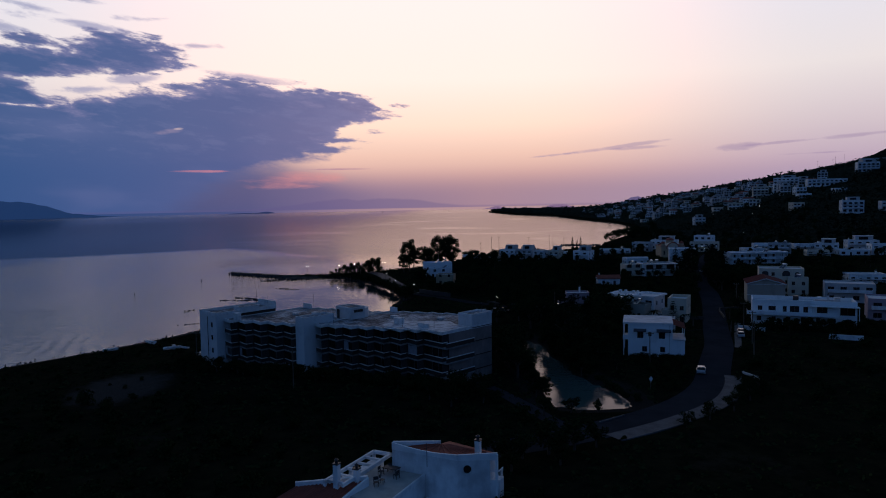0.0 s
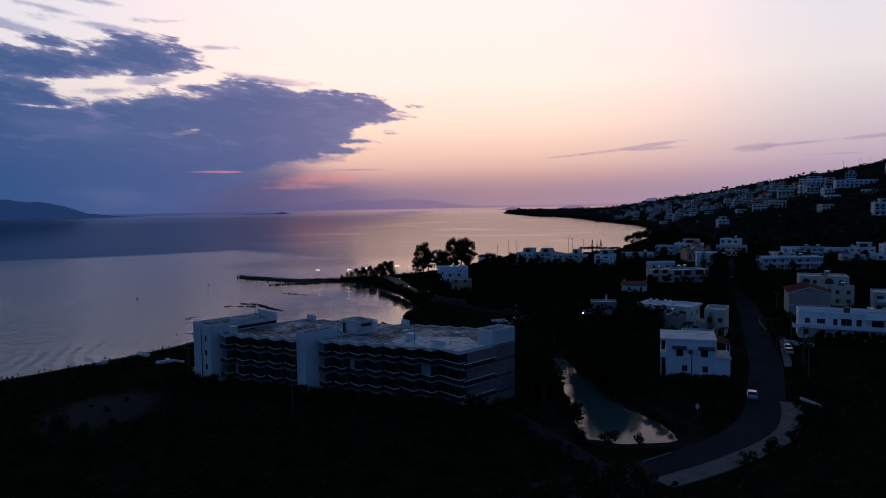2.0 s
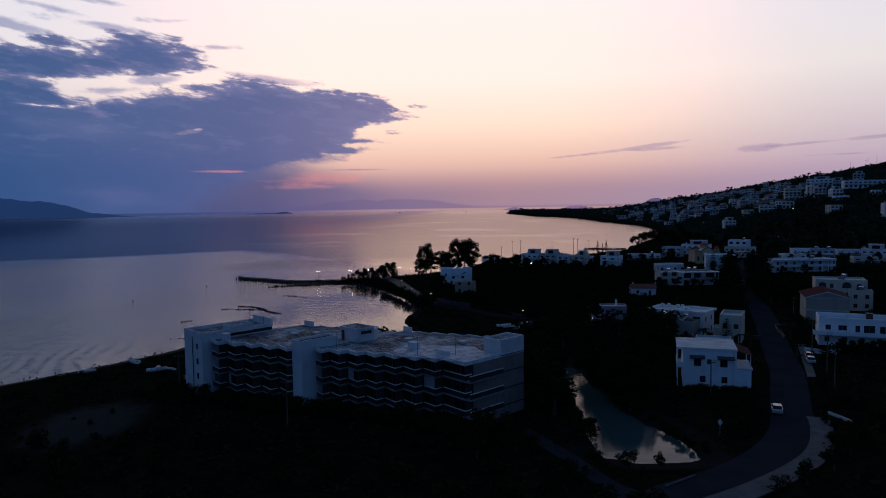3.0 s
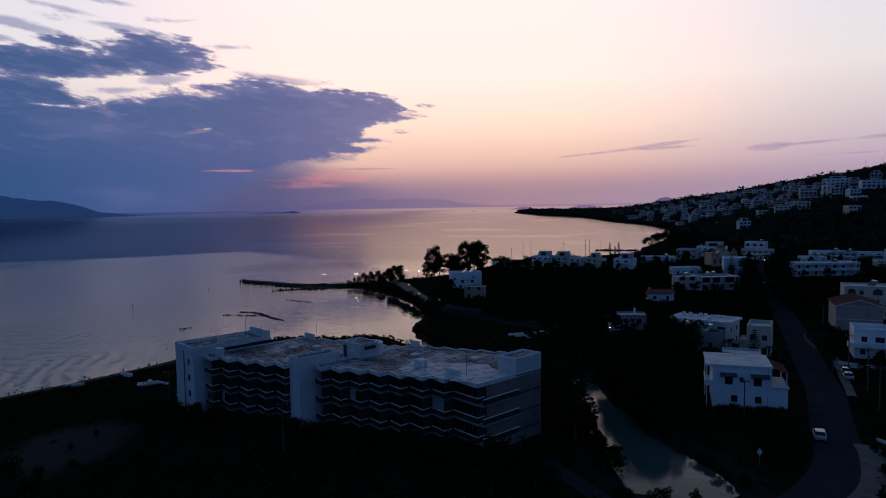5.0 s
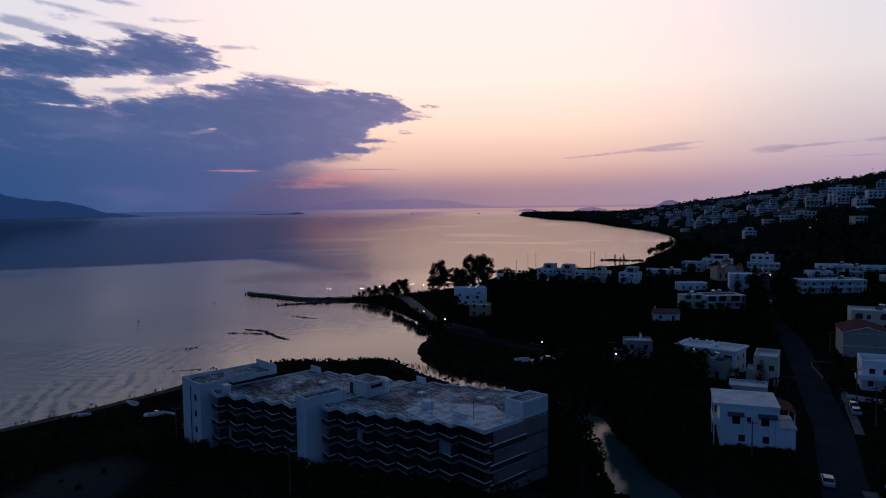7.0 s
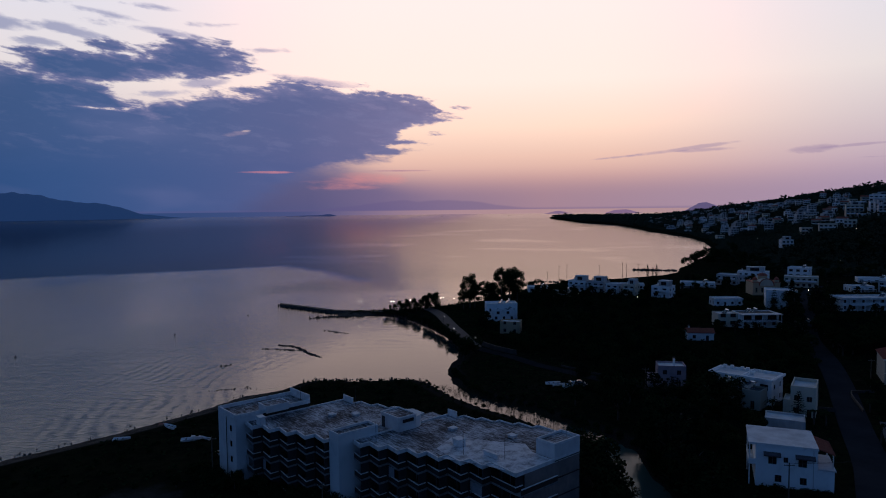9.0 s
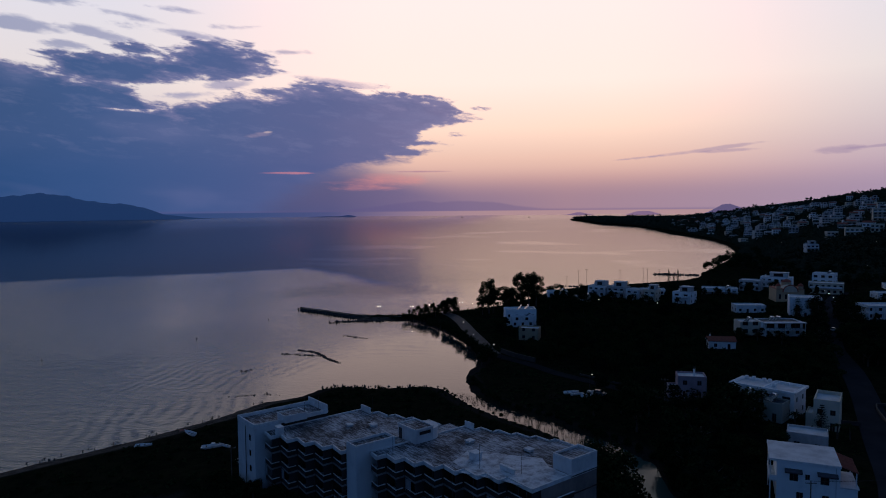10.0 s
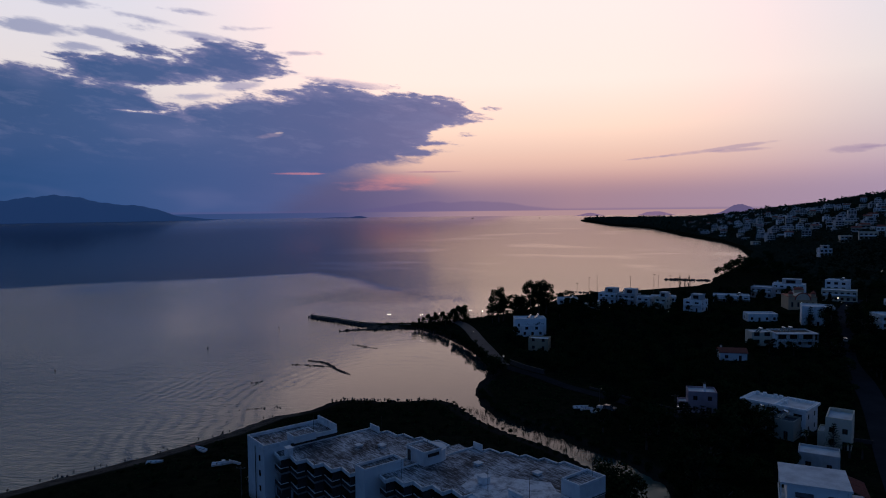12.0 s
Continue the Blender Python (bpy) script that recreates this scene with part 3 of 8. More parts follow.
def waves(x, y, s):
    return np.sin(x / s + 1.3 * np.sin(y / s * 0.7)) * np.cos(y / s * 1.1 + 0.9 * np.sin(x / s * 0.8 + 2))


def ground_height(x, y):
    x, y = np.atleast_1d(np.asarray(x, float)), np.atleast_1d(np.asarray(y, float))
    d = inland(x, y)
    z = np.where(d > 0, 1.3 * ease(d, -0.5, 9), np.maximum(d * 0.35, -3))
    town = ease(x, 60, 170) * ease(y, 150, 330)
    z = z + np.where(d > 0, 2.2 * town, 0)
    foot = np.interp(y, [0, 300, 450, 560, 680, 820, 1150, 1640, 2200, 3200], [460, 420, 330, 240, 190, 235, 300, 312, 400, 700])
    slope = np.interp(y, [450, 800, 1250, 1400, 1640, 2200, 3200], [0.25, 0.262, 0.245, 0.203, 0.174, 0.117, 0.047])
    up = np.maximum(x - foot, 0)
    up = np.where(up < 30, up * up / 60, up - 15)
    hill = slope * np.where(up < 330, up, 330 + 0.72 * np.minimum(up - 330, 700)) * ease(d, 0, 60)
    hill = hill * (1 + 0.05 * waves(x, y, 90)) + 0.02 * up * waves(x, y, 37) * 0.5
    knoll = 52 * np.exp(-((x - 1040) ** 2 + (y - 1450) ** 2) / (2 * 78.0 ** 2))
    far = ease(y, 1500, 2400) * 4 * ease(d, 0, 60)
    return z + np.maximum(hill, 0) + far + knoll


def gz(x, y):
    return float(ground_height(x, y)[0])


def lines(a, b, step, lo, hi, grow):
    v = list(np.arange(a, b + 0.1, step))
    s = step
    while v[-1] < hi:
        s *= grow
        v.append(v[-1] + s)
    s = step
    while v[0] > lo:
        s *= grow
        v.insert(0, v[0] - s)
    return np.array(v)


def sheet(name, xs, ys, zs, mat):
    n, m = len(xs), len(ys)
    gx, gy = np.meshgrid(xs, ys)
    co = np.stack([gx.ravel(), gy.ravel(), zs.ravel()], 1)
    i = (np.arange(m - 1)[:, None] * n + np.arange(n - 1)[None]).ravel()
    me = bpy.data.meshes.new(name)
    me.from_pydata(co.tolist(), [], np.stack([i, i + 1, i + n + 1, i + n], 1).tolist())
    me.materials.append(mat)
    me.shade_smooth()
    return new(name, me)


XS, YS = lines(-140, 190, 2.2, -1000, 3300, 1.07), lines(40, 420, 2.2, -1200, 3600, 1.06)
GX, GY = np.meshgrid(XS, YS)
ZS = ground_height(GX.ravel(), GY.ravel())
near = (GX.ravel() < 320) & (GY.ravel() < 460)
ZS = ZS + np.where(ZS > 0.9, 0.05 * waves(GX.ravel(), GY.ravel(), 4.0) + np.where(near, 0, 0.4 * waves(GX.ravel(), GY.ravel(), 23)), 0)
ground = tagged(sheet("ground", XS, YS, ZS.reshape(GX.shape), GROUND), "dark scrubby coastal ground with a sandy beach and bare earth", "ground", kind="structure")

bm = bmesh.new()
rings = []
for r in (60, 200, 500, 1000, 2000, 3200, 4300, 4960):
    rings.append([bm.verts.new((r * math.cos(a), 100 + r * math.sin(a), 0)) for a in (2 * math.pi * k / 160 for k in range(160))])
bm.faces.new(rings[0])
for a, b in zip(rings, rings[1:]):
    for k in range(160):
        bm.faces.new((a[k], b[k], b[(k + 1) % 160], a[(k + 1) % 160]))
sea = tagged(part("water", bm, SEA), "calm dusk sea with ripples reflecting the sunset", "sea", kind="structure")


def spline(points, step):
    """Points along a smooth line through the given ones."""
    p = [Vector(q) for q in points]
    p = [p[0] * 2 - p[1]] + p + [p[-1] * 2 - p[-2]]
    out = []
    for a, b, c, d in zip(p, p[1:], p[2:], p[3:]):
        n = max(1, int((c - b).length / step))
        for k in range(n):
            t = k / n
            out.append(0.5 * ((2 * b) + (c - a) * t + (2 * a - 5 * b + 4 * c - d) * t * t + (3 * b - a - 3 * c + d) * t ** 3))
    return out + [p[-2]]


def strip(name, points, width, mat, lift, label, category, step=3.0, thick=0.3):
    """A paved band that follows the ground."""
    line = spline(points, step)
    bm = bmesh.new()
    rows = []
    for i, c in enumerate(line):
        d = (line[min(i + 1, len(line) - 1)] - line[max(i - 1, 0)]).normalized()
        s = Vector((-d.y, d.x)) * width / 2
        z = max(gz(c.x, c.y), gz(c.x + s.x, c.y + s.y), gz(c.x - s.x, c.y - s.y)) + lift
        rows.append([bm.verts.new((c.x + k * s.x, c.y + k * s.y, z - (thick if abs(k) > 1 else 0))) for k in (-1.03, -1, 0, 1, 1.03)])
    for a, b in zip(rows, rows[1:]):
        for k in range(4):
            bm.faces.new((a[k], a[k + 1], b[k + 1], b[k]))
    ob = part(name, bm, mat)
    return tagged(ob, label, category, kind="structure")


ROAD = [(4, 96), (14, 99.5), (22, 103), (30, 107.6), (38, 112.8), (44.4, 118.4), (50, 125), (54.6, 132.5), (59, 142.5), (64.5, 154.5), (70.5, 168), (78.5, 190), (86.5, 211), (94, 231), (103, 258), (111, 288), (121, 314), (133, 342), (148, 378), (163, 412), (185, 450)]
strip("road", ROAD, 6.8, ASPHALT, 0.10, "worn dark asphalt road winding up from the pond", "road")
strip("pavement", [(73, 162.5), (75, 167), (80.5, 180), (87, 195)], 1.6, CONCRETE, 0.24, "pale concrete pavement along the road", "pavement")
strip("pavement", [(27, 101.2), (36.6, 106.9), (46.3, 114.2), (53.0, 121.2), (58.4, 130.8), (60.6, 136.5)], 3.4, CONCRETE, 0.16, "pale concrete verge on the outer side of the bend", "pavement")
strip("path", [(1.0, 146), (4.5, 139.5), (6.8, 135.6), (10.1, 130.7), (12.7, 125.2), (15.5, 119), (20, 108), (26, 103)], 2.8, ASPHALT, 0.06, "dark worn driveway from the road to the hotel", "path")
strip("road", [(-44, 376), (-36, 362), (-30, 344), (-24.5, 322), (-18.5, 300), (-14.5, 284), (-12, 276)], 5.5, QUAY, 0.14, "pale concrete quay road along the lagoon", "road")
strip("road", [(-12, 276), (-5, 267.5), (2, 260), (9, 250), (16, 243), (25, 234), (35, 224), (44, 212)], 4.2, LANE, 0.12, "narrow dark lane between garden walls", "road")


def garden_wall(points, h, mat, label, w=0.3):
    line = spline(points, 4.0)
    bm = bmesh.new()
    for a, b in zip(line, line[1:]):
        z = min(gz(a.x, a.y), gz(b.x, b.y))
        beam(bm, a, b, w, z - 0.3, z + h)
    return tagged(part("garden_wall", bm, mat), label, "wall")


garden_wall([(-9.5, 279.5), (-4, 271.5), (2.8, 264.5)], 1.6, PARTITION, "dull grey retaining wall above the quay road", 0.5)
garden_wall([(17, 247.5), (27, 237.5), (38.5, 227)], 0.6, PARTITION, "low dull garden wall beside the lane")
garden_wall([(26.5, 108.4), (31.4, 111.8), (36.2, 114.6), (41, 118.4), (46.5, 124)], 0.3, CONCRETE, "low worn concrete kerb on the inner side of the road", 0.22)
garden_wall([(84.0, 187.4), (86.6, 185.0), (89.2, 183.0)], 1.1, WHITE, "low white terrace wall above the parked cars")
garden_wall([(63.6, 138.4), (64.2, 136.0), (64.6, 133.6)], 0.5, GREYW, "short pale broken wall beside the bend")
garden_wall([(58, 215), (72, 206), (80, 203)], 1.0, PARTITION, "dull grey rendered garden wall between the houses")
garden_wall([(86.5, 203), (92, 220), (99, 221)], 0.8, PARTITION, "low dull boundary wall beside the road")
garden_wall([(100.5, 171.4), (104, 169.8), (107.2, 168.2)], 1.3, WHITE, "low white yard wall below the long house")

# ---- breakwater, rocks and islands ----


def boulder(bm, c, r, rnd):
    m = Matrix.Translation(c) @ Euler((rnd.uniform(0, 6), rnd.uniform(0, 6), rnd.uniform(0, 6))).to_matrix().to_4x4() @ Matrix.Diagonal((r * rnd.uniform(0.8, 1.4), r * rnd.uniform(0.7, 1.1), r * rnd.uniform(0.5, 0.8), 1))
    out = bmesh.ops.create_icosphere(bm, subdivisions=1, radius=1.0, matrix=m)["verts"]
    for v in out:
        v.co += Vector((rnd.uniform(-1, 1), rnd.uniform(-1, 1), rnd.uniform(-1, 1))) * r * 0.16


def breakwater():
    rnd = random.Random(4)
    t = thing("breakwater", "dark rubble breakwater with a flat concrete deck", "breakwater")
    tagged(t, kind="structure")
    line = [Vector(p) for p in ((-120, 384.5), (-104, 374.5), (-88, 364), (-74, 361.5), (-58, 361))]
    bm = bmesh.new()
    for a, b in zip(line, line[1:]):
        beam(bm, a, b, 3.2, -1.5, 1.25)
    part("deck", bm, ROCK, t)
    bm = bmesh.new()
    for a, b in zip(line, line[1:]):
        s = (b - a).normalized()
        s = Vector((-s.y, s.x))
        for k in range(26):
            for q in (-1, 1):
                p = a.lerp(b, rnd.random()) + s * q * rnd.uniform(1.5, 2.6)
                boulder(bm, (p.x, p.y, rnd.uniform(-0.2, 0.5)), rnd.uniform(0.35, 0.8), rnd)
    ob = part("rubble", bm, ROCK, t)
    ob["kind"] = "stuff"
    bm = bmesh.new()
    for k in range(9):
        boulder(bm, (-121.5 + rnd.uniform(-2.4, 1.2), 385.5 + rnd.uniform(-1, 1.8), rnd.uniform(0.3, 1.3)), rnd.uniform(0.5, 0.9), rnd)
    part("head", bm, ROCK, t)


breakwater()


def rock_line(points, n, spread, size, label, seed, h=0.15):
    rnd = random.Random(seed)
    line = spline(points, 1.0)
    bm = bmesh.new()
    for _ in range(n):
        c = rnd.choice(line)
        boulder(bm, (c.x + rnd.gauss(0, spread), c.y + rnd.gauss(0, spread), rnd.uniform(-0.15, h * 0.6)), size * 0.55 * rnd.uniform(0.4, 1.4), rnd)
    tagged(part("rocks", bm, ROCK), label, "rocks", kind="stuff")


rock_line([(-88, 283), (-80.5, 279.5), (-72, 269), (-66.5, 263.5)], 240, 0.35, 0.6, "low dark rock spit awash in the shallow water", 1)
rock_line([(-92, 276), (-84, 275), (-77, 274)], 90, 0.4, 0.5, "thin dark line of rocks awash in the lagoon", 2)
rock_line([(-78, 314), (-74, 312), (-68, 308)], 60, 0.8, 0.5, "small patch of dark rocks in the lagoon", 3)
rock_line([(-86, 218), (-80, 221), (-78, 222.5), (-73, 221)], 34, 0.5, 0.45, "scattered dark rocks just off the beach", 4)
rock_line([(-97, 248), (-94, 250)], 16, 0.5, 0.45, "few dark rocks awash off the beach", 5)
rock_line([(-94, 346.5), (-84, 350), (-70, 351.5)], 110, 0.9, 0.8, "dark rubble along the inner side of the breakwater", 6, 0.7)
rock_line([(-62, 231.5), (-45, 232.5), (-27, 234)], 90, 0.9, 0.5, "dark stones and driftwood along the spit shore", 7, 0.5)
rock_line([(-112, 158), (-95, 179), (-82, 198), (-75, 213)], 70, 0.9, 0.4, "dark stones along the beach", 8, 0.4)
rock_line([(106, 590), (120, 587), (134, 582)], 160, 1.6, 1.5, "low dark reef off the north shore", 9, 0.6)
rock_line([(26, 505), (38, 502), (50, 504)], 70, 1.2, 1.1, "low dark rocks off the north shore", 10, 0.6)


def haze_glow_material(name, colour, lift):
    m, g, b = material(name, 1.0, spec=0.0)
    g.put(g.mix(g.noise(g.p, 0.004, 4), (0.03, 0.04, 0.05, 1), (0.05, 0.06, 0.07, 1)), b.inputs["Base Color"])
    # the haze in front of the island is put in as emission
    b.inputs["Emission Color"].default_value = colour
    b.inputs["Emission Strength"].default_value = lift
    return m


def island(label, az, dist, length, height, mat, seed, peaks):
    """A far island: ridges rising out of the sea, with distance haze glowing from its material."""
    rnd = random.Random(seed)
    u = np.linspace(-1, 1, 90)
    v = np.linspace(-1, 1, 9)
    prof = sum(h * np.exp(-((u - c) / w) ** 2) for c, w, h in peaks) * (1 - np.abs(u) ** 8)
    prof = prof + 0.02 * np.sin(u * 31 + seed) * prof + 0.015 * np.sin(u * 67) * prof
    a = radians(az)
    m = Matrix.Translation((dist * math.sin(a), dist * math.cos(a), 0)) @ Matrix.Rotation(-a, 4, "Z")
    bm = bmesh.new()
    rows = []
    for q in v:
        rows.append([bm.verts.new(m @ Vector((uu * length / 2, q * length * 0.12, (height * max(p, 0) * (1 - q * q)) - 0.5))) for uu, p in zip(u, prof)])
    for r, s in zip(rows, rows[1:]):
        for k in range(len(r) - 1):
            bm.faces.new((r[k], r[k + 1], s[k + 1], s[k]))
    return tagged(part("island", bm, mat, smooth=True), label, "island", kind="structure")


HAZE_BLUE = haze_glow_material("blue_haze", srgb(34, 60, 106), 0.72)
HAZE_DEEP = haze_glow_material("low_islet", srgb(48, 60, 108), 0.75)
HAZE_PINK = haze_glow_material("pink_haze", srgb(106, 94, 134), 0.8)
HAZE_PALE = haze_glow_material("pale_haze", srgb(140, 112, 146), 0.85)
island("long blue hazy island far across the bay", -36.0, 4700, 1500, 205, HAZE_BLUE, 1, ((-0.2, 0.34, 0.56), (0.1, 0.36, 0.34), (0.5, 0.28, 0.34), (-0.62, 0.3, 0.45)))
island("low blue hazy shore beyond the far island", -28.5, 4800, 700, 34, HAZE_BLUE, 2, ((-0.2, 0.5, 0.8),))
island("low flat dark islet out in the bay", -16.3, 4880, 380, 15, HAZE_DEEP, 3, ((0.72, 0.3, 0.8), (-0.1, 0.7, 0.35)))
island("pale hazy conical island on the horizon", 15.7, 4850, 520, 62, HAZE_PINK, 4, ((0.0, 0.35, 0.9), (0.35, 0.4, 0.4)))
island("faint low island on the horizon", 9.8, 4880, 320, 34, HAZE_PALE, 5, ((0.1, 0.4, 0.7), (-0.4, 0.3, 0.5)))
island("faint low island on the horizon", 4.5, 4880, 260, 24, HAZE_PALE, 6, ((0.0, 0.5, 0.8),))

# ---- the hotel ----
HOTEL_AT = Matrix.Translation((-56.9, 156.4, 0)) @ Matrix.Rotation(radians(-44.3), 4, "Z")
FLOORS = (0.45, 3.45, 6.45, 9.45)
ROOF_Z = 12.4
# bays of the stepped front: from, to, front line
BAYS = [(6.7 + 3.82 * i, 6.7 + 3.82 * (i + 1), 2.3 + 1.55 * i) for i in range(5)]
EDGES = (29.3, 32.0, 35.3, 38.7, 42.1, 45.6, 49.2, 52.6, 58.3)
RBAYS = [(a, b, 11.9 + 1.5 * j) for j, (a, b) in enumerate(zip(EDGES, EDGES[1:]))]
DEEP = 22.4
SKEW = 0.45


def deep_at(a):
    """Depth of the block behind a bay: the last two are shorter, beside the end tower."""
    return DEEP if a < 49 else 20.9 if a < 52 else 15.1


def hotel():
    t = thing("hotel", "long derelict four-storey white hotel with stepped balconies", "hotel", at=HOTEL_AT)
    base = gz(-25, 155) - 0.6
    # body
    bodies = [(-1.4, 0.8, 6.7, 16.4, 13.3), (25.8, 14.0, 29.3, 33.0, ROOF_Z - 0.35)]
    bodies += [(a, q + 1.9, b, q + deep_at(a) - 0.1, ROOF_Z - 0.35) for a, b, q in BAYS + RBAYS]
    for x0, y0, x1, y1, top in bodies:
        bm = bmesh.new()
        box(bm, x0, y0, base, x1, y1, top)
        part("wall", bm, RECESS_SHADE, t)
    bm = bmesh.new()
    box(bm, -1.45, 0.72, base, 6.78, 0.8, 13.3)
    box(bm, 6.7, 0.8, base, 6.78, 6.2, 13.3)
    box(bm, -1.48, 0.8, base, -1.4, 16.4, 13.3)
    part("end_wall", bm, HOTEL, t, "white rendered end wall with small windows")
    bm = bmesh.new()
    box(bm, 58.3, 24.3, base, 58.42, 31.3, ROOF_Z - 0.35)
    for z in (3.2, 6.2, 9.2):
        box(bm, 58.42, 24.3, z, 58.6, 31.3, z + 0.4)
    part("end_wall", bm, ENDWALL, t, "dull grey-brown end wall with floor bands")
    # small windows of the white end wall
    bm = bmesh.new()
    box(bm, -0.35, -0.05, 0, 0.35, 0.08, 1.1)
    pane = finish("window", bm, GLASS)
    for z in (1.6, 4.6, 7.6, 10.6):
        for p in (4.6,):
            w = part("window", pane, None, t)
            w.location = (p, 0.70, z)
    bm = bmesh.new()
    tube(bm, (2.6, 0.62, base), (2.6, 0.62, 13.0), 0.07, 0.07, 6)
    part("downpipe", bm, DARKMETAL, t)
    # stair tower between the two wings, and the tower at the far end
    bm = bmesh.new()
    box(bm, 26.0, 9.4, base, 29.2, 17.6, 13.7)
    part("stair_tower", bm, HOTEL, t, "tall white blank stair tower")
    bm = bmesh.new()
    ring(bm, 26.0, 9.4, 29.2, 17.6, 13.7, 14.15, 0.22)
    part("parapet", bm, COPING, t)
    bm = bmesh.new()
    box(bm, 54.5, 31.35, base, 58.35, 37.6, 14.6)
    part("lift_tower", bm, ENDWALL, t, "dull grey-brown tower at the end of the hotel")
    bm = bmesh.new()
    box(bm, 54.45, 31.3, ROOF_Z, 58.4, 37.65, 14.62)
    part("tower_top", bm, HOTEL, t)
    bm = bmesh.new()
    for z in (3.2, 6.2, 9.2, 12.1):
        box(bm, 54.4, 31.25, z, 58.47, 37.7, z + 0.16)
    part("tower_band", bm, PARAPET, t)
    bm = bmesh.new()
    ring(bm, 54.45, 31.3, 58.4, 37.65, 14.6, 15.0, 0.22)
    part("parapet", bm, COPING, t)
    # weathered roofing inside the parapets of the towers
    for x0, y0, x1, y1, z in ((26.22, 9.62, 28.98, 17.38, 13.7), (54.67, 31.52, 58.18, 37.43, 14.62), (25.8, 20.8, 31.1, 24.6, 14.9), (4.28, 6.68, 7.62, 11.22, 14.7)):
        bm = bmesh.new()
        box(bm, x0, y0, z - 0.1, x1, y1, z + 0.02)
        part("roof", bm, ROOFING, t)
    # flat roofs
    def outline(bays):
        front = []
        for a, b, q in bays:
            front += [(a, q + SKEW), (b, q)]
        back = []
        for a, b, q in reversed(bays):
            back += [(b, q + deep_at(a)), (a, q + deep_at(a))]
        return front + back
    for k, bays in enumerate((BAYS, RBAYS)):
        bm = bmesh.new()
        slab(bm, outline(bays), ROOF_Z - 0.35, ROOF_Z)
        part("roof", bm, ROOFING, t, "weathered grey flat roof with dark streaks")
        bm = bmesh.new()
        edge = outline(bays)
        for i, a in enumerate(edge):
            beam(bm, a, edge[(i + 1) % len(edge)], 0.26, ROOF_Z - 0.42, ROOF_Z + 0.22)
        part("roof_edge", bm, COPING, t, "white stepped roof edge")
    bm = bmesh.new()
    slab(bm, [(25.8, 17.6), (29.3, 17.6), (29.3, 33), (25.8, 33)], ROOF_Z - 0.35, ROOF_Z - 0.02)
    part("roof", bm, ROOFING, t)
    bm = bmesh.new()
    box(bm, -1.4, 0.8, 13.3, 6.7, 16.4, 13.45)
    part("roof", bm, ROOFING, t)
    bm = bmesh.new()
    ring(bm, -1.5, 0.7, 6.8, 16.5, 13.3, 14.1, 0.24)
    box(bm, -1.4, 16.3, 14.1, 6.7, 16.52, 15.0)
    part("parapet", bm, COPING, t)
    # pale repaired patch of roof
    bm = bmesh.new()
    slab(bm, [(41.8, 20.6), (45.4, 19.9), (45.5, 18.2), (49.0, 19.8), (52.4, 21.3), (57.9, 22.8), (57.9, 31.0), (53.6, 31.2), (50.4, 33.2), (45.5, 29.8), (41.0, 27.6), (39.6, 26.0)], ROOF_Z, ROOF_Z + 0.05)
    part("roof_patch", bm, SCREED, t, "pale repaired area of roof screed")
    # roof houses
    bm = bmesh.new()
    box(bm, 25.7, 20.7, ROOF_Z - 0.1, 31.2, 24.7, 14.9)
    part("roof_house", bm, HOTEL, t, "white roof house over the stairs")
    bm = bmesh.new()
    arc = [(25.7, 24.7)] + [(28.4 - 2.7 * math.cos(a), 24.7 + 2.6 * math.sin(a)) for a in np.linspace(0.1, math.pi - 0.1, 10)] + [(31.2, 24.7)]
    slab(bm, arc[::-1], ROOF_Z - 0.1, 14.5)
    part("roof_house", bm, HOTEL, t)
    bm = bmesh.new()
    ring(bm, 25.6, 20.6, 31.3, 24.8, 14.9, 15.1, 0.2)
    part("parapet", bm, COPING, t)
    bm = bmesh.new()
    box(bm, 31.19, 21.6, 13.9, 31.26, 24.1, 14.5)
    part("window", bm, GLASS, t, "dark strip window of the roof house")
    bm = bmesh.new()
    box(bm, 26.1, 20.62, ROOF_Z, 27.0, 20.69, 14.4)
    part("door", bm, SHUTTER, t)
    bm = bmesh.new()
    box(bm, 4.2, 6.6, 13.4, 7.7, 11.3, 14.7)
    part("roof_house", bm, HOTEL, t)
    bm = bmesh.new()
    ring(bm, 4.1, 6.5, 7.8, 11.4, 14.7, 14.85, 0.18)
    part("parapet", bm, COPING, t)
    for p, q, w, d, h in ((43.4, 24.3, 1.6, 1.5, 1.2), (14.5, 17.0, 1.2, 1.0, 0.3), (17.5, 20.5, 1.3, 1.1, 0.35), (46.5, 34.0, 1.3, 1.1, 0.35), (10.2, 4.2, 1.6, 1.1, 1.5), (36.5, 29.0, 1.2, 1.2, 0.3), (50.8, 24.6, 3.2, 0.3, 0.75)):
        bm = bmesh.new()
        box(bm, p - w / 2, q - d / 2, ROOF_Z, p + w / 2, q + d / 2, ROOF_Z + h)
        box(bm, p - w / 2 - 0.12, q - d / 2 - 0.12, ROOF_Z + h, p + w / 2 + 0.12, q + d / 2 + 0.12, ROOF_Z + h + 0.12)
        part("roof_vent", bm, COPING, t)
    for a, b in (((29.5, 34.0), (31.8, 34.0)), ((7.0, 24.4), (10.3, 24.4))):
        bm = bmesh.new()
        beam(bm, a, b, 0.22, ROOF_Z - 0.3, ROOF_Z + 1.25)
        part("parapet_fin", bm, COPING, t)
    # balconies: slab, parapet and rail on every floor of every bay
    rnd = random.Random(12)
    kits = {}
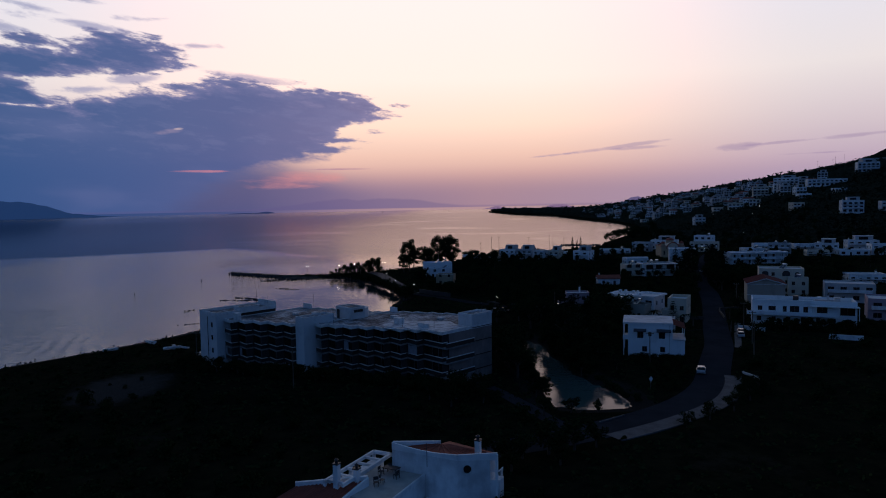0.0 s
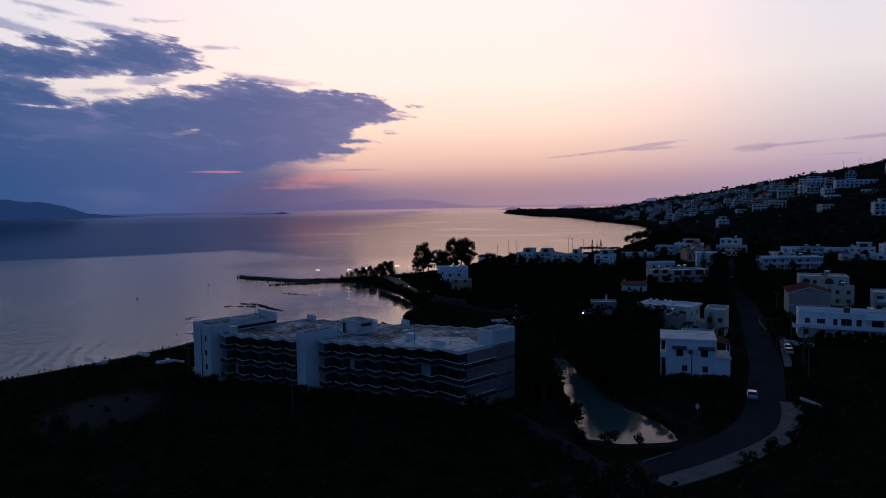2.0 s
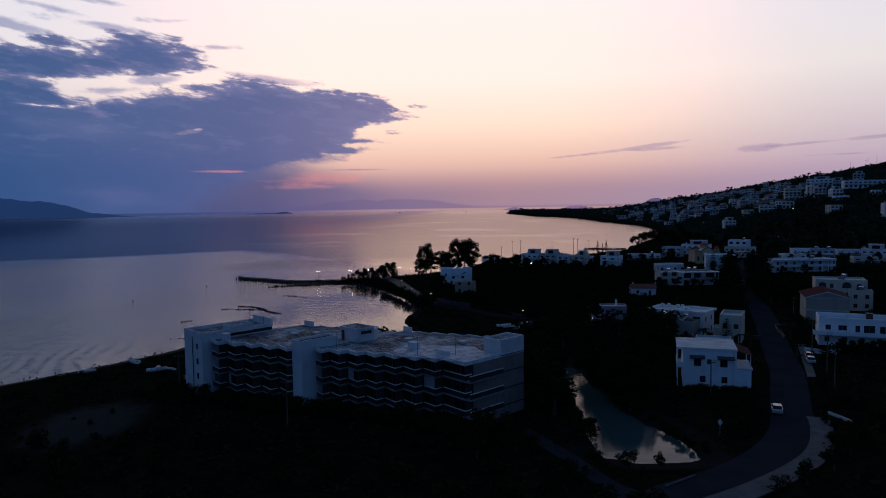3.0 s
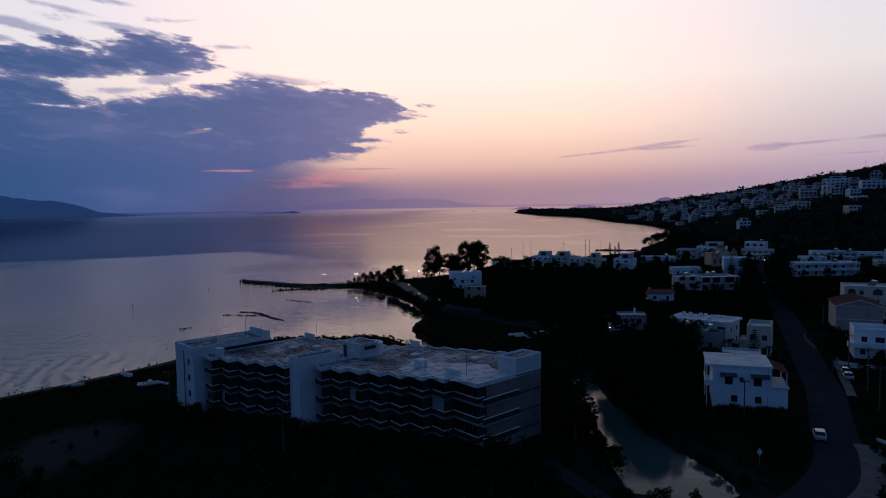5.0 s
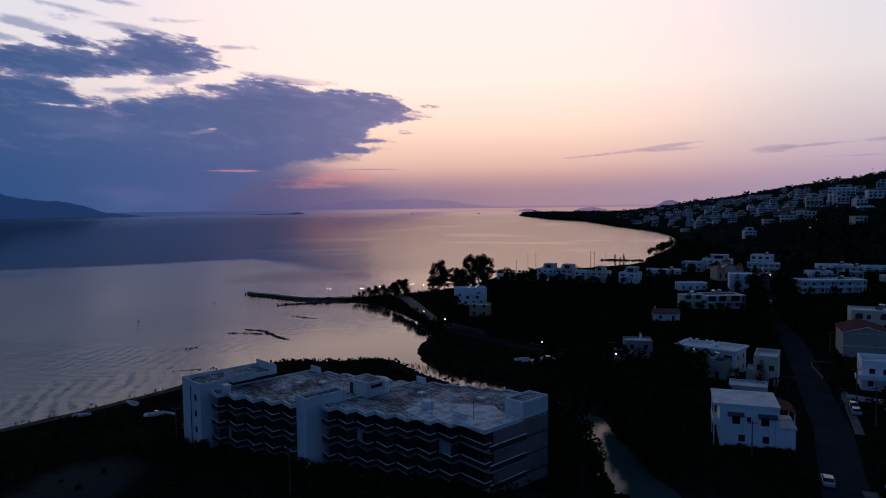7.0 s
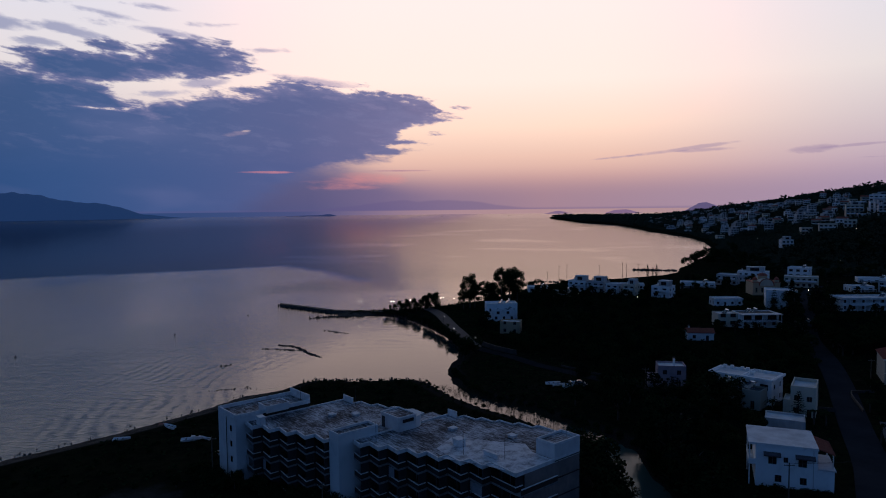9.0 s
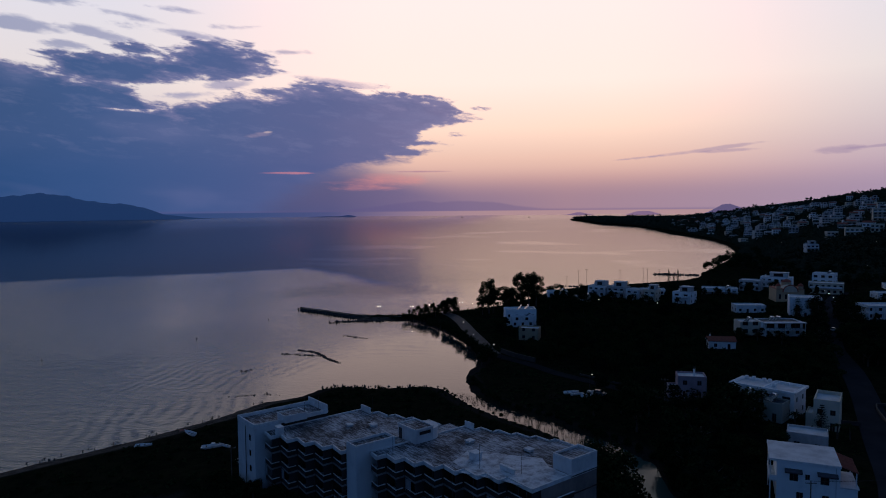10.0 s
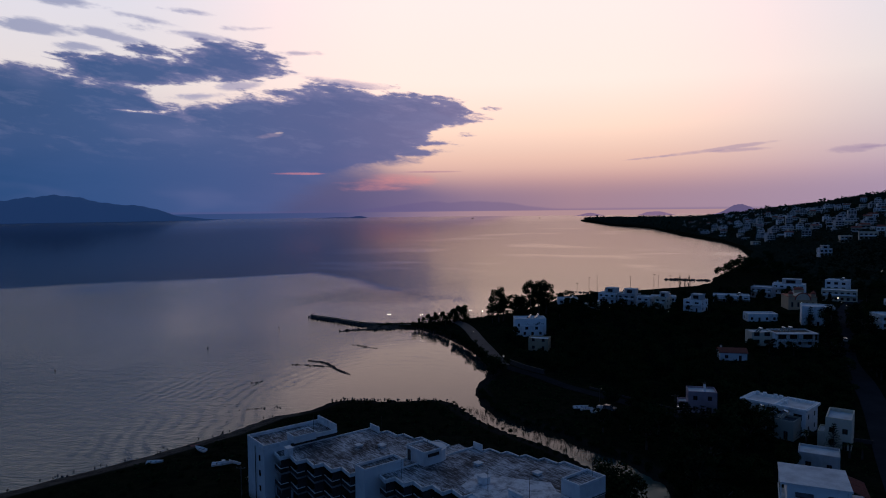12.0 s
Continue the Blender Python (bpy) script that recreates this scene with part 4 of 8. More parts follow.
    for a, b, q in BAYS + RBAYS:
        w = round(b - a, 2)
        if w not in kits:
            bm = bmesh.new()
            box(bm, 0, 0, -0.34, w, 1.9, 0.0)
            lower = finish("balcony", bm, SLABEDGE)
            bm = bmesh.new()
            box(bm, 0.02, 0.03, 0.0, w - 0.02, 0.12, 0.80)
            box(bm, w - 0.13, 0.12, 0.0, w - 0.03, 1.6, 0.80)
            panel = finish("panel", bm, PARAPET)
            bm = bmesh.new()
            box(bm, 0.0, 0.0, 0.80, w, 0.13, 0.93)
            box(bm, w - 0.13, 0.13, 0.80, w, 1.6, 0.93)
            rail = finish("rail", bm, COPING)
            bm = bmesh.new()
            box(bm, w * 0.16, 1.84, 0.0, w * 0.16 + 0.12, 1.9, 2.3)
            box(bm, w * 0.80, 1.84, 0.0, w * 0.80 + 0.12, 1.9, 2.3)
            box(bm, w * 0.48, 1.85, 0.0, w * 0.48 + 0.1, 1.9, 2.2)
            box(bm, w * 0.16, 1.84, 2.2, w * 0.80 + 0.12, 1.9, 2.32)
            jamb = finish("frame", bm, FRAME)
            bm = bmesh.new()
            box(bm, w * 0.16 + 0.1, 1.87, 0.02, w * 0.80, 1.899, 2.2)
            doors = finish("balcony_door", bm, GLASS)
            for me in (lower, panel, rail):
                for v in me.vertices:
                    if v.co.y < 0.3:
                        v.co.y += SKEW * (1 - v.co.x / w)
            kits[w] = (lower, panel, rail, jamb, doors)
        lower, panel, rail, jamb, doors = kits[w]
        for z in FLOORS:
            s = part("balcony", lower, None, t, "stained grey-white balcony slab")
            s.location = (a, q, z)
            part("panel", panel, None, s)
            part("rail", rail, None, s)
            dr = part("balcony_door", doors, None, t)
            dr.location = (a, q, z)
            part("frame", jamb, None, dr)
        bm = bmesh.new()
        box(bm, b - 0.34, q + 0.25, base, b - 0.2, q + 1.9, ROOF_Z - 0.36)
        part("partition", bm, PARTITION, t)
    # return of the balconies round the far end
    for z in FLOORS[1:]:
        bm = bmesh.new()
        box(bm, 58.3, 22.4, z - 0.3, 59.5, 30.8, z)
        s = part("balcony", bm, SLABEDGE, t)
        bm = bmesh.new()
        box(bm, 59.36, 22.45, z, 59.46, 30.75, z + 0.82)
        part("panel", bm, PARAPET, s)
        bm = bmesh.new()
        box(bm, 59.32, 22.4, z + 0.82, 59.5, 30.8, z + 0.93)
        part("rail", bm, COPING, s)
    # torn sun cloths still hanging in two bays
    for (a, b, q), z, k in ((RBAYS[2], 6.45, 0.5), (RBAYS[6], 6.45, 0.8), (BAYS[0], 3.45, 0.3), (BAYS[1], 3.45, 0.3)):
        bm = bmesh.new()
        n = 8
        row = []
        for i in range(n + 1):
            x = a + 0.3 + (b - a) * k * i / n
            y = q + 0.3 + 0.08 * math.sin(i * 2.1)
            row.append([bm.verts.new((x, y + dy, zz)) for dy in (0, 0.02) for zz in (z + 2.6, z + 1.5, z + 0.5 + 0.5 * abs(math.sin(i * 0.9)))])
        for r, s in zip(row, row[1:]):
            for j in (0, 1):
                bm.faces.new((r[j], s[j], s[j + 1], r[j + 1]))
                bm.faces.new((r[j + 3], r[j + 4], s[j + 4], s[j + 3]))
        part("sun_cloth", bm, CLOTH, t, "torn pale sun cloth")
    # masts and aerials
    for p, q, h in ((7.2, 11.0, 4.2), (3.8, 16, 2.0), (28.5, 23.5, 1.8), (12, 24, 2.2), (33, 14.5, 2.0), (47, 22, 2.4), (56.6, 36.5, 2.6), (53, 25.5, 1.8)):
        bm = bmesh.new()
        tube(bm, (p, q, ROOF_Z), (p, q, ROOF_Z + 1.8 + h), 0.045, 0.03, 5)
        part("aerial", bm, DARKMETAL, t)


def ring(bm, x0, y0, x1, y1, z0, z1, w):
    """A parapet round a rectangle."""
    box(bm, x0, y0, z0, x1, y0 + w, z1)
    box(bm, x0, y1 - w, z0, x1, y1, z1)
    box(bm, x0, y0 + w, z0, x0 + w, y1 - w, z1)
    box(bm, x1 - w, y0 + w, z0, x1, y1 - w, z1)


def roofing():
    m, g, b = material("hotel_roofing", 0.9)
    sp = g.node("ShaderNodeSeparateXYZ")
    tc = g.node("ShaderNodeTexCoord").outputs["Object"]
    g.put(tc, sp.inputs[0])
    run = g.noise(g.vec(g.math("MULTIPLY", sp.outputs[0], 0.5), g.math("MULTIPLY", sp.outputs[1], 2.6)), 1.0, 8, 0.72, 0.5)
    patch = g.noise(tc, 0.16, 5, 0.6)
    f = g.math("ADD", g.math("MULTIPLY", run, 0.65), g.math("MULTIPLY", patch, 0.45))
    col = g.ramp(f, [(0.44, (0.016, 0.017, 0.021, 1)), (0.51, (0.07, 0.073, 0.082, 1)), (0.57, (0.25, 0.26, 0.28, 1)), (0.66, (0.54, 0.55, 0.57, 1))])
    g.put(col, b.inputs["Base Color"])
    bumped(g, b, run, 0.3, 0.05)
    return m


ROOFING = roofing()
hotel()

# ---- houses ----


def facade(bm, o, u, w, h, holes, depth=0.16):
    """A wall face from o along u, with openings (x0, x1, z0, z1) that go in by depth."""
    o, u = Vector(o), Vector(u)
    into = Vector((-u.y, u.x, 0)) * depth
    xs = sorted({0.0, w, *[c for q in holes for c in q[:2]]})
    zs = sorted({0.0, h, *[c for q in holes for c in q[2:]]})
    at = {}

    def v(x, z, k=0):
        if (x, z, k) not in at:
            at[x, z, k] = bm.verts.new(o + u * x + Vector((0, 0, z)) + into * k)
        return at[x, z, k]
    for x0, x1 in zip(xs, xs[1:]):
        for z0, z1 in zip(zs, zs[1:]):
            cx, cz = (x0 + x1) / 2, (z0 + z1) / 2
            if not any(a < cx < b and c < cz < d for a, b, c, d in holes):
                bm.faces.new((v(x0, z0), v(x1, z0), v(x1, z1), v(x0, z1)))
    for a, b, c, d in holes:
        for p, q in (((a, c), (b, c)), ((b, c), (b, d)), ((b, d), (a, d)), ((a, d), (a, c))):
            f = [bm.verts.new(o + u * s[0] + Vector((0, 0, s[1])) + into * k) for s, k in ((p, 0), (p, 1), (q, 1), (q, 0))]
            bm.faces.new(f)


WINDOWS = {}
FAR = [False]


def window_kit(w, h, arched=False):
    key = (round(w, 2), round(h, 2), arched)
    if key not in WINDOWS:
        bm = bmesh.new()
        t = 0.07
        box(bm, -w / 2, -0.05, 0, -w / 2 + t, 0.02, h)
        box(bm, w / 2 - t, -0.05, 0, w / 2, 0.02, h)
        box(bm, -w / 2 + t, -0.05, 0, w / 2 - t, 0.02, t)
        box(bm, -w / 2 + t, -0.05, h - t, w / 2 - t, 0.02, h)
        box(bm, -t / 2, -0.04, t, t / 2, 0.015, h - t)
        fr = finish("window_frame", bm, FRAME)
        bm = bmesh.new()
        box(bm, -w / 2 + t, -0.02, t, w / 2 - t, 0.01, h - t)
        WINDOWS[key] = (fr, finish("pane", bm, GLASS))
    return WINDOWS[key]


def add_window(t, x, y, z, turn, w, h, name="window"):
    fr, pane = window_kit(w, h)
    if FAR[0]:
        ob = part(name, pane, None, t)
        ob.location, ob.rotation_euler = (x, y, z), (0, 0, turn)
        return
    ob = part(name, fr, None, t)
    ob.location, ob.rotation_euler = (x, y, z), (0, 0, turn)
    part("pane", pane, None, ob)


def block(t, x0, y0, z0, x1, y1, z1, mat, openings=(), parapet=0.45, roof=FLATROOF, name="wall", skip=()):
    """One flat-roofed volume. openings: (side, from the side's left end, sill, width, height), side being front, right, back or left."""
    w, d, h = x1 - x0, y1 - y0, z1 - z0
    sides = {"front": ((x0, y0, z0), (1, 0, 0), w, 0.0), "right": ((x1, y0, z0), (0, 1, 0), d, math.pi / 2),
             "back": ((x1, y1, z0), (-1, 0, 0), w, math.pi), "left": ((x0, y1, z0), (0, -1, 0), d, -math.pi / 2)}
    bm = bmesh.new()
    for side, (o, u, length, turn) in sides.items():
        holes = []
        for s, a, sill, ww, hh in openings:
            if s == side:
                holes.append((a, a + ww, sill, sill + hh))
                c = Vector(o) + Vector(u) * (a + ww / 2) + Vector((-u[1], u[0], 0)) * 0.15
                add_window(t, c.x, c.y, z0 + sill, turn, ww, hh, "door" if sill < 0.2 and z0 < 3 else "window")
        facade(bm, o, u, length, h, holes)
    k = 0.24
    if parapet:
        for a, b in (((x0, y0), (x1, y0)), ((x1, y0), (x1, y1)), ((x1, y1), (x0, y1)), ((x0, y1), (x0, y0))):
            c = lambda p: (p[0] + (k if p[0] == x0 else -k), p[1] + (k if p[1] == y0 else -k))
            ia, ib = c(a), c(b)
            bm.faces.new([bm.verts.new((*p, z1)) for p in (a, b, ib, ia)])
            bm.faces.new([bm.verts.new(p) for p in ((*ia, z1), (*ib, z1), (*ib, z1 - parapet), (*ia, z1 - parapet))])
    part(name, bm, mat, t)
    bm = bmesh.new()
    if parapet:
        box(bm, x0 + k, y0 + k, z1 - parapet - 0.2, x1 - k, y1 - k, z1 - parapet)
    else:
        box(bm, x0 - 0.25, y0 - 0.25, z1 - 0.004, x1 + 0.25, y1 + 0.25, z1 + 0.2)
    part("roof", bm, roof, t)


def rows(side, length, storeys, n, w=1.1, h=1.3, sill=1.0, pitch=3.0, door=-1, skip=()):
    """A plain grid of windows for one side."""
    out = []
    for s in range(storeys):
        for i in range(n):
            if (s, i) in skip:
                continue
            c = length * (i + 0.5) / n
            if s == 0 and i == door:
                out.append((side, c - 0.5, 0.1, 1.0, 2.1))
            else:
                out.append((side, c - w / 2, sill + pitch * s, w, h))
    return out


def tiled_roof(t, x0, y0, x1, y1, z, rise, along="x", mat=TERRACOTTA, over=0.4):
    """A gable roof with a rounded row of tiles on every course line."""
    bm = bmesh.new()
    x0, y0, x1, y1 = x0 - over, y0 - over, x1 + over, y1 + over
    if along == "x":
        prof = [(y0, z), ((y0 + y1) / 2, z + rise), (y1, z)]
        ends = ((x0, x1))
        p3 = lambda e, q: (e, q[0], q[1])
    else:
        prof = [(x0, z), ((x0 + x1) / 2, z + rise), (x1, z)]
        ends = ((y0, y1))
        p3 = lambda e, q: (q[0], e, q[1])
    a = [[bm.verts.new(Vector(p3(e, q)) + Vector((0, 0, dz))) for q in prof for dz in (0, 0.16)] for e in ends]
    for i in (0, 2):
        for f in ((a[0][i], a[0][i + 2], a[1][i + 2], a[1][i]), (a[0][i + 1], a[1][i + 1], a[1][i + 3], a[0][i + 3])):
            bm.faces.new(f)
    for r in a:
        bm.faces.new((r[0], r[1], r[3], r[2]))
        bm.faces.new((r[2], r[3], r[5], r[4]))
    for i in (0, 4):
        bm.faces.new((a[0][i], a[1][i], a[1][i + 1], a[0][i + 1]))
    roof = part("roof", bm, mat, t, "red terracotta tile roof")
    n = max(3, int((ends[1] - ends[0]) / 0.45))
    bm = bmesh.new()
    for k in range(n):
        e = ends[0] + (k + 0.5) * (ends[1] - ends[0]) / n
        for q, r in ((prof[0], prof[1]), (prof[2], prof[1])):
            tube(bm, Vector(p3(e, q)) + Vector((0, 0, 0.16)), Vector(p3(e, r)) + Vector((0, 0, 0.16)), 0.1, 0.1, 5, False)
    part("tiling", bm, mat, roof)["kind"] = "stuff"


def balcony(t, x0, y0, z, x1, y1, solid=True, posts=False, mat=None):
    mat = mat or WHITE
    bm = bmesh.new()
    box(bm, x0, y0, z - 0.18, x1, y1, z)
    b = part("balcony", bm, mat, t)
    bm = bmesh.new()
    if solid:
        box(bm, x0, y0, z, x1, y0 + 0.12, z + 0.9)
        box(bm, x0, y0 + 0.12, z, x0 + 0.12, y1, z + 0.9)
        box(bm, x1 - 0.12, y0 + 0.12, z, x1, y1, z + 0.9)
        part("parapet", bm, mat, b)
    else:
        n = max(2, int((x1 - x0) / 0.16))
        for k in range(n + 1):
            x = x0 + (x1 - x0) * k / n
            box(bm, x - 0.015, y0 + 0.03, z, x + 0.015, y0 + 0.06, z + 0.88)
        box(bm, x0, y0 + 0.02, z + 0.88, x1, y0 + 0.08, z + 0.95)
        part("railing", bm, DARKMETAL, b)
    if posts:
        for x in (x0 + 0.15, (x0 + x1) / 2, x1 - 0.15):
            bm = bmesh.new()
            box(bm, x - 0.12, y0, z, x + 0.12, y0 + 0.24, z + 2.7)
            part("post", bm, mat, b)


def chimney(t, x, y, z, h=1.3):
    bm = bmesh.new()
    box(bm, x - 0.28, y - 0.28, z, x + 0.28, y + 0.28, z + h)
    c = part("chimney", bm, WHITE, t)
    bm = bmesh.new()
    box(bm, x - 0.36, y - 0.36, z + h, x + 0.36, y + 0.36, z + h + 0.1)
    lathe(bm, [(0.16, 0), (0.16, 0.3), (0.26, 0.34), (0.05, 0.5)], 8, Matrix.Translation((x, y, z + h + 0.1)))
    part("cap", bm, DARKMETAL, c, "dark chimney cowl")


def awning(t, x0, x1, y, z, out=1.0, drop=0.55, mat=None):
    bm = bmesh.new()
    v = [bm.verts.new(p) for p in ((x0, y, z), (x1, y, z), (x1, y - out, z - drop), (x0, y - out, z - drop), (x0, y - out, z - drop - 0.18), (x1, y - out, z - drop - 0.18))]
    w = [bm.verts.new(q.co + Vector((0, 0, -0.03))) for q in v]
    for f in ((0, 3, 2, 1), (3, 4, 5, 2)):
        bm.faces.new([v[i] for i in f])
        bm.faces.new([w[i] for i in f][::-1])
    bm.faces.new((v[0], v[1], w[1], w[0]))
    bm.faces.new((v[5], v[4], w[4], w[5]))
    part("awning", bm, mat or AWNING, t, "dark cloth awning")


PLOTS = []


def place(x, y, turn, z=None, plot=None):
    if plot:
        PLOTS.append((x, y, radians(turn), *plot))
    return Matrix.Translation((x, y, (gz(x, y) if z is None else z) - 0.25)) @ Matrix.Rotation(radians(turn), 4, "Z")


SOLAR = []


def solar_heater(x, y, z, turn):
    """Thermosiphon water heater on a roof: tilted panels and a lying tank."""
    m = Matrix.Translation((x, y, z)) @ Matrix.Rotation(radians(turn), 4, "Z")
    if SOLAR:
        SOLAR.append(copy_thing(SOLAR[0], m))
        return
    t = thing("solar_water_heater", "roof solar water heater with tilted panels and steel tank", "water heater", "solar heaters on the roofs", m)
    for k in (-1, 1):
        bm = bmesh.new()
        tilt = Matrix.Translation((k * 0.62, 0, 0.75)) @ Matrix.Rotation(radians(40), 4, "X")
        box(bm, -0.58, -1.0, -0.05, 0.58, 1.0, 0.04, tilt)
        p = part("panel", bm, PANELGLASS, t, "dark glazed panel")
        bm = bmesh.new()
        for a in ((-0.62, -1.04, 0.62, -0.98), (-0.62, 0.98, 0.62, 1.04), (-0.62, -0.98, -0.57, 0.98), (0.57, -0.98, 0.62, 0.98)):
            box(bm, a[0], a[1], -0.06, a[2], a[3], 0.06, tilt)
        part("frame", bm, STEEL, p)
    bm = bmesh.new()
    tube(bm, (-1.0, 0.95, 1.62), (1.0, 0.95, 1.62), 0.3, 0.3, 14)
    part("tank", bm, TANK, t, "shiny steel tank")
    bm = bmesh.new()
    for k in (-0.7, 0.7):
        tube(bm, (k, 0.95, 0), (k, 0.95, 1.34), 0.03, 0.03, 5)
        tube(bm, (k, 0.95, 0.02), (k, -0.8, 0.1), 0.03, 0.03, 5)
    part("stand", bm, STEEL, t)
    SOLAR.append(t)


def on_roof(t, x, y, z, turn=0.0):
    p = t.matrix_basis @ Vector((x, y, z))
    solar_heater(p.x, p.y, p.z, -84 + 0.6 * turn)


def white_house():
    t = thing("house", "white two-storey house with dark awnings and red annex roof", "house", at=place(50.6, 160.4, -16.5, 1.35, (9, 7, 8)))
    top = 8.2
    block(t, -4.9, -4.8, 0, 6.0, 5.2, top, WHITE, [
        ("front", 2.3, 4.5, 1.5, 1.5), ("front", 5.0, 5.0, 0.8, 1.0), ("front", 7.6, 4.5, 1.5, 1.5), ("front", 3.5, 1.3, 1.2, 1.3), ("front", 7.9, 1.3, 1.2, 1.3),
        ("left", 2, 4.3, 1.4, 2.1), ("left", 6, 1.2, 1.2, 1.2), ("right", 2, 4.4, 1.2, 1.3)], parapet=0.3)
    bm = bmesh.new()
    box(bm, -6.2, -5.0, top - 0.32, 6.15, 5.4, top - 0.06)
    part("roof_edge", bm, WHITE, t)
    bm = bmesh.new()
    box(bm, -6.2, -5.0, top - 0.06, 6.15, 5.4, top + 0.06)
    part("roof", bm, FLATROOF, t, "pale blotched flat concrete roof")
    balcony(t, -6.2, -4.6, 4.2, -4.9, 3.0)
    for x in (-6.1, ):
        for y in (-4.5, 2.9):
            bm = bmesh.new()
            box(bm, x, y, 0, x + 0.22, y + 0.22, top - 0.3)
            part("post", bm, WHITE, t)
    awning(t, -3.5, -0.4, -4.82, 6.75, 0.9, 0.4)
    awning(t, 2.1, 5.6, -4.82, 6.75, 0.9, 0.4)
    block(t, 6.0, -4.2, 0, 9.0, 3.6, 4.2, WHITE, [("right", 3, 1.2, 1.2, 1.2)], parapet=0)
    bm = bmesh.new()
    vs = [bm.verts.new(p) for p in ((6.02, -3.4, 7.9), (9.2, -3.4, 6.9), (9.2, 4.0, 6.9), (6.02, 4.0, 7.9))]
    lo = [bm.verts.new(v.co - Vector((0, 0, 0.16))) for v in vs]
    bm.faces.new(vs)
    bm.faces.new(lo[::-1])
    for i in range(4):
        bm.faces.new((lo[i], lo[(i + 1) % 4], vs[(i + 1) % 4], vs[i]))
    r = part("roof", bm, TERRACOTTA, t, "lean-to roof of red tiles")
    bm = bmesh.new()
    for k in range(17):
        y = -3.2 + 0.44 * k
        tube(bm, (6.02, y, 7.92), (9.2, y, 6.92), 0.1, 0.1, 5, False)
    part("tiling", bm, TERRACOTTA, r)["kind"] = "stuff"
    for y in (-3.2, 3.7):
        bm = bmesh.new()
        box(bm, 8.8, y, 4.4, 9.0, y + 0.2, 6.85)
        part("post", bm, WHITE, t)
    bm = bmesh.new()
    tube(bm, (5.3, -4.88, 0.4), (5.3, -4.88, top - 0.4), 0.05, 0.05, 6)
    part("downpipe", bm, GREYW, t)
    t.scale.x = 0.92
    t.location.x -= 0.45


white_house()


NEAR_AT = Matrix.Translation((2.3, 68.8, 0)) @ Matrix.Rotation(radians(-27), 4, "Z")
PLOTS.append((-2.5, 66.5, radians(-27), 14, 10, 11))


def near_house():
    """The house below the camera at the start: a tower with a swept parapet, a roof terrace and a lower tiled wing."""
    t = thing("house", "white stepped house with red tile roofs and roof terrace", "house", at=NEAR_AT)
    base = gz(0, 68) - 0.3
    bm = bmesh.new()
    slab(bm, [(-8.1, 0.02), (0, 0.02), (3.1, 1.66), (3.1, 3.2), (-3.0, 4.2), (-8.1, 3.0)], base, 10.8)
    part("wall", bm, WHITE, t)
    # swept parapet along the front and the splayed side
    bm = bmesh.new()
    pts = [(-8.1 + 8.1 * i / 12, 0.0, 11.62 - 0.2 * i / 12 - 0.28 * math.sin(math.pi * i / 12)) for i in range(13)]
    pts += [(3.8 * i / 6, 2.0 * i / 6, 11.42 + 0.14 * i / 6) for i in range(1, 7)]
    for (ax, ay, az), (bx, by, bz) in zip(pts, pts[1:]):
        d = Vector((bx - ax, by - ay, 0)).normalized()
        s = Vector((-d.y, d.x, 0)) * 0.22
        lo = 10.8
        v = [bm.verts.new(p) for p in ((ax, ay, lo), (bx, by, lo), (bx, by, bz), (ax, ay, az))]
        w = [bm.verts.new(q.co + s) for q in v]
        bm.faces.new(v)
        bm.faces.new(w[::-1])
        bm.faces.new((v[3], v[2], w[2], w[3]))
    part("parapet", bm, WHITE, t)
    bm = bmesh.new()
    beam(bm, (-8.0, 0.35), (-3.4, 2.6), 0.25, 10.8, 11.65)
    part("parapet", bm, WHITE, t)
    # tile roof behind it
    bm = bmesh.new()
    v = [bm.verts.new(p) for p in ((-7.4, 0.5, 11.12), (-0.1, 0.3, 11.12), (3.3, 2.05, 11.08), (3.2, 3.3, 11.0), (-3.0, 4.2, 11.12), (-3.3, 2.75, 11.3))]
    lo = [bm.verts.new(q.co - Vector((0, 0, 0.18))) for q in v]
    bm.faces.new((v[0], v[1], v[5]))
    bm.faces.new((v[1], v[2], v[5]))
    bm.faces.new((v[2], v[3], v[4], v[5]))
    for i in range(6):
        bm.faces.new((lo[i], lo[(i + 1) % 6], v[(i + 1) % 6], v[i]))
    roof = part("roof", bm, TERRACOTTA, t, "red terracotta tile roof")
    bm = bmesh.new()
    for k in range(14):
        f = (k + 0.5) / 14
        a = Vector((-3.3, 2.75, 11.34))
        b = Vector((-7.2 + 7.1 * f * 2, 0.5, 11.15)) if f < 0.5 else Vector((-0.1 + 3.3 * (f - 0.5) * 2, 0.3 + 2.6 * (f - 0.5) * 2, 11.1))
        tube(bm, b, b.lerp(a, 0.85), 0.09, 0.09, 5, False)
    part("tiling", bm, TERRACOTTA, roof)["kind"] = "stuff"
    bm = bmesh.new()
    tube(bm, (0.95, 0.47, 9.9), (1.0, 0.40, 9.9), 0.42, 0.42, 20)
    part("window", bm, GLASS, t, "dark round window")
    chimney(t, 1.65, 1.8, 10.9, 1.8)
    bm = bmesh.new()
    tube(bm, (-3.6, -0.1, 9.6), (-3.6, -0.1, 12.2), 0.035, 0.025, 5)
    part("aerial", bm, DARKMETAL, t)
    # open porch at the end of the splayed side
    bm = bmesh.new()
    box(bm, 3.6, 1.85, base, 3.85, 2.1, 11.45)
    part("post", bm, WHITE, t)
    bm = bmesh.new()
    slab(bm, [(3.1, 1.66), (4.0, 2.1), (4.0, 3.2), (3.1, 3.2)], 8.3, 8.6)
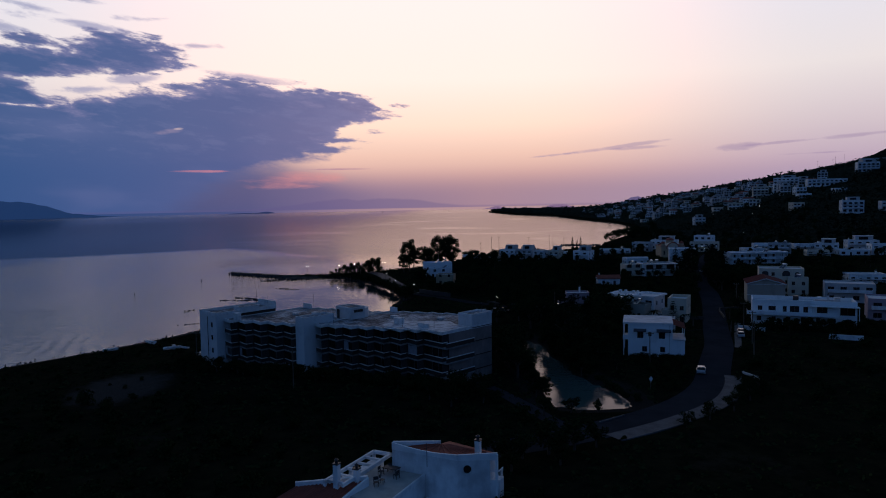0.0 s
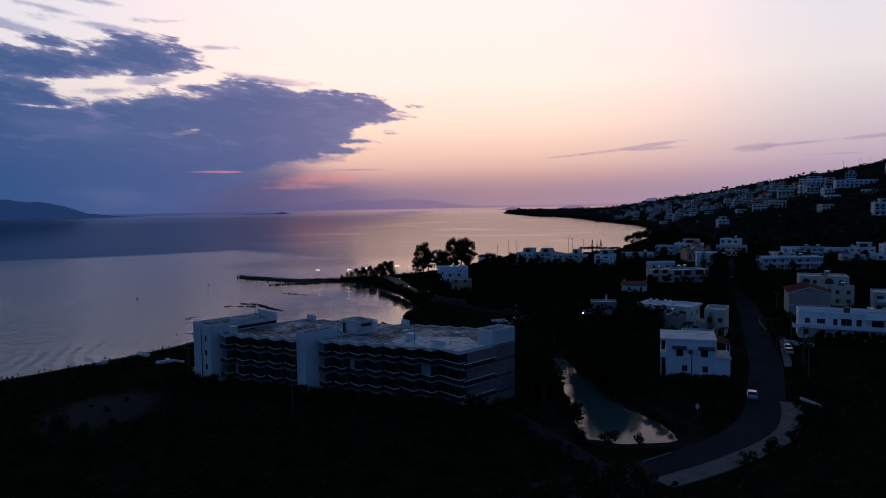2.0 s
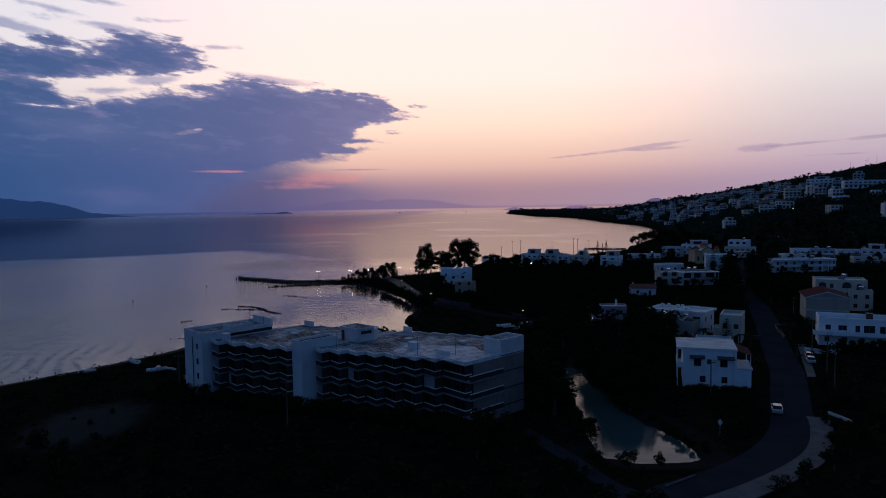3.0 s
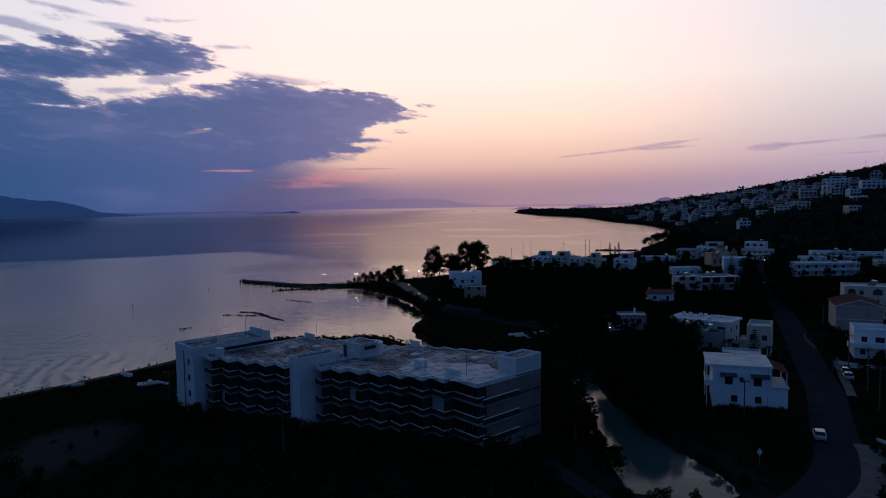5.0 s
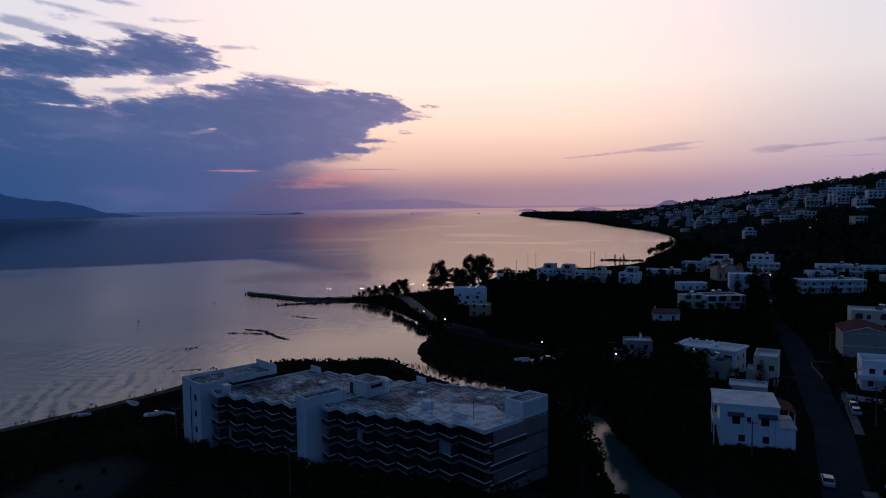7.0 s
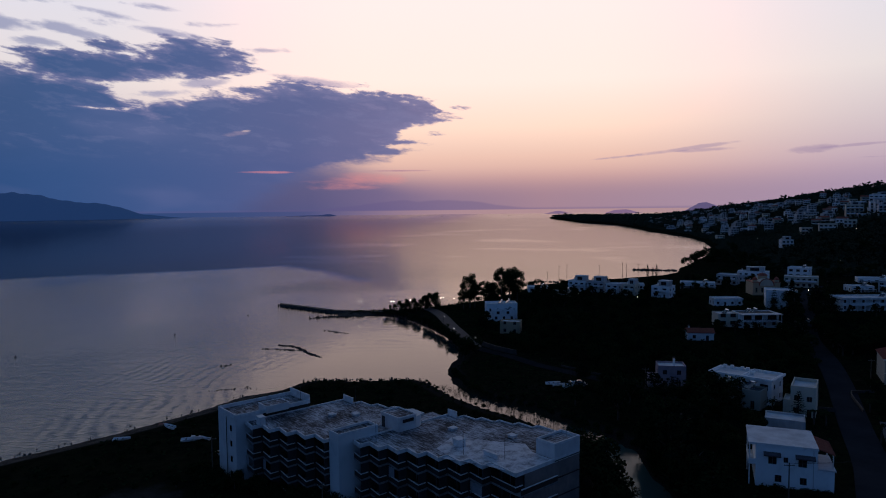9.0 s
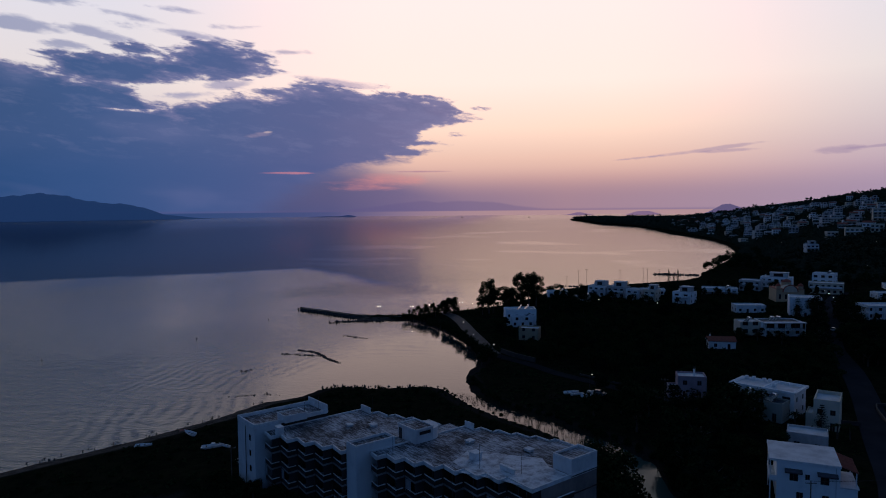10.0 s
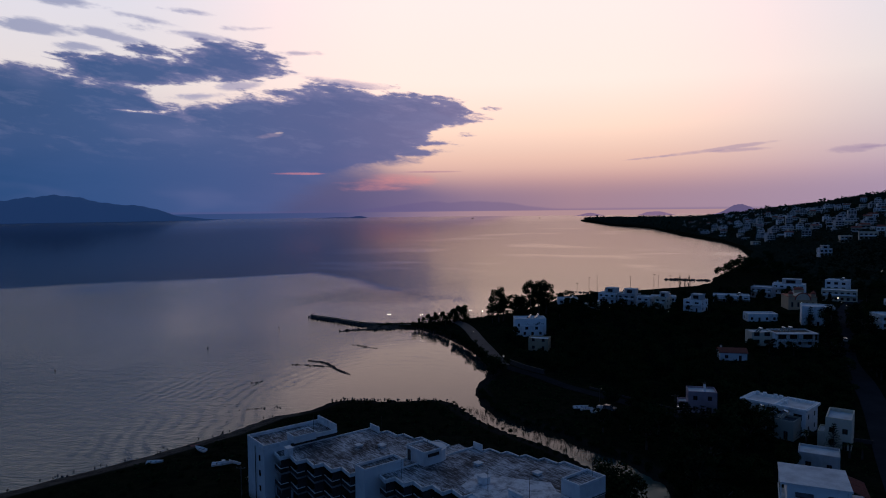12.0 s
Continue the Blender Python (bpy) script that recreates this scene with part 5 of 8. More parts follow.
    part("porch_floor", bm, WHITE, t)
    bm = bmesh.new()
    beam(bm, (3.2, 1.75), (3.75, 2.02), 0.08, 9.5, 9.62)
    beam(bm, (3.9, 2.1), (3.9, 3.2), 0.08, 9.5, 9.62)
    for y in (2.4, 2.8, 3.1):
        box(bm, 3.87, y, 8.6, 3.93, y + 0.06, 9.5)
    part("railing", bm, WHITE, t)
    bm = bmesh.new()
    slab(bm, [(3.1, 1.66), (4.0, 2.1), (4.0, 3.2), (3.1, 3.2)], base, 8.3)
    part("wall", bm, WHITE, t)
    # roof terrace
    bm = bmesh.new()
    slab(bm, [(-10.2, -8.0), (-3.75, -8.0), (-3.95, -0.02), (-10.2, -0.02)], base, 8.4)
    part("wall", bm, WHITE, t)
    bm = bmesh.new()
    slab(bm, [(-10.1, -7.9), (-3.95, -7.9), (-4.1, -0.04), (-10.1, -0.04)], 8.4, 8.6)
    part("terrace_floor", bm, TERRACE, t, "pale tiled roof terrace")
    bm = bmesh.new()
    beam(bm, (-3.85, -8.0), (-3.95, -0.2), 0.2, 8.4, 8.8)
    part("kerb", bm, WHITE, t)
    bm = bmesh.new()
    slab(bm, [(-3.75, -8.2), (1.2, -8.2), (1.2, -0.02), (-3.7, -0.02)], base, 6.2)
    part("wall", bm, WHITE, t)
    # white frame of beams along the terrace
    for k in range(6):
        n = -7.6 + 1.75 * k
        bm = bmesh.new()
        box(bm, -11.35, n, 9.45, -9.25, n + 0.26, 9.7)
        part("pergola_beam", bm, WHITE, t)
    for a in (-11.6, -9.3):
        bm = bmesh.new()
        box(bm, a, -8.0, 9.4, a + 0.28, 1.6, 9.75)
        part("pergola_beam", bm, WHITE, t)
    bm = bmesh.new()
    box(bm, -11.6, 1.32, 9.4, -8.1, 1.6, 9.75)
    part("pergola_beam", bm, WHITE, t)
    bm = bmesh.new()
    box(bm, -11.6, -8.0, base, -10.22, 1.6, 8.7)
    part("wall", bm, WHITE, t)
    for n in (-8.0, -3.4, 1.3):
        bm = bmesh.new()
        box(bm, -11.6, n, 8.7, -11.3, n + 0.3, 9.4)
        part("post", bm, WHITE, t)
    chimney(t, -10.2, -7.45, 8.6, 2.9)
    chimney(t, -9.0, -5.6, 8.6, 1.9)
    # tiled wing with a coping along its ridge
    p1, p2, p3, p4 = Vector((-14.0, -9.2, 9.2)), Vector((-8.3, -4.9, 9.2)), Vector((-8.9, -9.6, 8.35)), Vector((-15.3, -13.6, 8.35))
    bm = bmesh.new()
    slab(bm, [(p4.x, p4.y), (p3.x, p3.y), (p2.x, p2.y), (p1.x, p1.y)], base, 8.2)
    part("wall", bm, WHITE, t)
    bm = bmesh.new()
    v = [bm.verts.new(p) for p in (p1, p4, p3, p2)]
    lo = [bm.verts.new(q.co - Vector((0, 0, 0.2))) for q in v]
    bm.faces.new(v)
    bm.faces.new(lo[::-1])
    for i in range(4):
        bm.faces.new((lo[i], lo[(i + 1) % 4], v[(i + 1) % 4], v[i]))
    roof = part("roof", bm, TERRACOTTA, t, "red terracotta tile roof")
    bm = bmesh.new()
    for k in range(18):
        f = (k + 0.5) / 18
        tube(bm, p1.lerp(p2, f) + Vector((0, 0, 0.02)), p4.lerp(p3, f) + Vector((0, 0, 0.02)), 0.09, 0.09, 5, False)
    part("tiling", bm, TERRACOTTA, roof)["kind"] = "stuff"
    bm = bmesh.new()
    beam(bm, (p1.x, p1.y), (p2.x, p2.y), 0.34, 8.2, 9.6)
    part("parapet", bm, WHITE, t)
    bm = bmesh.new()
    v = [bm.verts.new(p) for p in (p2 + Vector((0.1, 0, 0.3)), p3 + Vector((0.1, 0, 0.2)), p3 + Vector((0.1, 0, -2)), p2 + Vector((0.1, 0, -2)))]
    w = [bm.verts.new(q.co + Vector((0.3, -0.05, 0))) for q in v]
    bm.faces.new(v[::-1])
    bm.faces.new(w)
    for i in range(4):
        bm.faces.new((v[i], v[(i + 1) % 4], w[(i + 1) % 4], w[i]))
    part("gable", bm, WHITE, t)
    return t


near_house()


def garden_set():
    """Dark table and chairs on the near house's terrace."""
    m = NEAR_AT
    z = 8.6
    t = thing("garden_table", "small dark wooden table on the roof terrace", "table", at=m @ Matrix.Translation((-7.4, -1.3, z)))
    bm = bmesh.new()
    box(bm, -0.9, -0.5, 0.7, 0.9, 0.5, 0.76)
    part("tabletop", bm, SHUTTER, t)
    for x, y in ((-0.8, -0.4), (0.74, -0.4), (-0.8, 0.34), (0.74, 0.34)):
        bm = bmesh.new()
        box(bm, x, y, 0, x + 0.06, y + 0.06, 0.7)
        part("leg", bm, SHUTTER, t)
    first = None
    for x, y, turn in ((-7.2, -4.7, 40), (-7.0, -3.9, 100), (-8.3, -2.0, 90), (-6.3, -2.1, 260), (-7.9, -0.5, 180)):
        at = m @ Matrix.Translation((x, y, z)) @ Matrix.Rotation(radians(turn), 4, "Z")
        if first:
            copy_thing(first, at)
            continue
        first = thing("garden_chair", "dark wooden garden chair on the roof terrace", "chair", "chairs on the terrace", at)
        bm = bmesh.new()
        box(bm, -0.26, -0.26, 0.42, 0.26, 0.26, 0.46)
        part("seat", bm, SHUTTER, first)
        bm = bmesh.new()
        box(bm, -0.26, 0.22, 0.6, 0.26, 0.26, 0.95)
        part("backrest", bm, SHUTTER, first)
        for a, b, h in ((-0.25, -0.25, 0.42), (0.21, -0.25, 0.42), (-0.25, 0.22, 0.6), (0.21, 0.22, 0.6)):
            bm = bmesh.new()
            box(bm, a, b, 0, a + 0.04, b + 0.04, h)
            part("leg", bm, SHUTTER, first)


garden_set()


def village_house(label, x, y, turn, w, d, storeys, mat, cols=3, side=2, balc=(), extra=None, h=None, heater=True, skip=(), parapet=0.45, door=1, ww=1.15, z=None, wh=1.3, sill=1.0):
    h = h or storeys * 3.0 + 0.7
    t = thing("house", label, "house", at=place(x, y, turn, z, (w / 2 + 1.5, d / 2 + 1.8, h)))
    block(t, -w / 2, -d / 2, 0, w / 2, d / 2, h, mat,
          rows("front", w, storeys, cols, ww, wh, sill, door=door, skip=skip) + rows("left", d, storeys, side, sill=sill) + ([] if FAR[0] else rows("right", d, storeys, side)), parapet=parapet)
    for k, (a, b) in enumerate(balc):
        s = 1 if storeys == 2 else 1 + k % (storeys - 1)
        balcony(t, -w / 2 + a, -d / 2 - 1.3, 3.0 * s + max(0.1, sill - 0.2), -w / 2 + b, -d / 2, solid=k % 2 == 0)
    if extra:
        extra(t, w, d, h)
    if heater:
        on_roof(t, w * 0.2, 0, h - parapet + (0.2 if not parapet else 0), 20)
    return t


def roof_room(t, w, d, h):
    """A stair head or set-back top floor with its own overhanging slab, and a chimney."""
    block(t, -w * 0.22, -d * 0.12, h - 0.5, w * 0.36, d * 0.42, h + 2.5, GREYW, [("front", w * 0.12, 0.6, w * 0.3, 1.9), ("left", 0.8, 1.3, 1.2, 1.0)], parapet=0, name="roof_house")
    chimney(t, -w * 0.38, d * 0.2, h - 0.4, 1.5)


def porch(t, w, d, h):
    """A posted porch before the front, deep in shade."""
    bm = bmesh.new()
    box(bm, -w / 2 - 0.2, -d / 2 - 2.6, h - 2.05, w / 2 + 0.2, -d / 2 - 0.01, h - 1.8)
    part("porch_roof", bm, GREYW, t)
    for k in range(4):
        x = -w / 2 + 0.1 + (w - 0.5) * k / 3
        bm = bmesh.new()
        box(bm, x, -d / 2 - 2.5, -1.0, x + 0.3, -d / 2 - 2.2, h - 2.05)
        part("post", bm, GREYW, t)
    chimney(t, w * 0.3, 0.5, h - 0.4, 1.3)


def low_gable(t, w, d, h):
    tiled_roof(t, -w / 2, -d / 2, w / 2, d / 2, h + 0.2, 1.5)
    chimney(t, w * 0.25, 0.6, h + 0.6, 1.8)


# the pair of flat-roofed houses behind the white one
def flat_house():
    t = thing("house", "long white flat-roofed house with roof vents and lower terrace", "house", at=place(62.4, 214.6, -38.5, 1.6, (9.5, 10.5, 7)))
    block(t, -8.0, -3.0, 0, 0.48, 5.0, 6.6, WHITE, rows("front", 8.5, 2, 3, 1.7, 1.6, 0.9), parapet=0.35)
    block(t, 0.5, -4.2, 0, 8.0, 4.6, 6.95, WHITE, rows("front", 7.5, 2, 2, 2.0, 1.6, 0.9) + rows("right", 8.8, 2, 2), parapet=0.35)
    block(t, -7.5, -9.5, 0, 7.0, -4.22, 4.9, KHAKI, rows("front", 14.5, 1, 4, 1.8, 1.5, door=3), parapet=0.4, roof=CONCRETE)
    for x0, y0, x1, y1, z in ((-8.5, -3.5, 0.48, 5.4, 6.6), (0.5, -4.9, 8.6, 5.0, 6.95)):
        bm = bmesh.new()
        ring(bm, x0, y0, x1, y1, z - 0.5, z - 0.2, 1.0)
        ring(bm, x0, y0, x1, y1, z - 0.2, z + 0.06, 0.3)
        part("roof_edge", bm, WHITE, t, "white overhanging roof edge")
    for x, y in ((-6.8, 4.2), (-5.0, 4.3), (-2.2, 4.2), (-0.8, 4.2), (2.6, 3.6), (3.9, 3.6), (2.0, -0.5)):
        bm = bmesh.new()
        box(bm, x - 0.4, y - 0.35, 6.3, x + 0.4, y + 0.35, 7.25)
        part("roof_vent", bm, WHITE, t)
    on_roof(t, -2.5, -6.0, 4.5, 10)
    on_roof(t, 3.4, -6.4, 4.5, 10)


flat_house()
village_house("narrow cream block with a walled flat roof", 72.6, 203.0, -27, 5.4, 9.5, 2, CREAM, 2, 3, h=7.6, extra=lambda t, w, d, h: block(t, -w / 2 - 1.6, -d / 2, 0, -w / 2, d * 0.1, 4.0, CREAM, [], parapet=0.4), heater=False, parapet=0.8)
village_house("low grey-blue rendered house with a brown door", 61.4, 186.5, -22, 8.0, 6.0, 1, GREYW, 2, 1, h=4.2, heater=False)


def long_white_house():
    t = thing("house", "long white two-storey house with terrace and shaded doors", "house", at=place(103.6, 190.6, -23, 2.0, (16, 8, 7)))
    w = 26.4
    block(t, -w / 2, -2.6, 0, w / 2, 6.4, 7.1, WHITE, rows("front", w, 1, 7) + [("front", 1.5, 4.0, 1.2, 1.3), ("front", 4.3, 4.0, 1.9, 1.3), ("front", 8.0, 3.3, 1.0, 2.1), ("front", 9.8, 3.3, 2.4, 2.2), ("front", 13.2, 3.3, 1.2, 2.1), ("front", 16.6, 3.3, 2.6, 2.3), ("front", 22.3, 3.3, 3.6, 2.3)] + rows("left", 9, 2, 2), parapet=0.9)
    balcony(t, -w / 2 - 1.4, -5.0, 3.2, w / 2 - 5, -2.6)
    bm = bmesh.new()
    box(bm, w / 2 - 11.5, -4.9, 5.75, w / 2 + 0.4, -2.62, 5.9)
    part("canopy", bm, WHITE, t)
    for x in (w / 2 - 11.2, w / 2 - 4.6, w / 2 + 0.1):
        bm = bmesh.new()
        box(bm, x, -4.8, 0, x + 0.2, -4.6, 5.75)
        part("post", bm, WHITE, t)
    for x0, y0, x1, y1, h in ((-2.2, 2.6, -0.8, 3.8, 1.5), (3.2, 0.4, 9.0, 1.0, 0.9), (8.4, 3.0, 9.8, 4.4, 1.2)):
        bm = bmesh.new()
        box(bm, x0, y0, 6.2, x1, y1, 6.2 + h)
        box(bm, x0 - 0.1, y0 - 0.1, 6.2 + h, x1 + 0.1, y1 + 0.1, 6.3 + h)
        part("roof_vent", bm, SHUTTER if h > 1.3 else GREYW, t)
    chimney(t, 6.5, 1.0, 6.2, 2.2)
    for x in (-9, 1.0):
        bm = bmesh.new()
        lathe(bm, [(0.3, 0), (0.32, 0.4), (0.42, 0.8)], 10, Matrix.Translation((x, -4.4, 3.2)))
        part("planter", bm, TERRACOTTA, t)


long_white_house()


def gable_house():
    t = thing("house", "big khaki-grey gabled house with a red tile roof", "house", at=place(112.2, 232.0, -20, 2.2, (8, 8.5, 8)))
    w, d, h = 11.6, 14.0, 6.9
    block(t, -w / 2, -d / 2, 0, w / 2, d / 2, h, KHAKI, rows("right", d, 2, 3), parapet=0, roof=SCREED)
    for y in (-d / 2, d / 2 - 0.24):
        bm = bmesh.new()
        a = [bm.verts.new(p) for p in ((-w / 2, y, h), (w / 2, y, h), (0, y, h + 1.75))]
        b = [bm.verts.new(v.co + Vector((0, 0.24, 0))) for v in a]
        bm.faces.new(a)
        bm.faces.new(b[::-1])
        for i in range(3):
            bm.faces.new((a[i], b[i], b[(i + 1) % 3], a[(i + 1) % 3]))
        part("gable", bm, KHAKI, t)
    tiled_roof(t, -w / 2, -d / 2, w / 2, d / 2, h + 0.2, 1.8, along="y")
    bm = bmesh.new()
    for s in (-1, 1):
        v = [bm.verts.new(p) for p in ((s * (w / 2 + 0.42), -d / 2 - 0.5, h + 0.05), (0, -d / 2 - 0.5, h + 1.9), (0, -d / 2 - 0.5, h + 2.15), (s * (w / 2 + 0.42), -d / 2 - 0.5, h + 0.3))]
        u = [bm.verts.new(p.co + Vector((0, 0.09, 0))) for p in v]
        bm.faces.new(v)
        bm.faces.new(u[::-1])
        for i in range(4):
            bm.faces.new((v[i], u[i], u[(i + 1) % 4], v[(i + 1) % 4]))
    part("bargeboard", bm, COPING, t)
    bm = bmesh.new()
    box(bm, -w / 2, -d / 2 - 0.05, 3.2, w / 2, -d / 2 - 0.004, 3.4)
    part("string_course", bm, COPING, t)


gable_house()


def arch_house():
    t = thing("house", "beige three-storey house with arched loggias and flat roof", "house", at=place(127.5, 251.5, -22, 2.6, (9.5, 10, 9)))
    block(t, -7.5, -5, 0, 7.5, 5, 9.6, CREAM, rows("front", 15, 2, 4) + [("front", 4.2, 6.8, 1.1, 1.4)] + rows("right", 10, 3, 2), parapet=0.5)
    block(t, 2.0, -9.0, 0, 8.5, -5.02, 6.8, CREAM, rows("front", 6.5, 2, 2), parapet=0.8, roof=CONCRETE)
    # flat dark panels on the wall stand in for the shade inside the loggias
    for x, ww in ((-5.4, 1.1), (1.6, 1.3), (5.2, 0.75)):
        bm = bmesh.new()
        rim = [(x - ww, 6.85)] + [(x - ww * math.cos(a), 7.75 + ww * 0.85 * math.sin(a)) for a in np.linspace(0, math.pi, 12)] + [(x + ww, 6.85)]
        fr = [bm.verts.new((u, -5.03, w)) for u, w in rim]
        bk = [bm.verts.new((u, -4.97, w)) for u, w in rim]
        bm.faces.new(fr[::-1])
        for i in range(len(rim)):
            j = (i + 1) % len(rim)
            bm.faces.new((fr[i], fr[j], bk[j], bk[i]))
        part("arch", bm, SHUTTER, t, "flat dark arch panel painted as a shaded loggia opening")
    on_roof(t, 1, 1, 9.1, 20)
    on_roof(t, 5, -7, 6.0, 20)


arch_house()


def arcade_house():
    t = thing("house", "long white two-storey house with upper arcade", "house", at=place(166.5, 356.0, 4, 3.4, (16, 7.5, 7)))
    w = 30.0
    block(t, -w / 2, -2.4, 0, w / 2, 6, 6.7, WHITE, rows("front", w, 2, 7, 1.3, 1.5), parapet=0.6)
    balcony(t, -w / 2, -4.6, 3.2, w / 2, -2.4)
    for i in range(10):
        x = -w / 2 + 0.2 + (w - 0.7) * i / 9
        for z in (0, 4.1):
            bm = bmesh.new()
            box(bm, x, -4.6, z, x + 0.35, -4.3, z + (3.0 if not z else 1.6))
            part("post", bm, WHITE, t)
    bm = bmesh.new()
    box(bm, -w / 2 - 0.2, -4.8, 5.7, w / 2 + 0.2, -2.42, 6.7)
    part("arcade_head", bm, WHITE, t)
    on_roof(t, 6, 1, 6.1, 30)


arcade_house()


def porch_house():
    t = thing("house", "white house with posted upper porch and solar heater", "house", at=place(101.0, 313.6, 4, 3.0, (16, 8, 6)))
    block(t, -7.5, -2, 0, 8, 6.5, 5.9, WHITE, rows("front", 15.5, 1, 4, 1.4) + [("front", 1.0, 3.2, 3.6, 2.1), ("front", 5.9, 3.2, 3.4, 2.1), ("front", 11.0, 3.2, 3.6, 2.1)], parapet=0.4, roof=QUAY)
    balcony(t, -7.5, -4.8, 3.0, 8, -2, solid=False, posts=True)
    bm = bmesh.new()
    box(bm, -7.8, -5.1, 5.65, 8.3, -2.02, 5.95)
    part("porch_roof", bm, WHITE, t)
    for x in (-7.4, 0.2, 7.7):
        bm = bmesh.new()
        box(bm, x, -4.8, 0, x + 0.24, -4.56, 2.82)
        part("post", bm, WHITE, t)
    block(t, -15.5, 0, 0, -7.52, 7, 5.6, CREAM, rows("front", 8, 2, 2, 2.2, 1.6), parapet=0.3)
    on_roof(t, -12, 2, 5.3, 20)
    on_roof(t, -3, 2, 5.5, 20)
    on_roof(t, 0, 3, 5.5, 20)


porch_house()
village_house("tall white cube-like house with blank gable wall", 131.0, 366.5, -16, 13.5, 11, 3, WHITE, 3, 3, h=9.2, heater=False, skip=((1, 0), (2, 0), (2, 1), (1, 1), (0, 0)))
village_house("small white cottage with a red tile roof", 73.0, 294.5, -4, 9.5, 6, 1, WHITE, 2, 1, h=2.9, heater=False, parapet=0, extra=lambda t, w, d, h: (tiled_roof(t, -w / 2, -d / 2, w / 2, d / 2, h + 0.2, 1.3), chimney(t, -w / 2 + 1, 0.5, h + 0.3, 2.0)))
village_house("low white flat-roofed house in the trees", 110.0, 380.0, 2, 14, 8, 1, WHITE, 4, 2, h=4.0, heater=False)
village_house("dull mauve house with chimney and pergola beside the lane", 46.0, 226.5, -6, 7.6, 6.0, 2, MAUVE, 2, 2, h=6.5, heater=False, extra=lambda t, w, d, h: (chimney(t, 0.8, -0.5, h - 0.5, 2.2), block(t, -w / 2 - 2.6, -d / 2, 0, -w / 2, d / 2 - 2, 3.6, MAUVE, [], parapet=0.4)))
for k in range(7):
    bm = bmesh.new()
    at = place(38.5 + 1.5 * k, 219.6 - 0.22 * k, -6)
    box(bm, -0.05, -1.6, 2.9, 0.1, 1.6, 3.05)
    for y in (-1.5, 1.5):
        box(bm, -0.06, y - 0.06, 0, 0.06, y + 0.06, 2.9)
    ob = part("pergola_frame", bm, TIMBER)
    ob.matrix_basis = at
    tagged(ob, "weathered timber pergola frame beside the white house", "pergola", "pergola frames by the lane")


def tree_house():
    t = thing("house", "white two-storey house with solar heaters among tall trees", "house", at=place(-2.0, 338.0, 8, 1.6, (9, 8, 7)))
    block(t, -7.5, -2, 0, 6.5, 6, 7.6, WHITE, rows("front", 14, 2, 4) + rows("left", 8, 2, 2), parapet=0.5)
    block(t, -5.5, -6.2, 0, 5.0, -2.02, 5.2, WHITE, rows("front", 10.5, 1, 3) + [("front", 2.0, 3.3, 1.3, 1.3), ("front", 6.4, 3.3, 1.3, 1.3)], parapet=0.7, roof=CONCRETE)
    on_roof(t, -1, 1, 7.1, 15)
    on_roof(t, 2.6, 2.5, 7.1, 15)
    on_roof(t, 2.0, -4.2, 4.5, 15)


tree_house()
village_house("small ochre house with a pergola behind the quay", 1.5, 306.0, -10, 8, 6.5, 2, OCHRE, 2, 2, h=5.2, heater=False)
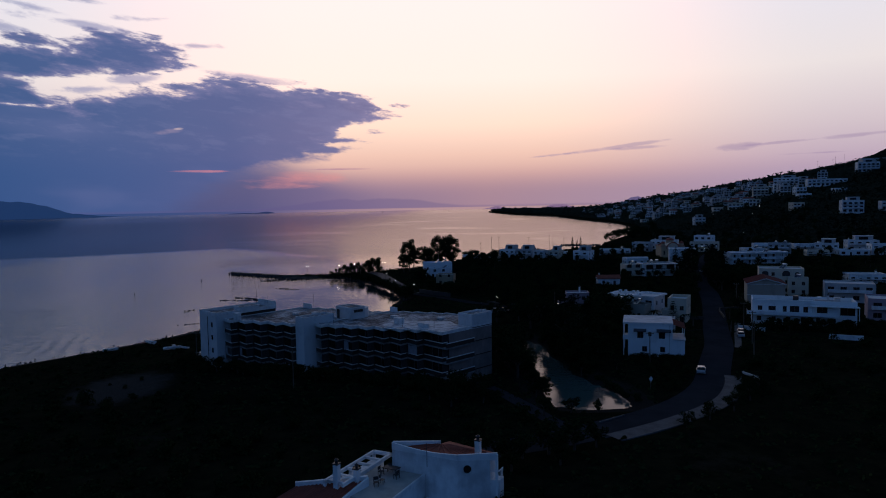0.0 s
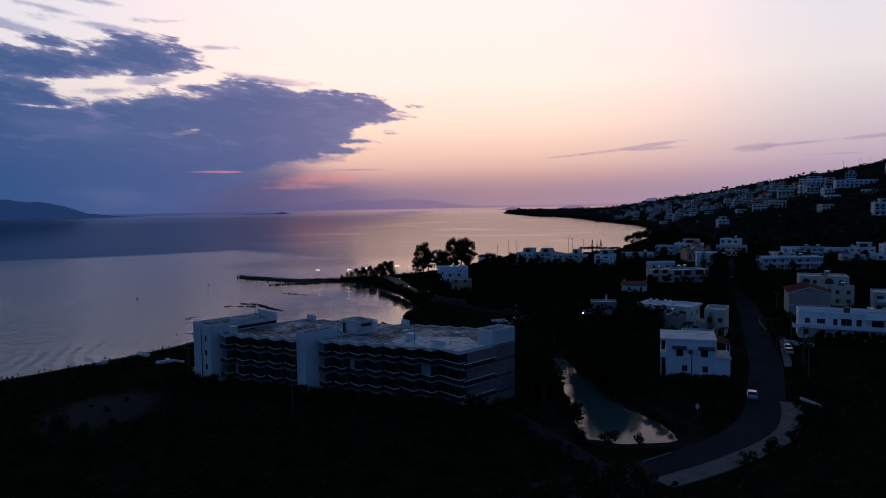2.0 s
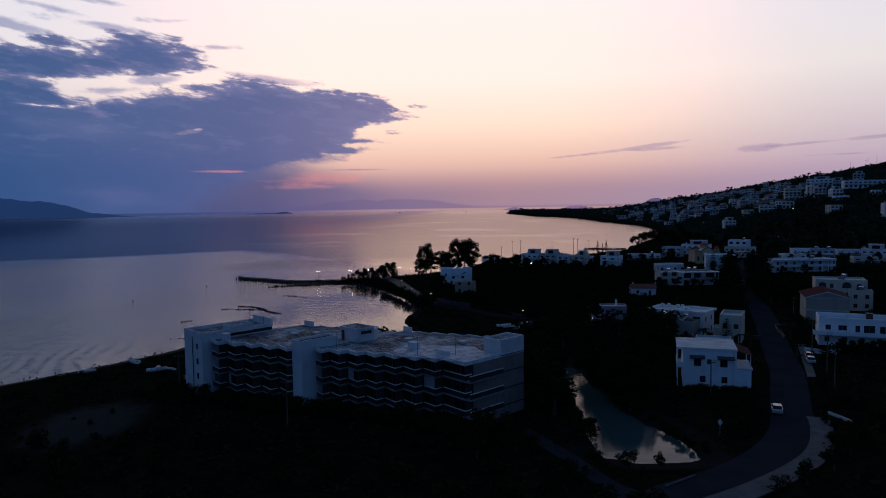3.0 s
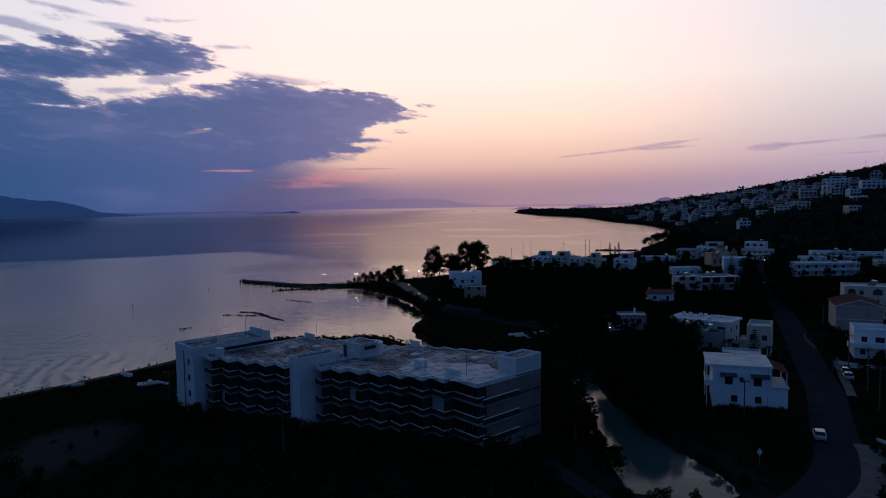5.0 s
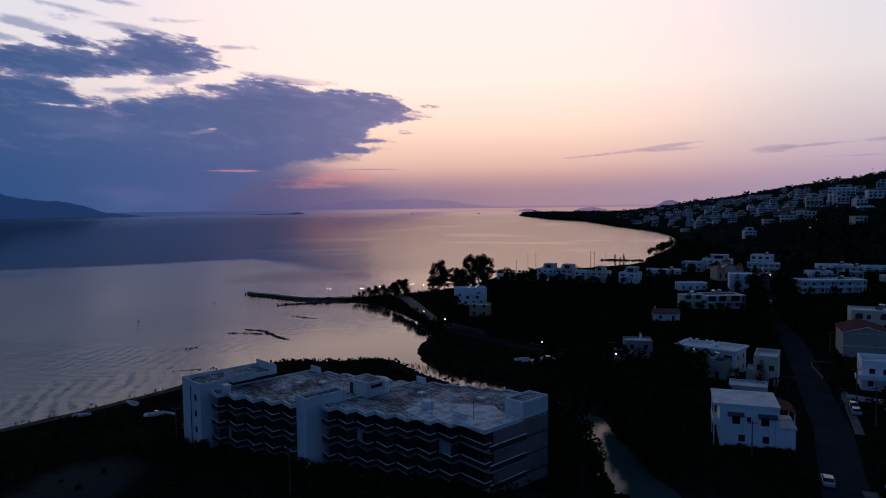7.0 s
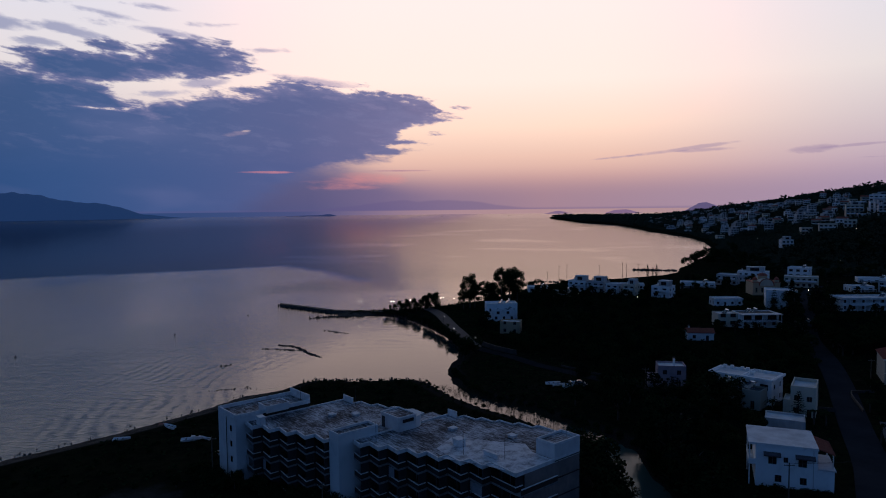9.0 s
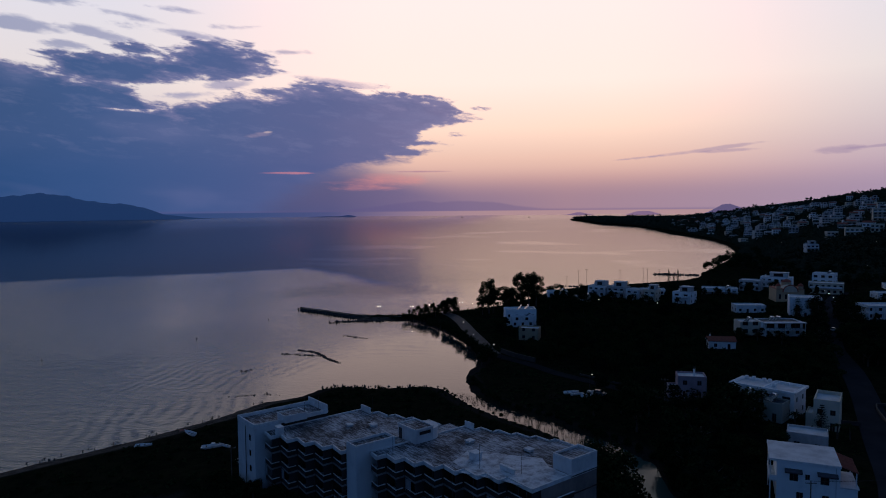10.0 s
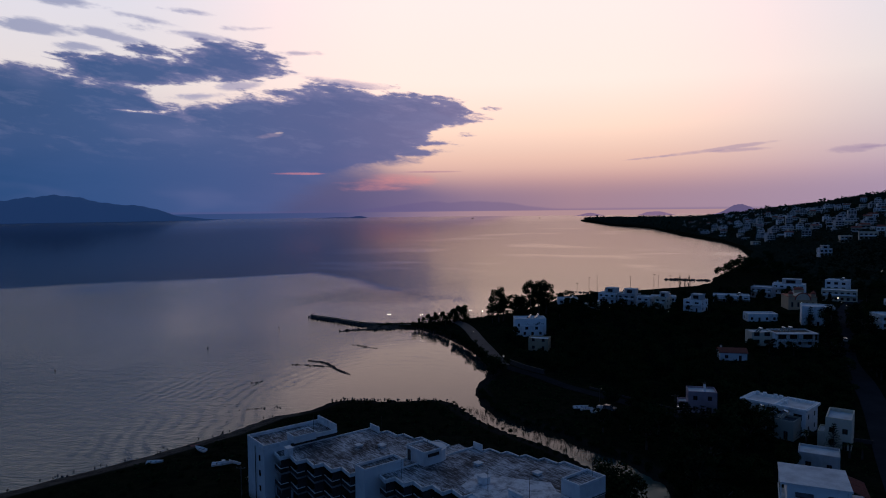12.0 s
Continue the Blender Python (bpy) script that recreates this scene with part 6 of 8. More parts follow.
# the row behind the grove
for x, y, turn, w, d, st, mat, c, lab in (
        (44.5, 445, -34, 11, 9, 2, WHITE, 3, "white cubic house with rooftop mast by the north shore"),
        (55, 440, -30, 11, 9, 2, GREYW, 3, "white stepped house with solar heater by the north shore"),
        (63, 428, -38, 8, 8, 2, WHITE, 2, "white house with tall narrow windows"),
        (71.5, 424, -32, 7, 8, 2, CREAM, 2, "cream house with arched windows"),
        (77, 452, -6, 14, 8, 1, WHITE, 3, "low white house near the water"),
        (87.0, 414.0, -36, 10, 9, 2, WHITE, 2, "white flat-roofed corner house"),
        (19, 440, 4, 12, 8, 1, WHITE, 3, "low white house with pale roof edge"),
        (32, 418, -4, 12, 7, 1, OCHRE, 3, "low ochre house hidden among trees"),
        (116, 452, -14, 20, 10, 1, WHITE, 5, "long low white terrace house"),
        (138, 464, -30, 12, 10, 2, GREYW, 4, "white two-storey house with solar heater"),
        (158, 478, -26, 18, 10, 2, WHITE, 5, "long white two-storey house"),
        (174, 446, -24, 18, 10, 2, CREAM, 6, "white two-storey apartment house with balconies"),
        (184, 472, -34, 12, 10, 3, WHITE, 3, "white three-storey apartment house"),
        (196, 425, 0, 12, 9, 1, WHITE, 3, "low white terrace house"),
        (211, 420, -28, 13, 9, 2, GREYW, 4, "white terrace house with stepped roof"),
        (226, 466, -16, 20, 9, 1, WHITE, 5, "long white terrace house on the slope"),
        (248, 452, -16, 22, 9, 1, WHITE, 5, "long white terrace house on the slope"),
        (236, 412, -30, 13, 9, 2, WHITE, 4, "white terrace house with dark porch"),
        (222, 398, -16, 12, 8, 1, CREAM, 3, "cream terrace house with pergola"),
        (243, 398, -12, 16, 9, 1, WHITE, 4, "low white terrace house with long roof"),
        (262, 396, -14, 18, 9, 2, WHITE, 4, "white terrace house at the end of the row"),
        (272, 436, -14, 18, 9, 2, WHITE, 4, "white terrace house above the lane"),
        (286, 408, -14, 16, 9, 1, CREAM, 4, "cream terrace house above the lane"),
        (174, 275, -14, 14, 9, 1, WHITE, 5, "white house with a shallow roof and dark windows"),
        (141, 231, -26, 15, 10, 2, GREYW, 4, "grey-white apartment house with deep balconies"),
        (137, 196, -28, 20, 11, 2, MAUVE, 4, "mauve-rendered house with white roof edge"),
        (118, 212, -24, 8, 6, 1, GREYW, 2, "small grey outbuilding behind the long house")):
    village_house(lab, x, y, turn, w, d, st, mat, c, 2, balc=((1.0, w - 1.0),) if st > 1 else (), heater=(int(x) % 3 != 0), extra=roof_room if st == 2 and int(x + y) % 3 == 0 and y > 300 else porch if st == 1 and int(x) % 2 == 0 else None, ww=min(2.2, w / c * 0.5), wh=1.5)


def church():
    t = thing("church", "small ochre and red brick church with domes and arched front", "church", at=place(141.0, 414.0, -3, 3.2, (9, 10, 10)))
    block(t, -7, -4, 0, 7, 9, 7.0, OCHRE, [("front", 1.4, 1.6, 1.0, 2.6), ("front", 4.4, 1.6, 1.0, 2.6), ("front", 6.5, 0.1, 1.2, 3.2), ("front", 8.7, 1.6, 1.0, 2.6), ("front", 11.6, 1.6, 1.0, 2.6)], parapet=0, roof=TERRACOTTA)
    bm = bmesh.new()
    pts = [(3.6 * math.cos(a), 3.6 * math.sin(a)) for a in np.linspace(0, math.pi, 14)]
    fr = [bm.verts.new((x, -4.3, 5.4 + z)) for x, z in pts]
    bk = [bm.verts.new((x, 8.8, 5.4 + z)) for x, z in pts]
    bm.faces.new(fr[::-1])
    bm.faces.new(bk)
    for i in range(len(pts) - 1):
        bm.faces.new((fr[i], fr[i + 1], bk[i + 1], bk[i]))
    part("vault", bm, CREAM, t)
    bm = bmesh.new()
    for a, b in zip(pts, pts[1:]):
        tube(bm, (a[0] * 1.05, -4.34, 5.4 + a[1] * 1.05), (b[0] * 1.05, -4.34, 5.4 + b[1] * 1.05), 0.28, 0.28, 6)
    part("arch_moulding", bm, TERRACOTTA, t, "red brick arch over the front")
    for x, y, r, z in ((0, 3, 2.4, 8.8), (-5.6, -2.4, 1.3, 7.0), (5.6, -2.4, 1.3, 7.0)):
        bm = bmesh.new()
        tube(bm, (x, y, z - 1.6), (x, y, z + 1.5), r, r, 12)
        d = part("drum", bm, OCHRE, t)
        bm = bmesh.new()
        lathe(bm, [(r * 1.1, z + 1.5), (r * 1.02, z + 1.8), (r * 0.85, z + 2.3), (r * 0.5, z + 2.75), (0.12, z + 2.95), (0.08, z + 3.6)], 14, Matrix.Translation((x, y, 0)))
        part("dome", bm, TERRACOTTA, d, "red tiled dome")


church()

# ---- the hillside town ----


def hill_prototypes():
    """label, width, depth, storeys, render, bays, roof or porch, reach of the balconies"""
    return (("white two-storey hillside house with flat roof", 10, 8.5, 2, WHITE, 3, roof_room, ((0.4, 9.6),)),
            ("grey-white three-storey hillside house with balconies", 10.5, 9, 3, GREYW, 3, roof_room, ((0.3, 10.2), (0.3, 7.0))),
            ("low grey-white hillside house with a shaded porch", 11, 7.5, 1, GREYW, 3, porch, ()),
            ("cream two-storey hillside house", 10, 9, 2, CREAM, 3, None, ((0.3, 6.6),)),
            ("long pale hillside terrace house", 16, 8, 2, GREYW, 5, roof_room, ((0.3, 15.7),)),
            ("khaki rendered hillside house", 9, 8.5, 2, KHAKI, 2, low_gable, ((0.3, 8.7),)),
            ("white hillside house with a red tile roof", 9.5, 8, 2, WHITE, 3, low_gable, ((0.3, 5.5),)),
            ("white stepped hillside house with a shaded porch", 12, 8, 1, WHITE, 4, porch, ()))


HILL_AT = random.Random(77)
HILL_FIRST = {}


def hill_house(kind, x, y, turn):
    lab, w, d, st, mat, c, top, balc = hill_prototypes()[kind]
    if kind in HILL_FIRST:
        PLOTS.append((x, y, radians(turn), w / 2 + 1, d / 2 + 1, st * 3.0))
        return copy_thing(HILL_FIRST[kind], Matrix.Translation((x, y, gz(x, y) - 1.2)) @ Matrix.Rotation(radians(turn), 4, "Z"))
    t = village_house(lab, x, y, turn, w, d, st, mat, c, 2, balc=balc, extra=top, heater=False, h=st * 3.0 + 1.7, ww=w / c * 0.62, wh=2.1, sill=1.3, door=-1, parapet=0 if top is low_gable else 0.45)
    t.location.z -= 1.0
    HILL_FIRST[kind] = tagged(t, group="houses on the hillside")
    return t


def hill_town():
    placed = []
    rnd = HILL_AT
    tries = 0
    while len(placed) < 190 and tries < 8000:
        tries += 1
        y = rnd.uniform(600, 1950)
        foot = float(np.interp(y, [560, 680, 820, 1150, 1640, 2200], [240, 190, 235, 300, 312, 400]))
        reach = float(np.interp(y, [560, 800, 1100, 1500, 1950], [150, 210, 230, 270, 260]))
        up = reach * rnd.betavariate(1.7, 1.4) + 12
        x = foot + up
        if x / y > 0.66 or any((x - a) ** 2 + (y - b) ** 2 < 19 ** 2 for a, b in placed):
            continue
        # thinner low on the slope, where the scrub is
        if y < 950 and up < 100 and rnd.random() < 0.85:
            continue
        placed.append((x, y))
        hill_house(rnd.choices(range(8), (4, 4, 3, 3, 3, 3, 2, 3))[0], x, y, rnd.uniform(-40, 5))


# the large blocks that stand out on the slope
FAR[0] = True
for lab, x, y, turn, w, d, st, mat, c in (
        ("tall blue-white hotel block on the hillside", 402, 790, -30, 26, 16, 4, WHITE, 6), ("long white arcaded villa on the hillside", 392, 690, -16, 36, 11, 2, WHITE, 9),
        ("pale apartment block with deep balconies on the hillside", 360, 765, -20, 16, 12, 4, CREAM, 4), ("white apartment block on the hillside", 376, 752, -20, 14, 12, 3, WHITE, 4),
        ("white villa on the hillside", 440, 700, -18, 20, 11, 3, WHITE, 5), ("low pale hall high on the hillside", 560, 880, -18, 30, 12, 2, GREYW, 8),
        ("white villa above the road on the hillside", 352, 815, -20, 14, 10, 2, WHITE, 3), ("white villa at the slope's foot", 340, 560, -18, 16, 11, 3, WHITE, 4),
        ("white house at the slope's foot", 362, 545, -18, 14, 10, 2, WHITE, 4), ("cream villa on the slope", 300, 690, -20, 15, 10, 2, CREAM, 4)):
    village_house(lab, x, y, turn, w, d, st, mat, c, 2, balc=((0.8, w - 0.8),) * (st - 1), heater=False, h=st * 3.0 + 2.2, ww=w / c * 0.6, wh=2.0, sill=1.6, door=-1, extra=roof_room if st > 2 else None, z=gz(x, y) - 0.9)
hill_town()
FAR[0] = False

# ---- trees ----


def leaves(bm, rnd, centre, radii, n, size, hang=0.0):
    c = Vector(centre)
    for _ in range(n):
        d = Vector((rnd.gauss(0, 1), rnd.gauss(0, 1), rnd.gauss(0, 1)))
        d.normalize()
        r = rnd.uniform(0.5, 1.05) ** 0.6
        p = c + Vector((d.x * radii[0], d.y * radii[1], d.z * radii[2])) * r
        a = Vector((rnd.gauss(0, 1), rnd.gauss(0, 1), rnd.gauss(0, 0.6) - hang)).normalized() * size * rnd.uniform(0.6, 1.3)
        b = a.cross(d + Vector((0, 0, 0.3))).normalized() * size * rnd.uniform(0.3, 0.6)
        bm.faces.new([bm.verts.new(q) for q in (p - a, p - b, p + a, p + b)])


def limbs(bm, rnd, top, r, spread, n, lift):
    for k in range(n):
        a = 2 * math.pi * (k + rnd.random() * 0.7) / n
        q = Vector(top) + Vector((math.cos(a) * spread, math.sin(a) * spread, lift * rnd.uniform(0.6, 1.2)))
        mid = Vector(top).lerp(q, 0.5) + Vector((0, 0, 0.1 * lift))
        tube(bm, top, mid, r, r * 0.6, 5, False)
        tube(bm, mid, q, r * 0.6, r * 0.2, 5, False)


def tree_kind(kind, seed):
    """Trunk and crown meshes of one tree, about 1 unit per metre."""
    rnd = random.Random(seed)
    tr, cr = bmesh.new(), bmesh.new()
    mat = LEAF
    if kind == "gum":
        tube(tr, (0, 0, -0.5), (0.4, 0.2, 7), 0.45, 0.26, 8)
        limbs(tr, rnd, (0.4, 0.2, 6.6), 0.22, 3.0, 6, 4.5)
        for _ in range(34):
            a, r = rnd.uniform(0, 6.28), 4.3 * math.sqrt(rnd.random())
            z = rnd.uniform(4.2, 16.4)
            k = 1.0 if z < 13.5 else 0.75
            leaves(cr, rnd, (0.4 + r * k * math.cos(a), 0.2 + r * k * math.sin(a), z), (rnd.uniform(1.2, 2.1), rnd.uniform(1.2, 2.1), rnd.uniform(1.0, 1.6)), 120, 0.4, 0.5)
    elif kind == "broad":
        tube(tr, (0, 0, -0.4), (0.1, 0.1, 2.4), 0.26, 0.18, 7)
        limbs(tr, rnd, (0.1, 0.1, 2.2), 0.14, 1.7, 5, 2.0)
        for _ in range(11):
            a, r = rnd.uniform(0, 6.28), rnd.uniform(0.3, 2.3)
            leaves(cr, rnd, (r * math.cos(a), r * math.sin(a), rnd.uniform(2.4, 5.9) - 0.35 * r), (rnd.uniform(0.9, 1.5), rnd.uniform(0.9, 1.5), rnd.uniform(0.7, 1.1)), 80, 0.32)
    elif kind == "pine":
        mat = PINE
        tube(tr, (0, 0, -0.4), (0.2, 0, 6.2), 0.28, 0.14, 7)
        limbs(tr, rnd, (0.2, 0, 4.2), 0.12, 2.2, 6, 1.7)
        for _ in range(12):
            a, r = rnd.uniform(0, 6.28), rnd.uniform(0.2, 2.5)
            leaves(cr, rnd, (0.2 + r * math.cos(a), r * math.sin(a), rnd.uniform(4.0, 8.2) - 0.5 * r), (rnd.uniform(0.9, 1.6), rnd.uniform(0.9, 1.6), rnd.uniform(0.5, 0.8)), 75, 0.3)
    elif kind == "cypress":
        mat = PINE
        tube(tr, (0, 0, -0.3), (0, 0, 2), 0.14, 0.12, 6)
        for k in range(14):
            z = 0.9 + 0.62 * k
            r = 0.85 * math.sin(math.pi * min(1, (z + 1.5) / 11)) + 0.1
            leaves(cr, rnd, (rnd.gauss(0, 0.06), rnd.gauss(0, 0.06), z), (r, r, 0.6), 46, 0.22, -0.8)
    elif kind == "norfolk":
        mat = PINE
        tube(tr, (0, 0, -0.3), (0, 0, 11), 0.2, 0.04, 7)
        for k in range(12):
            z = 1.6 + 0.78 * k
            r = 3.0 * (1 - (k / 13)) + 0.2
            for j in range(6):
                a = 2 * math.pi * (j + 0.3 * k) / 6
                tube(tr, (0, 0, z), (r * math.cos(a), r * math.sin(a), z + 0.16 * r), 0.04, 0.015, 4, False)
                for q in range(3):
                    f = (q + 1) / 3
                    leaves(cr, rnd, (f * r * math.cos(a), f * r * math.sin(a), z + 0.16 * r * f), (0.24 * r / 2 + 0.12, 0.24 * r / 2 + 0.12, 0.12), 10, 0.18)
    elif kind == "palm":
        tube(tr, (0, 0, -0.3), (0.1, 0, 3.6), 0.22, 0.17, 8)
        for k in range(18):
            a = 2 * math.pi * k / 18 + rnd.uniform(-0.1, 0.1)
            e = rnd.uniform(0.1, 1.0)
            last = Vector((0.1, 0, 3.6))
            for i in range(7):
                t = (i + 1) / 7
                p = Vector((0.1 + 2.2 * t * math.cos(a), 2.2 * t * math.sin(a), 3.6 + e * 1.6 * t - 1.9 * t * t))
                side = Vector((-math.sin(a), math.cos(a), 0)) * 0.34 * math.sin(math.pi * min(1, t + 0.12))
                for sg in (-1, 1):
                    cr.faces.new([cr.verts.new(q) for q in (last, last.lerp(p, 0.4) + sg * side + Vector((0, 0, -0.12)), p)])
                last = p
    elif kind == "thicket":
        tube(tr, (0, 0, -0.4), (0.1, 0.1, 3.0), 0.3, 0.2, 7)
        limbs(tr, rnd, (0.1, 0.1, 2.4), 0.16, 2.0, 6, 2.6)
        for k in range(30):
            a, z = rnd.uniform(0, 6.28), 0.6 + 8.0 * rnd.random() ** 0.85
            r = 2.9 * rnd.random() ** 0.6 * math.sin(math.pi * min(0.95, (z + 1.8) / 11.5))
            leaves(cr, rnd, (r * math.cos(a), r * math.sin(a), z), (rnd.uniform(0.8, 1.5), rnd.uniform(0.8, 1.5), rnd.uniform(0.7, 1.2)), 75, 0.36, 0.3)
    elif kind == "bush":
        for k in range(4):
            tube(tr, (0, 0, -0.2), (rnd.uniform(-0.5, 0.5), rnd.uniform(-0.5, 0.5), 1.0), 0.05, 0.02, 4, False)
        for _ in range(7):
            a, r = rnd.uniform(0, 6.28), rnd.uniform(0, 1.0)
            leaves(cr, rnd, (r * math.cos(a), r * math.sin(a), rnd.uniform(0.4, 1.5) - 0.3 * r), (rnd.uniform(0.5, 0.9), rnd.uniform(0.5, 0.9), rnd.uniform(0.35, 0.6)), 60, 0.2)
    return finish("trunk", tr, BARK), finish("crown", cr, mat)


TREE_LABELS = {"gum": ("eucalyptus", "tall eucalyptus tree with clumped airy crown", "tree"), "broad": ("tree", "dark broad-crowned tree among the houses", "tree"),
               "pine": ("pine_tree", "dark spreading pine tree", "tree"), "cypress": ("cypress", "slim dark cypress tree", "tree"), "norfolk": ("norfolk_pine", "tiered dark araucaria tree in a garden", "tree"),
               "thicket": ("tree", "dense dark tree with foliage down to the ground", "tree"),
               "palm": ("palm_tree", "short palm tree in a garden", "tree"), "bush": ("bush", "dark rounded scrub bush", "bush")}
TREE_MADE, TREE_COUNT, REST = {}, {}, {}
MOST = {"bush": 260, "broad": 190, "pine": 90}


def join_rest(kind, key, m):
    """Adds a tree past the countable ones to the joined rest of its kind."""
    v, f = REST.setdefault(kind, ([], []))
    me = next(c for c in TREE_MADE[key].children if c.name.startswith("crown")).data
    co = np.empty(len(me.vertices) * 3)
    me.vertices.foreach_get("co", co)
    mm = np.array(m)
    n = sum(len(a) for a in v)
    v.append(co.reshape(-1, 3) @ mm[:3, :3].T + mm[:3, 3])
    f.append(np.arange(len(me.vertices)).reshape(-1, 4) + n)


def make_rest():
    for kind, (v, f) in REST.items():
        me = bpy.data.meshes.new("scrub")
        me.from_pydata(np.concatenate(v).tolist(), [], np.concatenate(f).tolist())
        me.materials.append(PINE if kind == "pine" else LEAF)
        tagged(new("scrub" if kind == "bush" else "woods", me), "dark scrub spread over the open ground" if kind == "bush" else "dark woods between and behind the houses", "scrub" if kind == "bush" else "woods", kind="stuff")


def plant(kind, x, y, size, rnd, z=None, variant=0):
    name, label, cat = TREE_LABELS[kind]
    m = Matrix.Translation((x, y, gz(x, y) if z is None else z)) @ Matrix.Rotation(rnd.uniform(0, 6.28), 4, "Z") @ Matrix.Diagonal((size * rnd.uniform(0.9, 1.15), size * rnd.uniform(0.9, 1.15), size * rnd.uniform(0.88, 1.1), 1))
    key = (kind, variant)
    TREE_COUNT[kind] = TREE_COUNT.get(kind, 0) + 1
    if key in TREE_MADE and TREE_COUNT[kind] > MOST.get(kind, 999):
        join_rest(kind, key, m)
        return None
    if key in TREE_MADE:
        ob = TREE_MADE[key].copy()
        scene.collection.objects.link(ob)
        ob.matrix_basis = m
        for c in TREE_MADE[key].children:
            d = c.copy()
            scene.collection.objects.link(d)
            d.parent = ob
        return ob
    trunk, crown = tree_kind(kind, 31 + 7 * variant + len(kind))
    t = thing(name, label, cat, "trees and scrub of the shore" if cat == "tree" else "scrub bushes", m)
    part("trunk", trunk, None, t)
    part("crown", crown, None, t)
    TREE_MADE[key] = t
    return t


LANES = [spline(ROAD, 3.0), spline([(-44, 376), (-36, 362), (-30, 344), (-24.5, 322), (-18.5, 300), (-14.5, 284), (-12, 276)], 3.0), spline([(-12, 276), (-5, 267.5), (2, 260), (16, 243), (35, 224), (44, 212)], 3.0)]
LANE_PTS = np.array([(p.x, p.y, w) for line, w in zip(LANES, (4.8, 4.2, 3.6)) for p in line])
TO_HOTEL = HOTEL_AT.inverted()
VANTAGE = Vector((0.6, 16, 41))


def free(x, y, r):
    if np.any((LANE_PTS[:, 0] - x) ** 2 + (LANE_PTS[:, 1] - y) ** 2 < (LANE_PTS[:, 2] + r) ** 2):
        return False
    for px, py, a, hw, hd, _ in PLOTS:
        dx, dy = x - px, y - py
        u, v = dx * math.cos(a) + dy * math.sin(a), -dx * math.sin(a) + dy * math.cos(a)
        if abs(u) < hw + r * 0.6 and abs(v) < hd + r * 0.6:
            return False
    h = TO_HOTEL @ Vector((x, y, 0))
    if -3.5 - r < h.x < 62 + r:
        f = 0.8 if h.x < 6.7 else 2.3 + 1.55 * (h.x - 6.7) / 3.82 if h.x < 29 else 11.9 + 1.5 * (h.x - 29.3) / 3.5
        if f - 1.6 - r < h.y < f + 24.5:
            return False
    return True


def head_room(x, y):
    """How tall a tree may stand here without hiding the houses and the near road behind it."""
    d, a = math.hypot(x - VANTAGE.x, y - VANTAGE.y), math.atan2(x - VANTAGE.x, y - VANTAGE.y)
    room = 99.0
    for px, py, _, hw, hd, h in PLOTS:
        D = math.hypot(px - VANTAGE.x, py - VANTAGE.y)
        if D < d or D > 560:
            continue
        if abs(math.atan2(px - VANTAGE.x, py - VANTAGE.y) - a) < (hw + 0.5) / D:
            base = 1.5 + 0.30 * h
            room = min(room, VANTAGE.z - (VANTAGE.z - base) * d / (D - hd))
    for p in LANES[0][6:54]:
        D = math.hypot(p.x - VANTAGE.x, p.y - VANTAGE.y)
        if D > d and abs(math.atan2(p.x - VANTAGE.x, p.y - VANTAGE.y) - a) < 3.6 / D:
            room = min(room, VANTAGE.z - (VANTAGE.z - 1.0) * d / D)
    return room


NATURAL = {"gum": 17.5, "broad": 6.6, "pine": 8.6, "cypress": 9.6, "norfolk": 11.0, "thicket": 9.4, "palm": 4.4, "bush": 1.9}


def grove(seed, n, inside, kinds, lo, hi, gap=3.2, any_height=False, shore=0.6):
    rnd = random.Random(seed)
    got = []
    x0, x1, y0, y1 = inside
    for _ in range(n * 9):
        if len(got) >= n:
            break
        x, y = rnd.uniform(x0, x1), rnd.uniform(y0, y1)
        want = rnd.uniform(lo, hi)
        if any((x - a) ** 2 + (y - b) ** 2 < gap * gap for a, b in got):
            continue
        if float(inland(x, y)[0]) < shore or not free(x, y, min(1.6, want * 0.25)):
            continue
        room = 99 if any_height else head_room(x, y) - gz(x, y)
        if room < 1.1:
            continue
        want = min(want, room)
        kind = rnd.choice(kinds) if want > 3.4 else "bush"
        got.append((x, y))
        plant(kind, x, y, want / NATURAL[kind], rnd, variant=rnd.randrange(3))


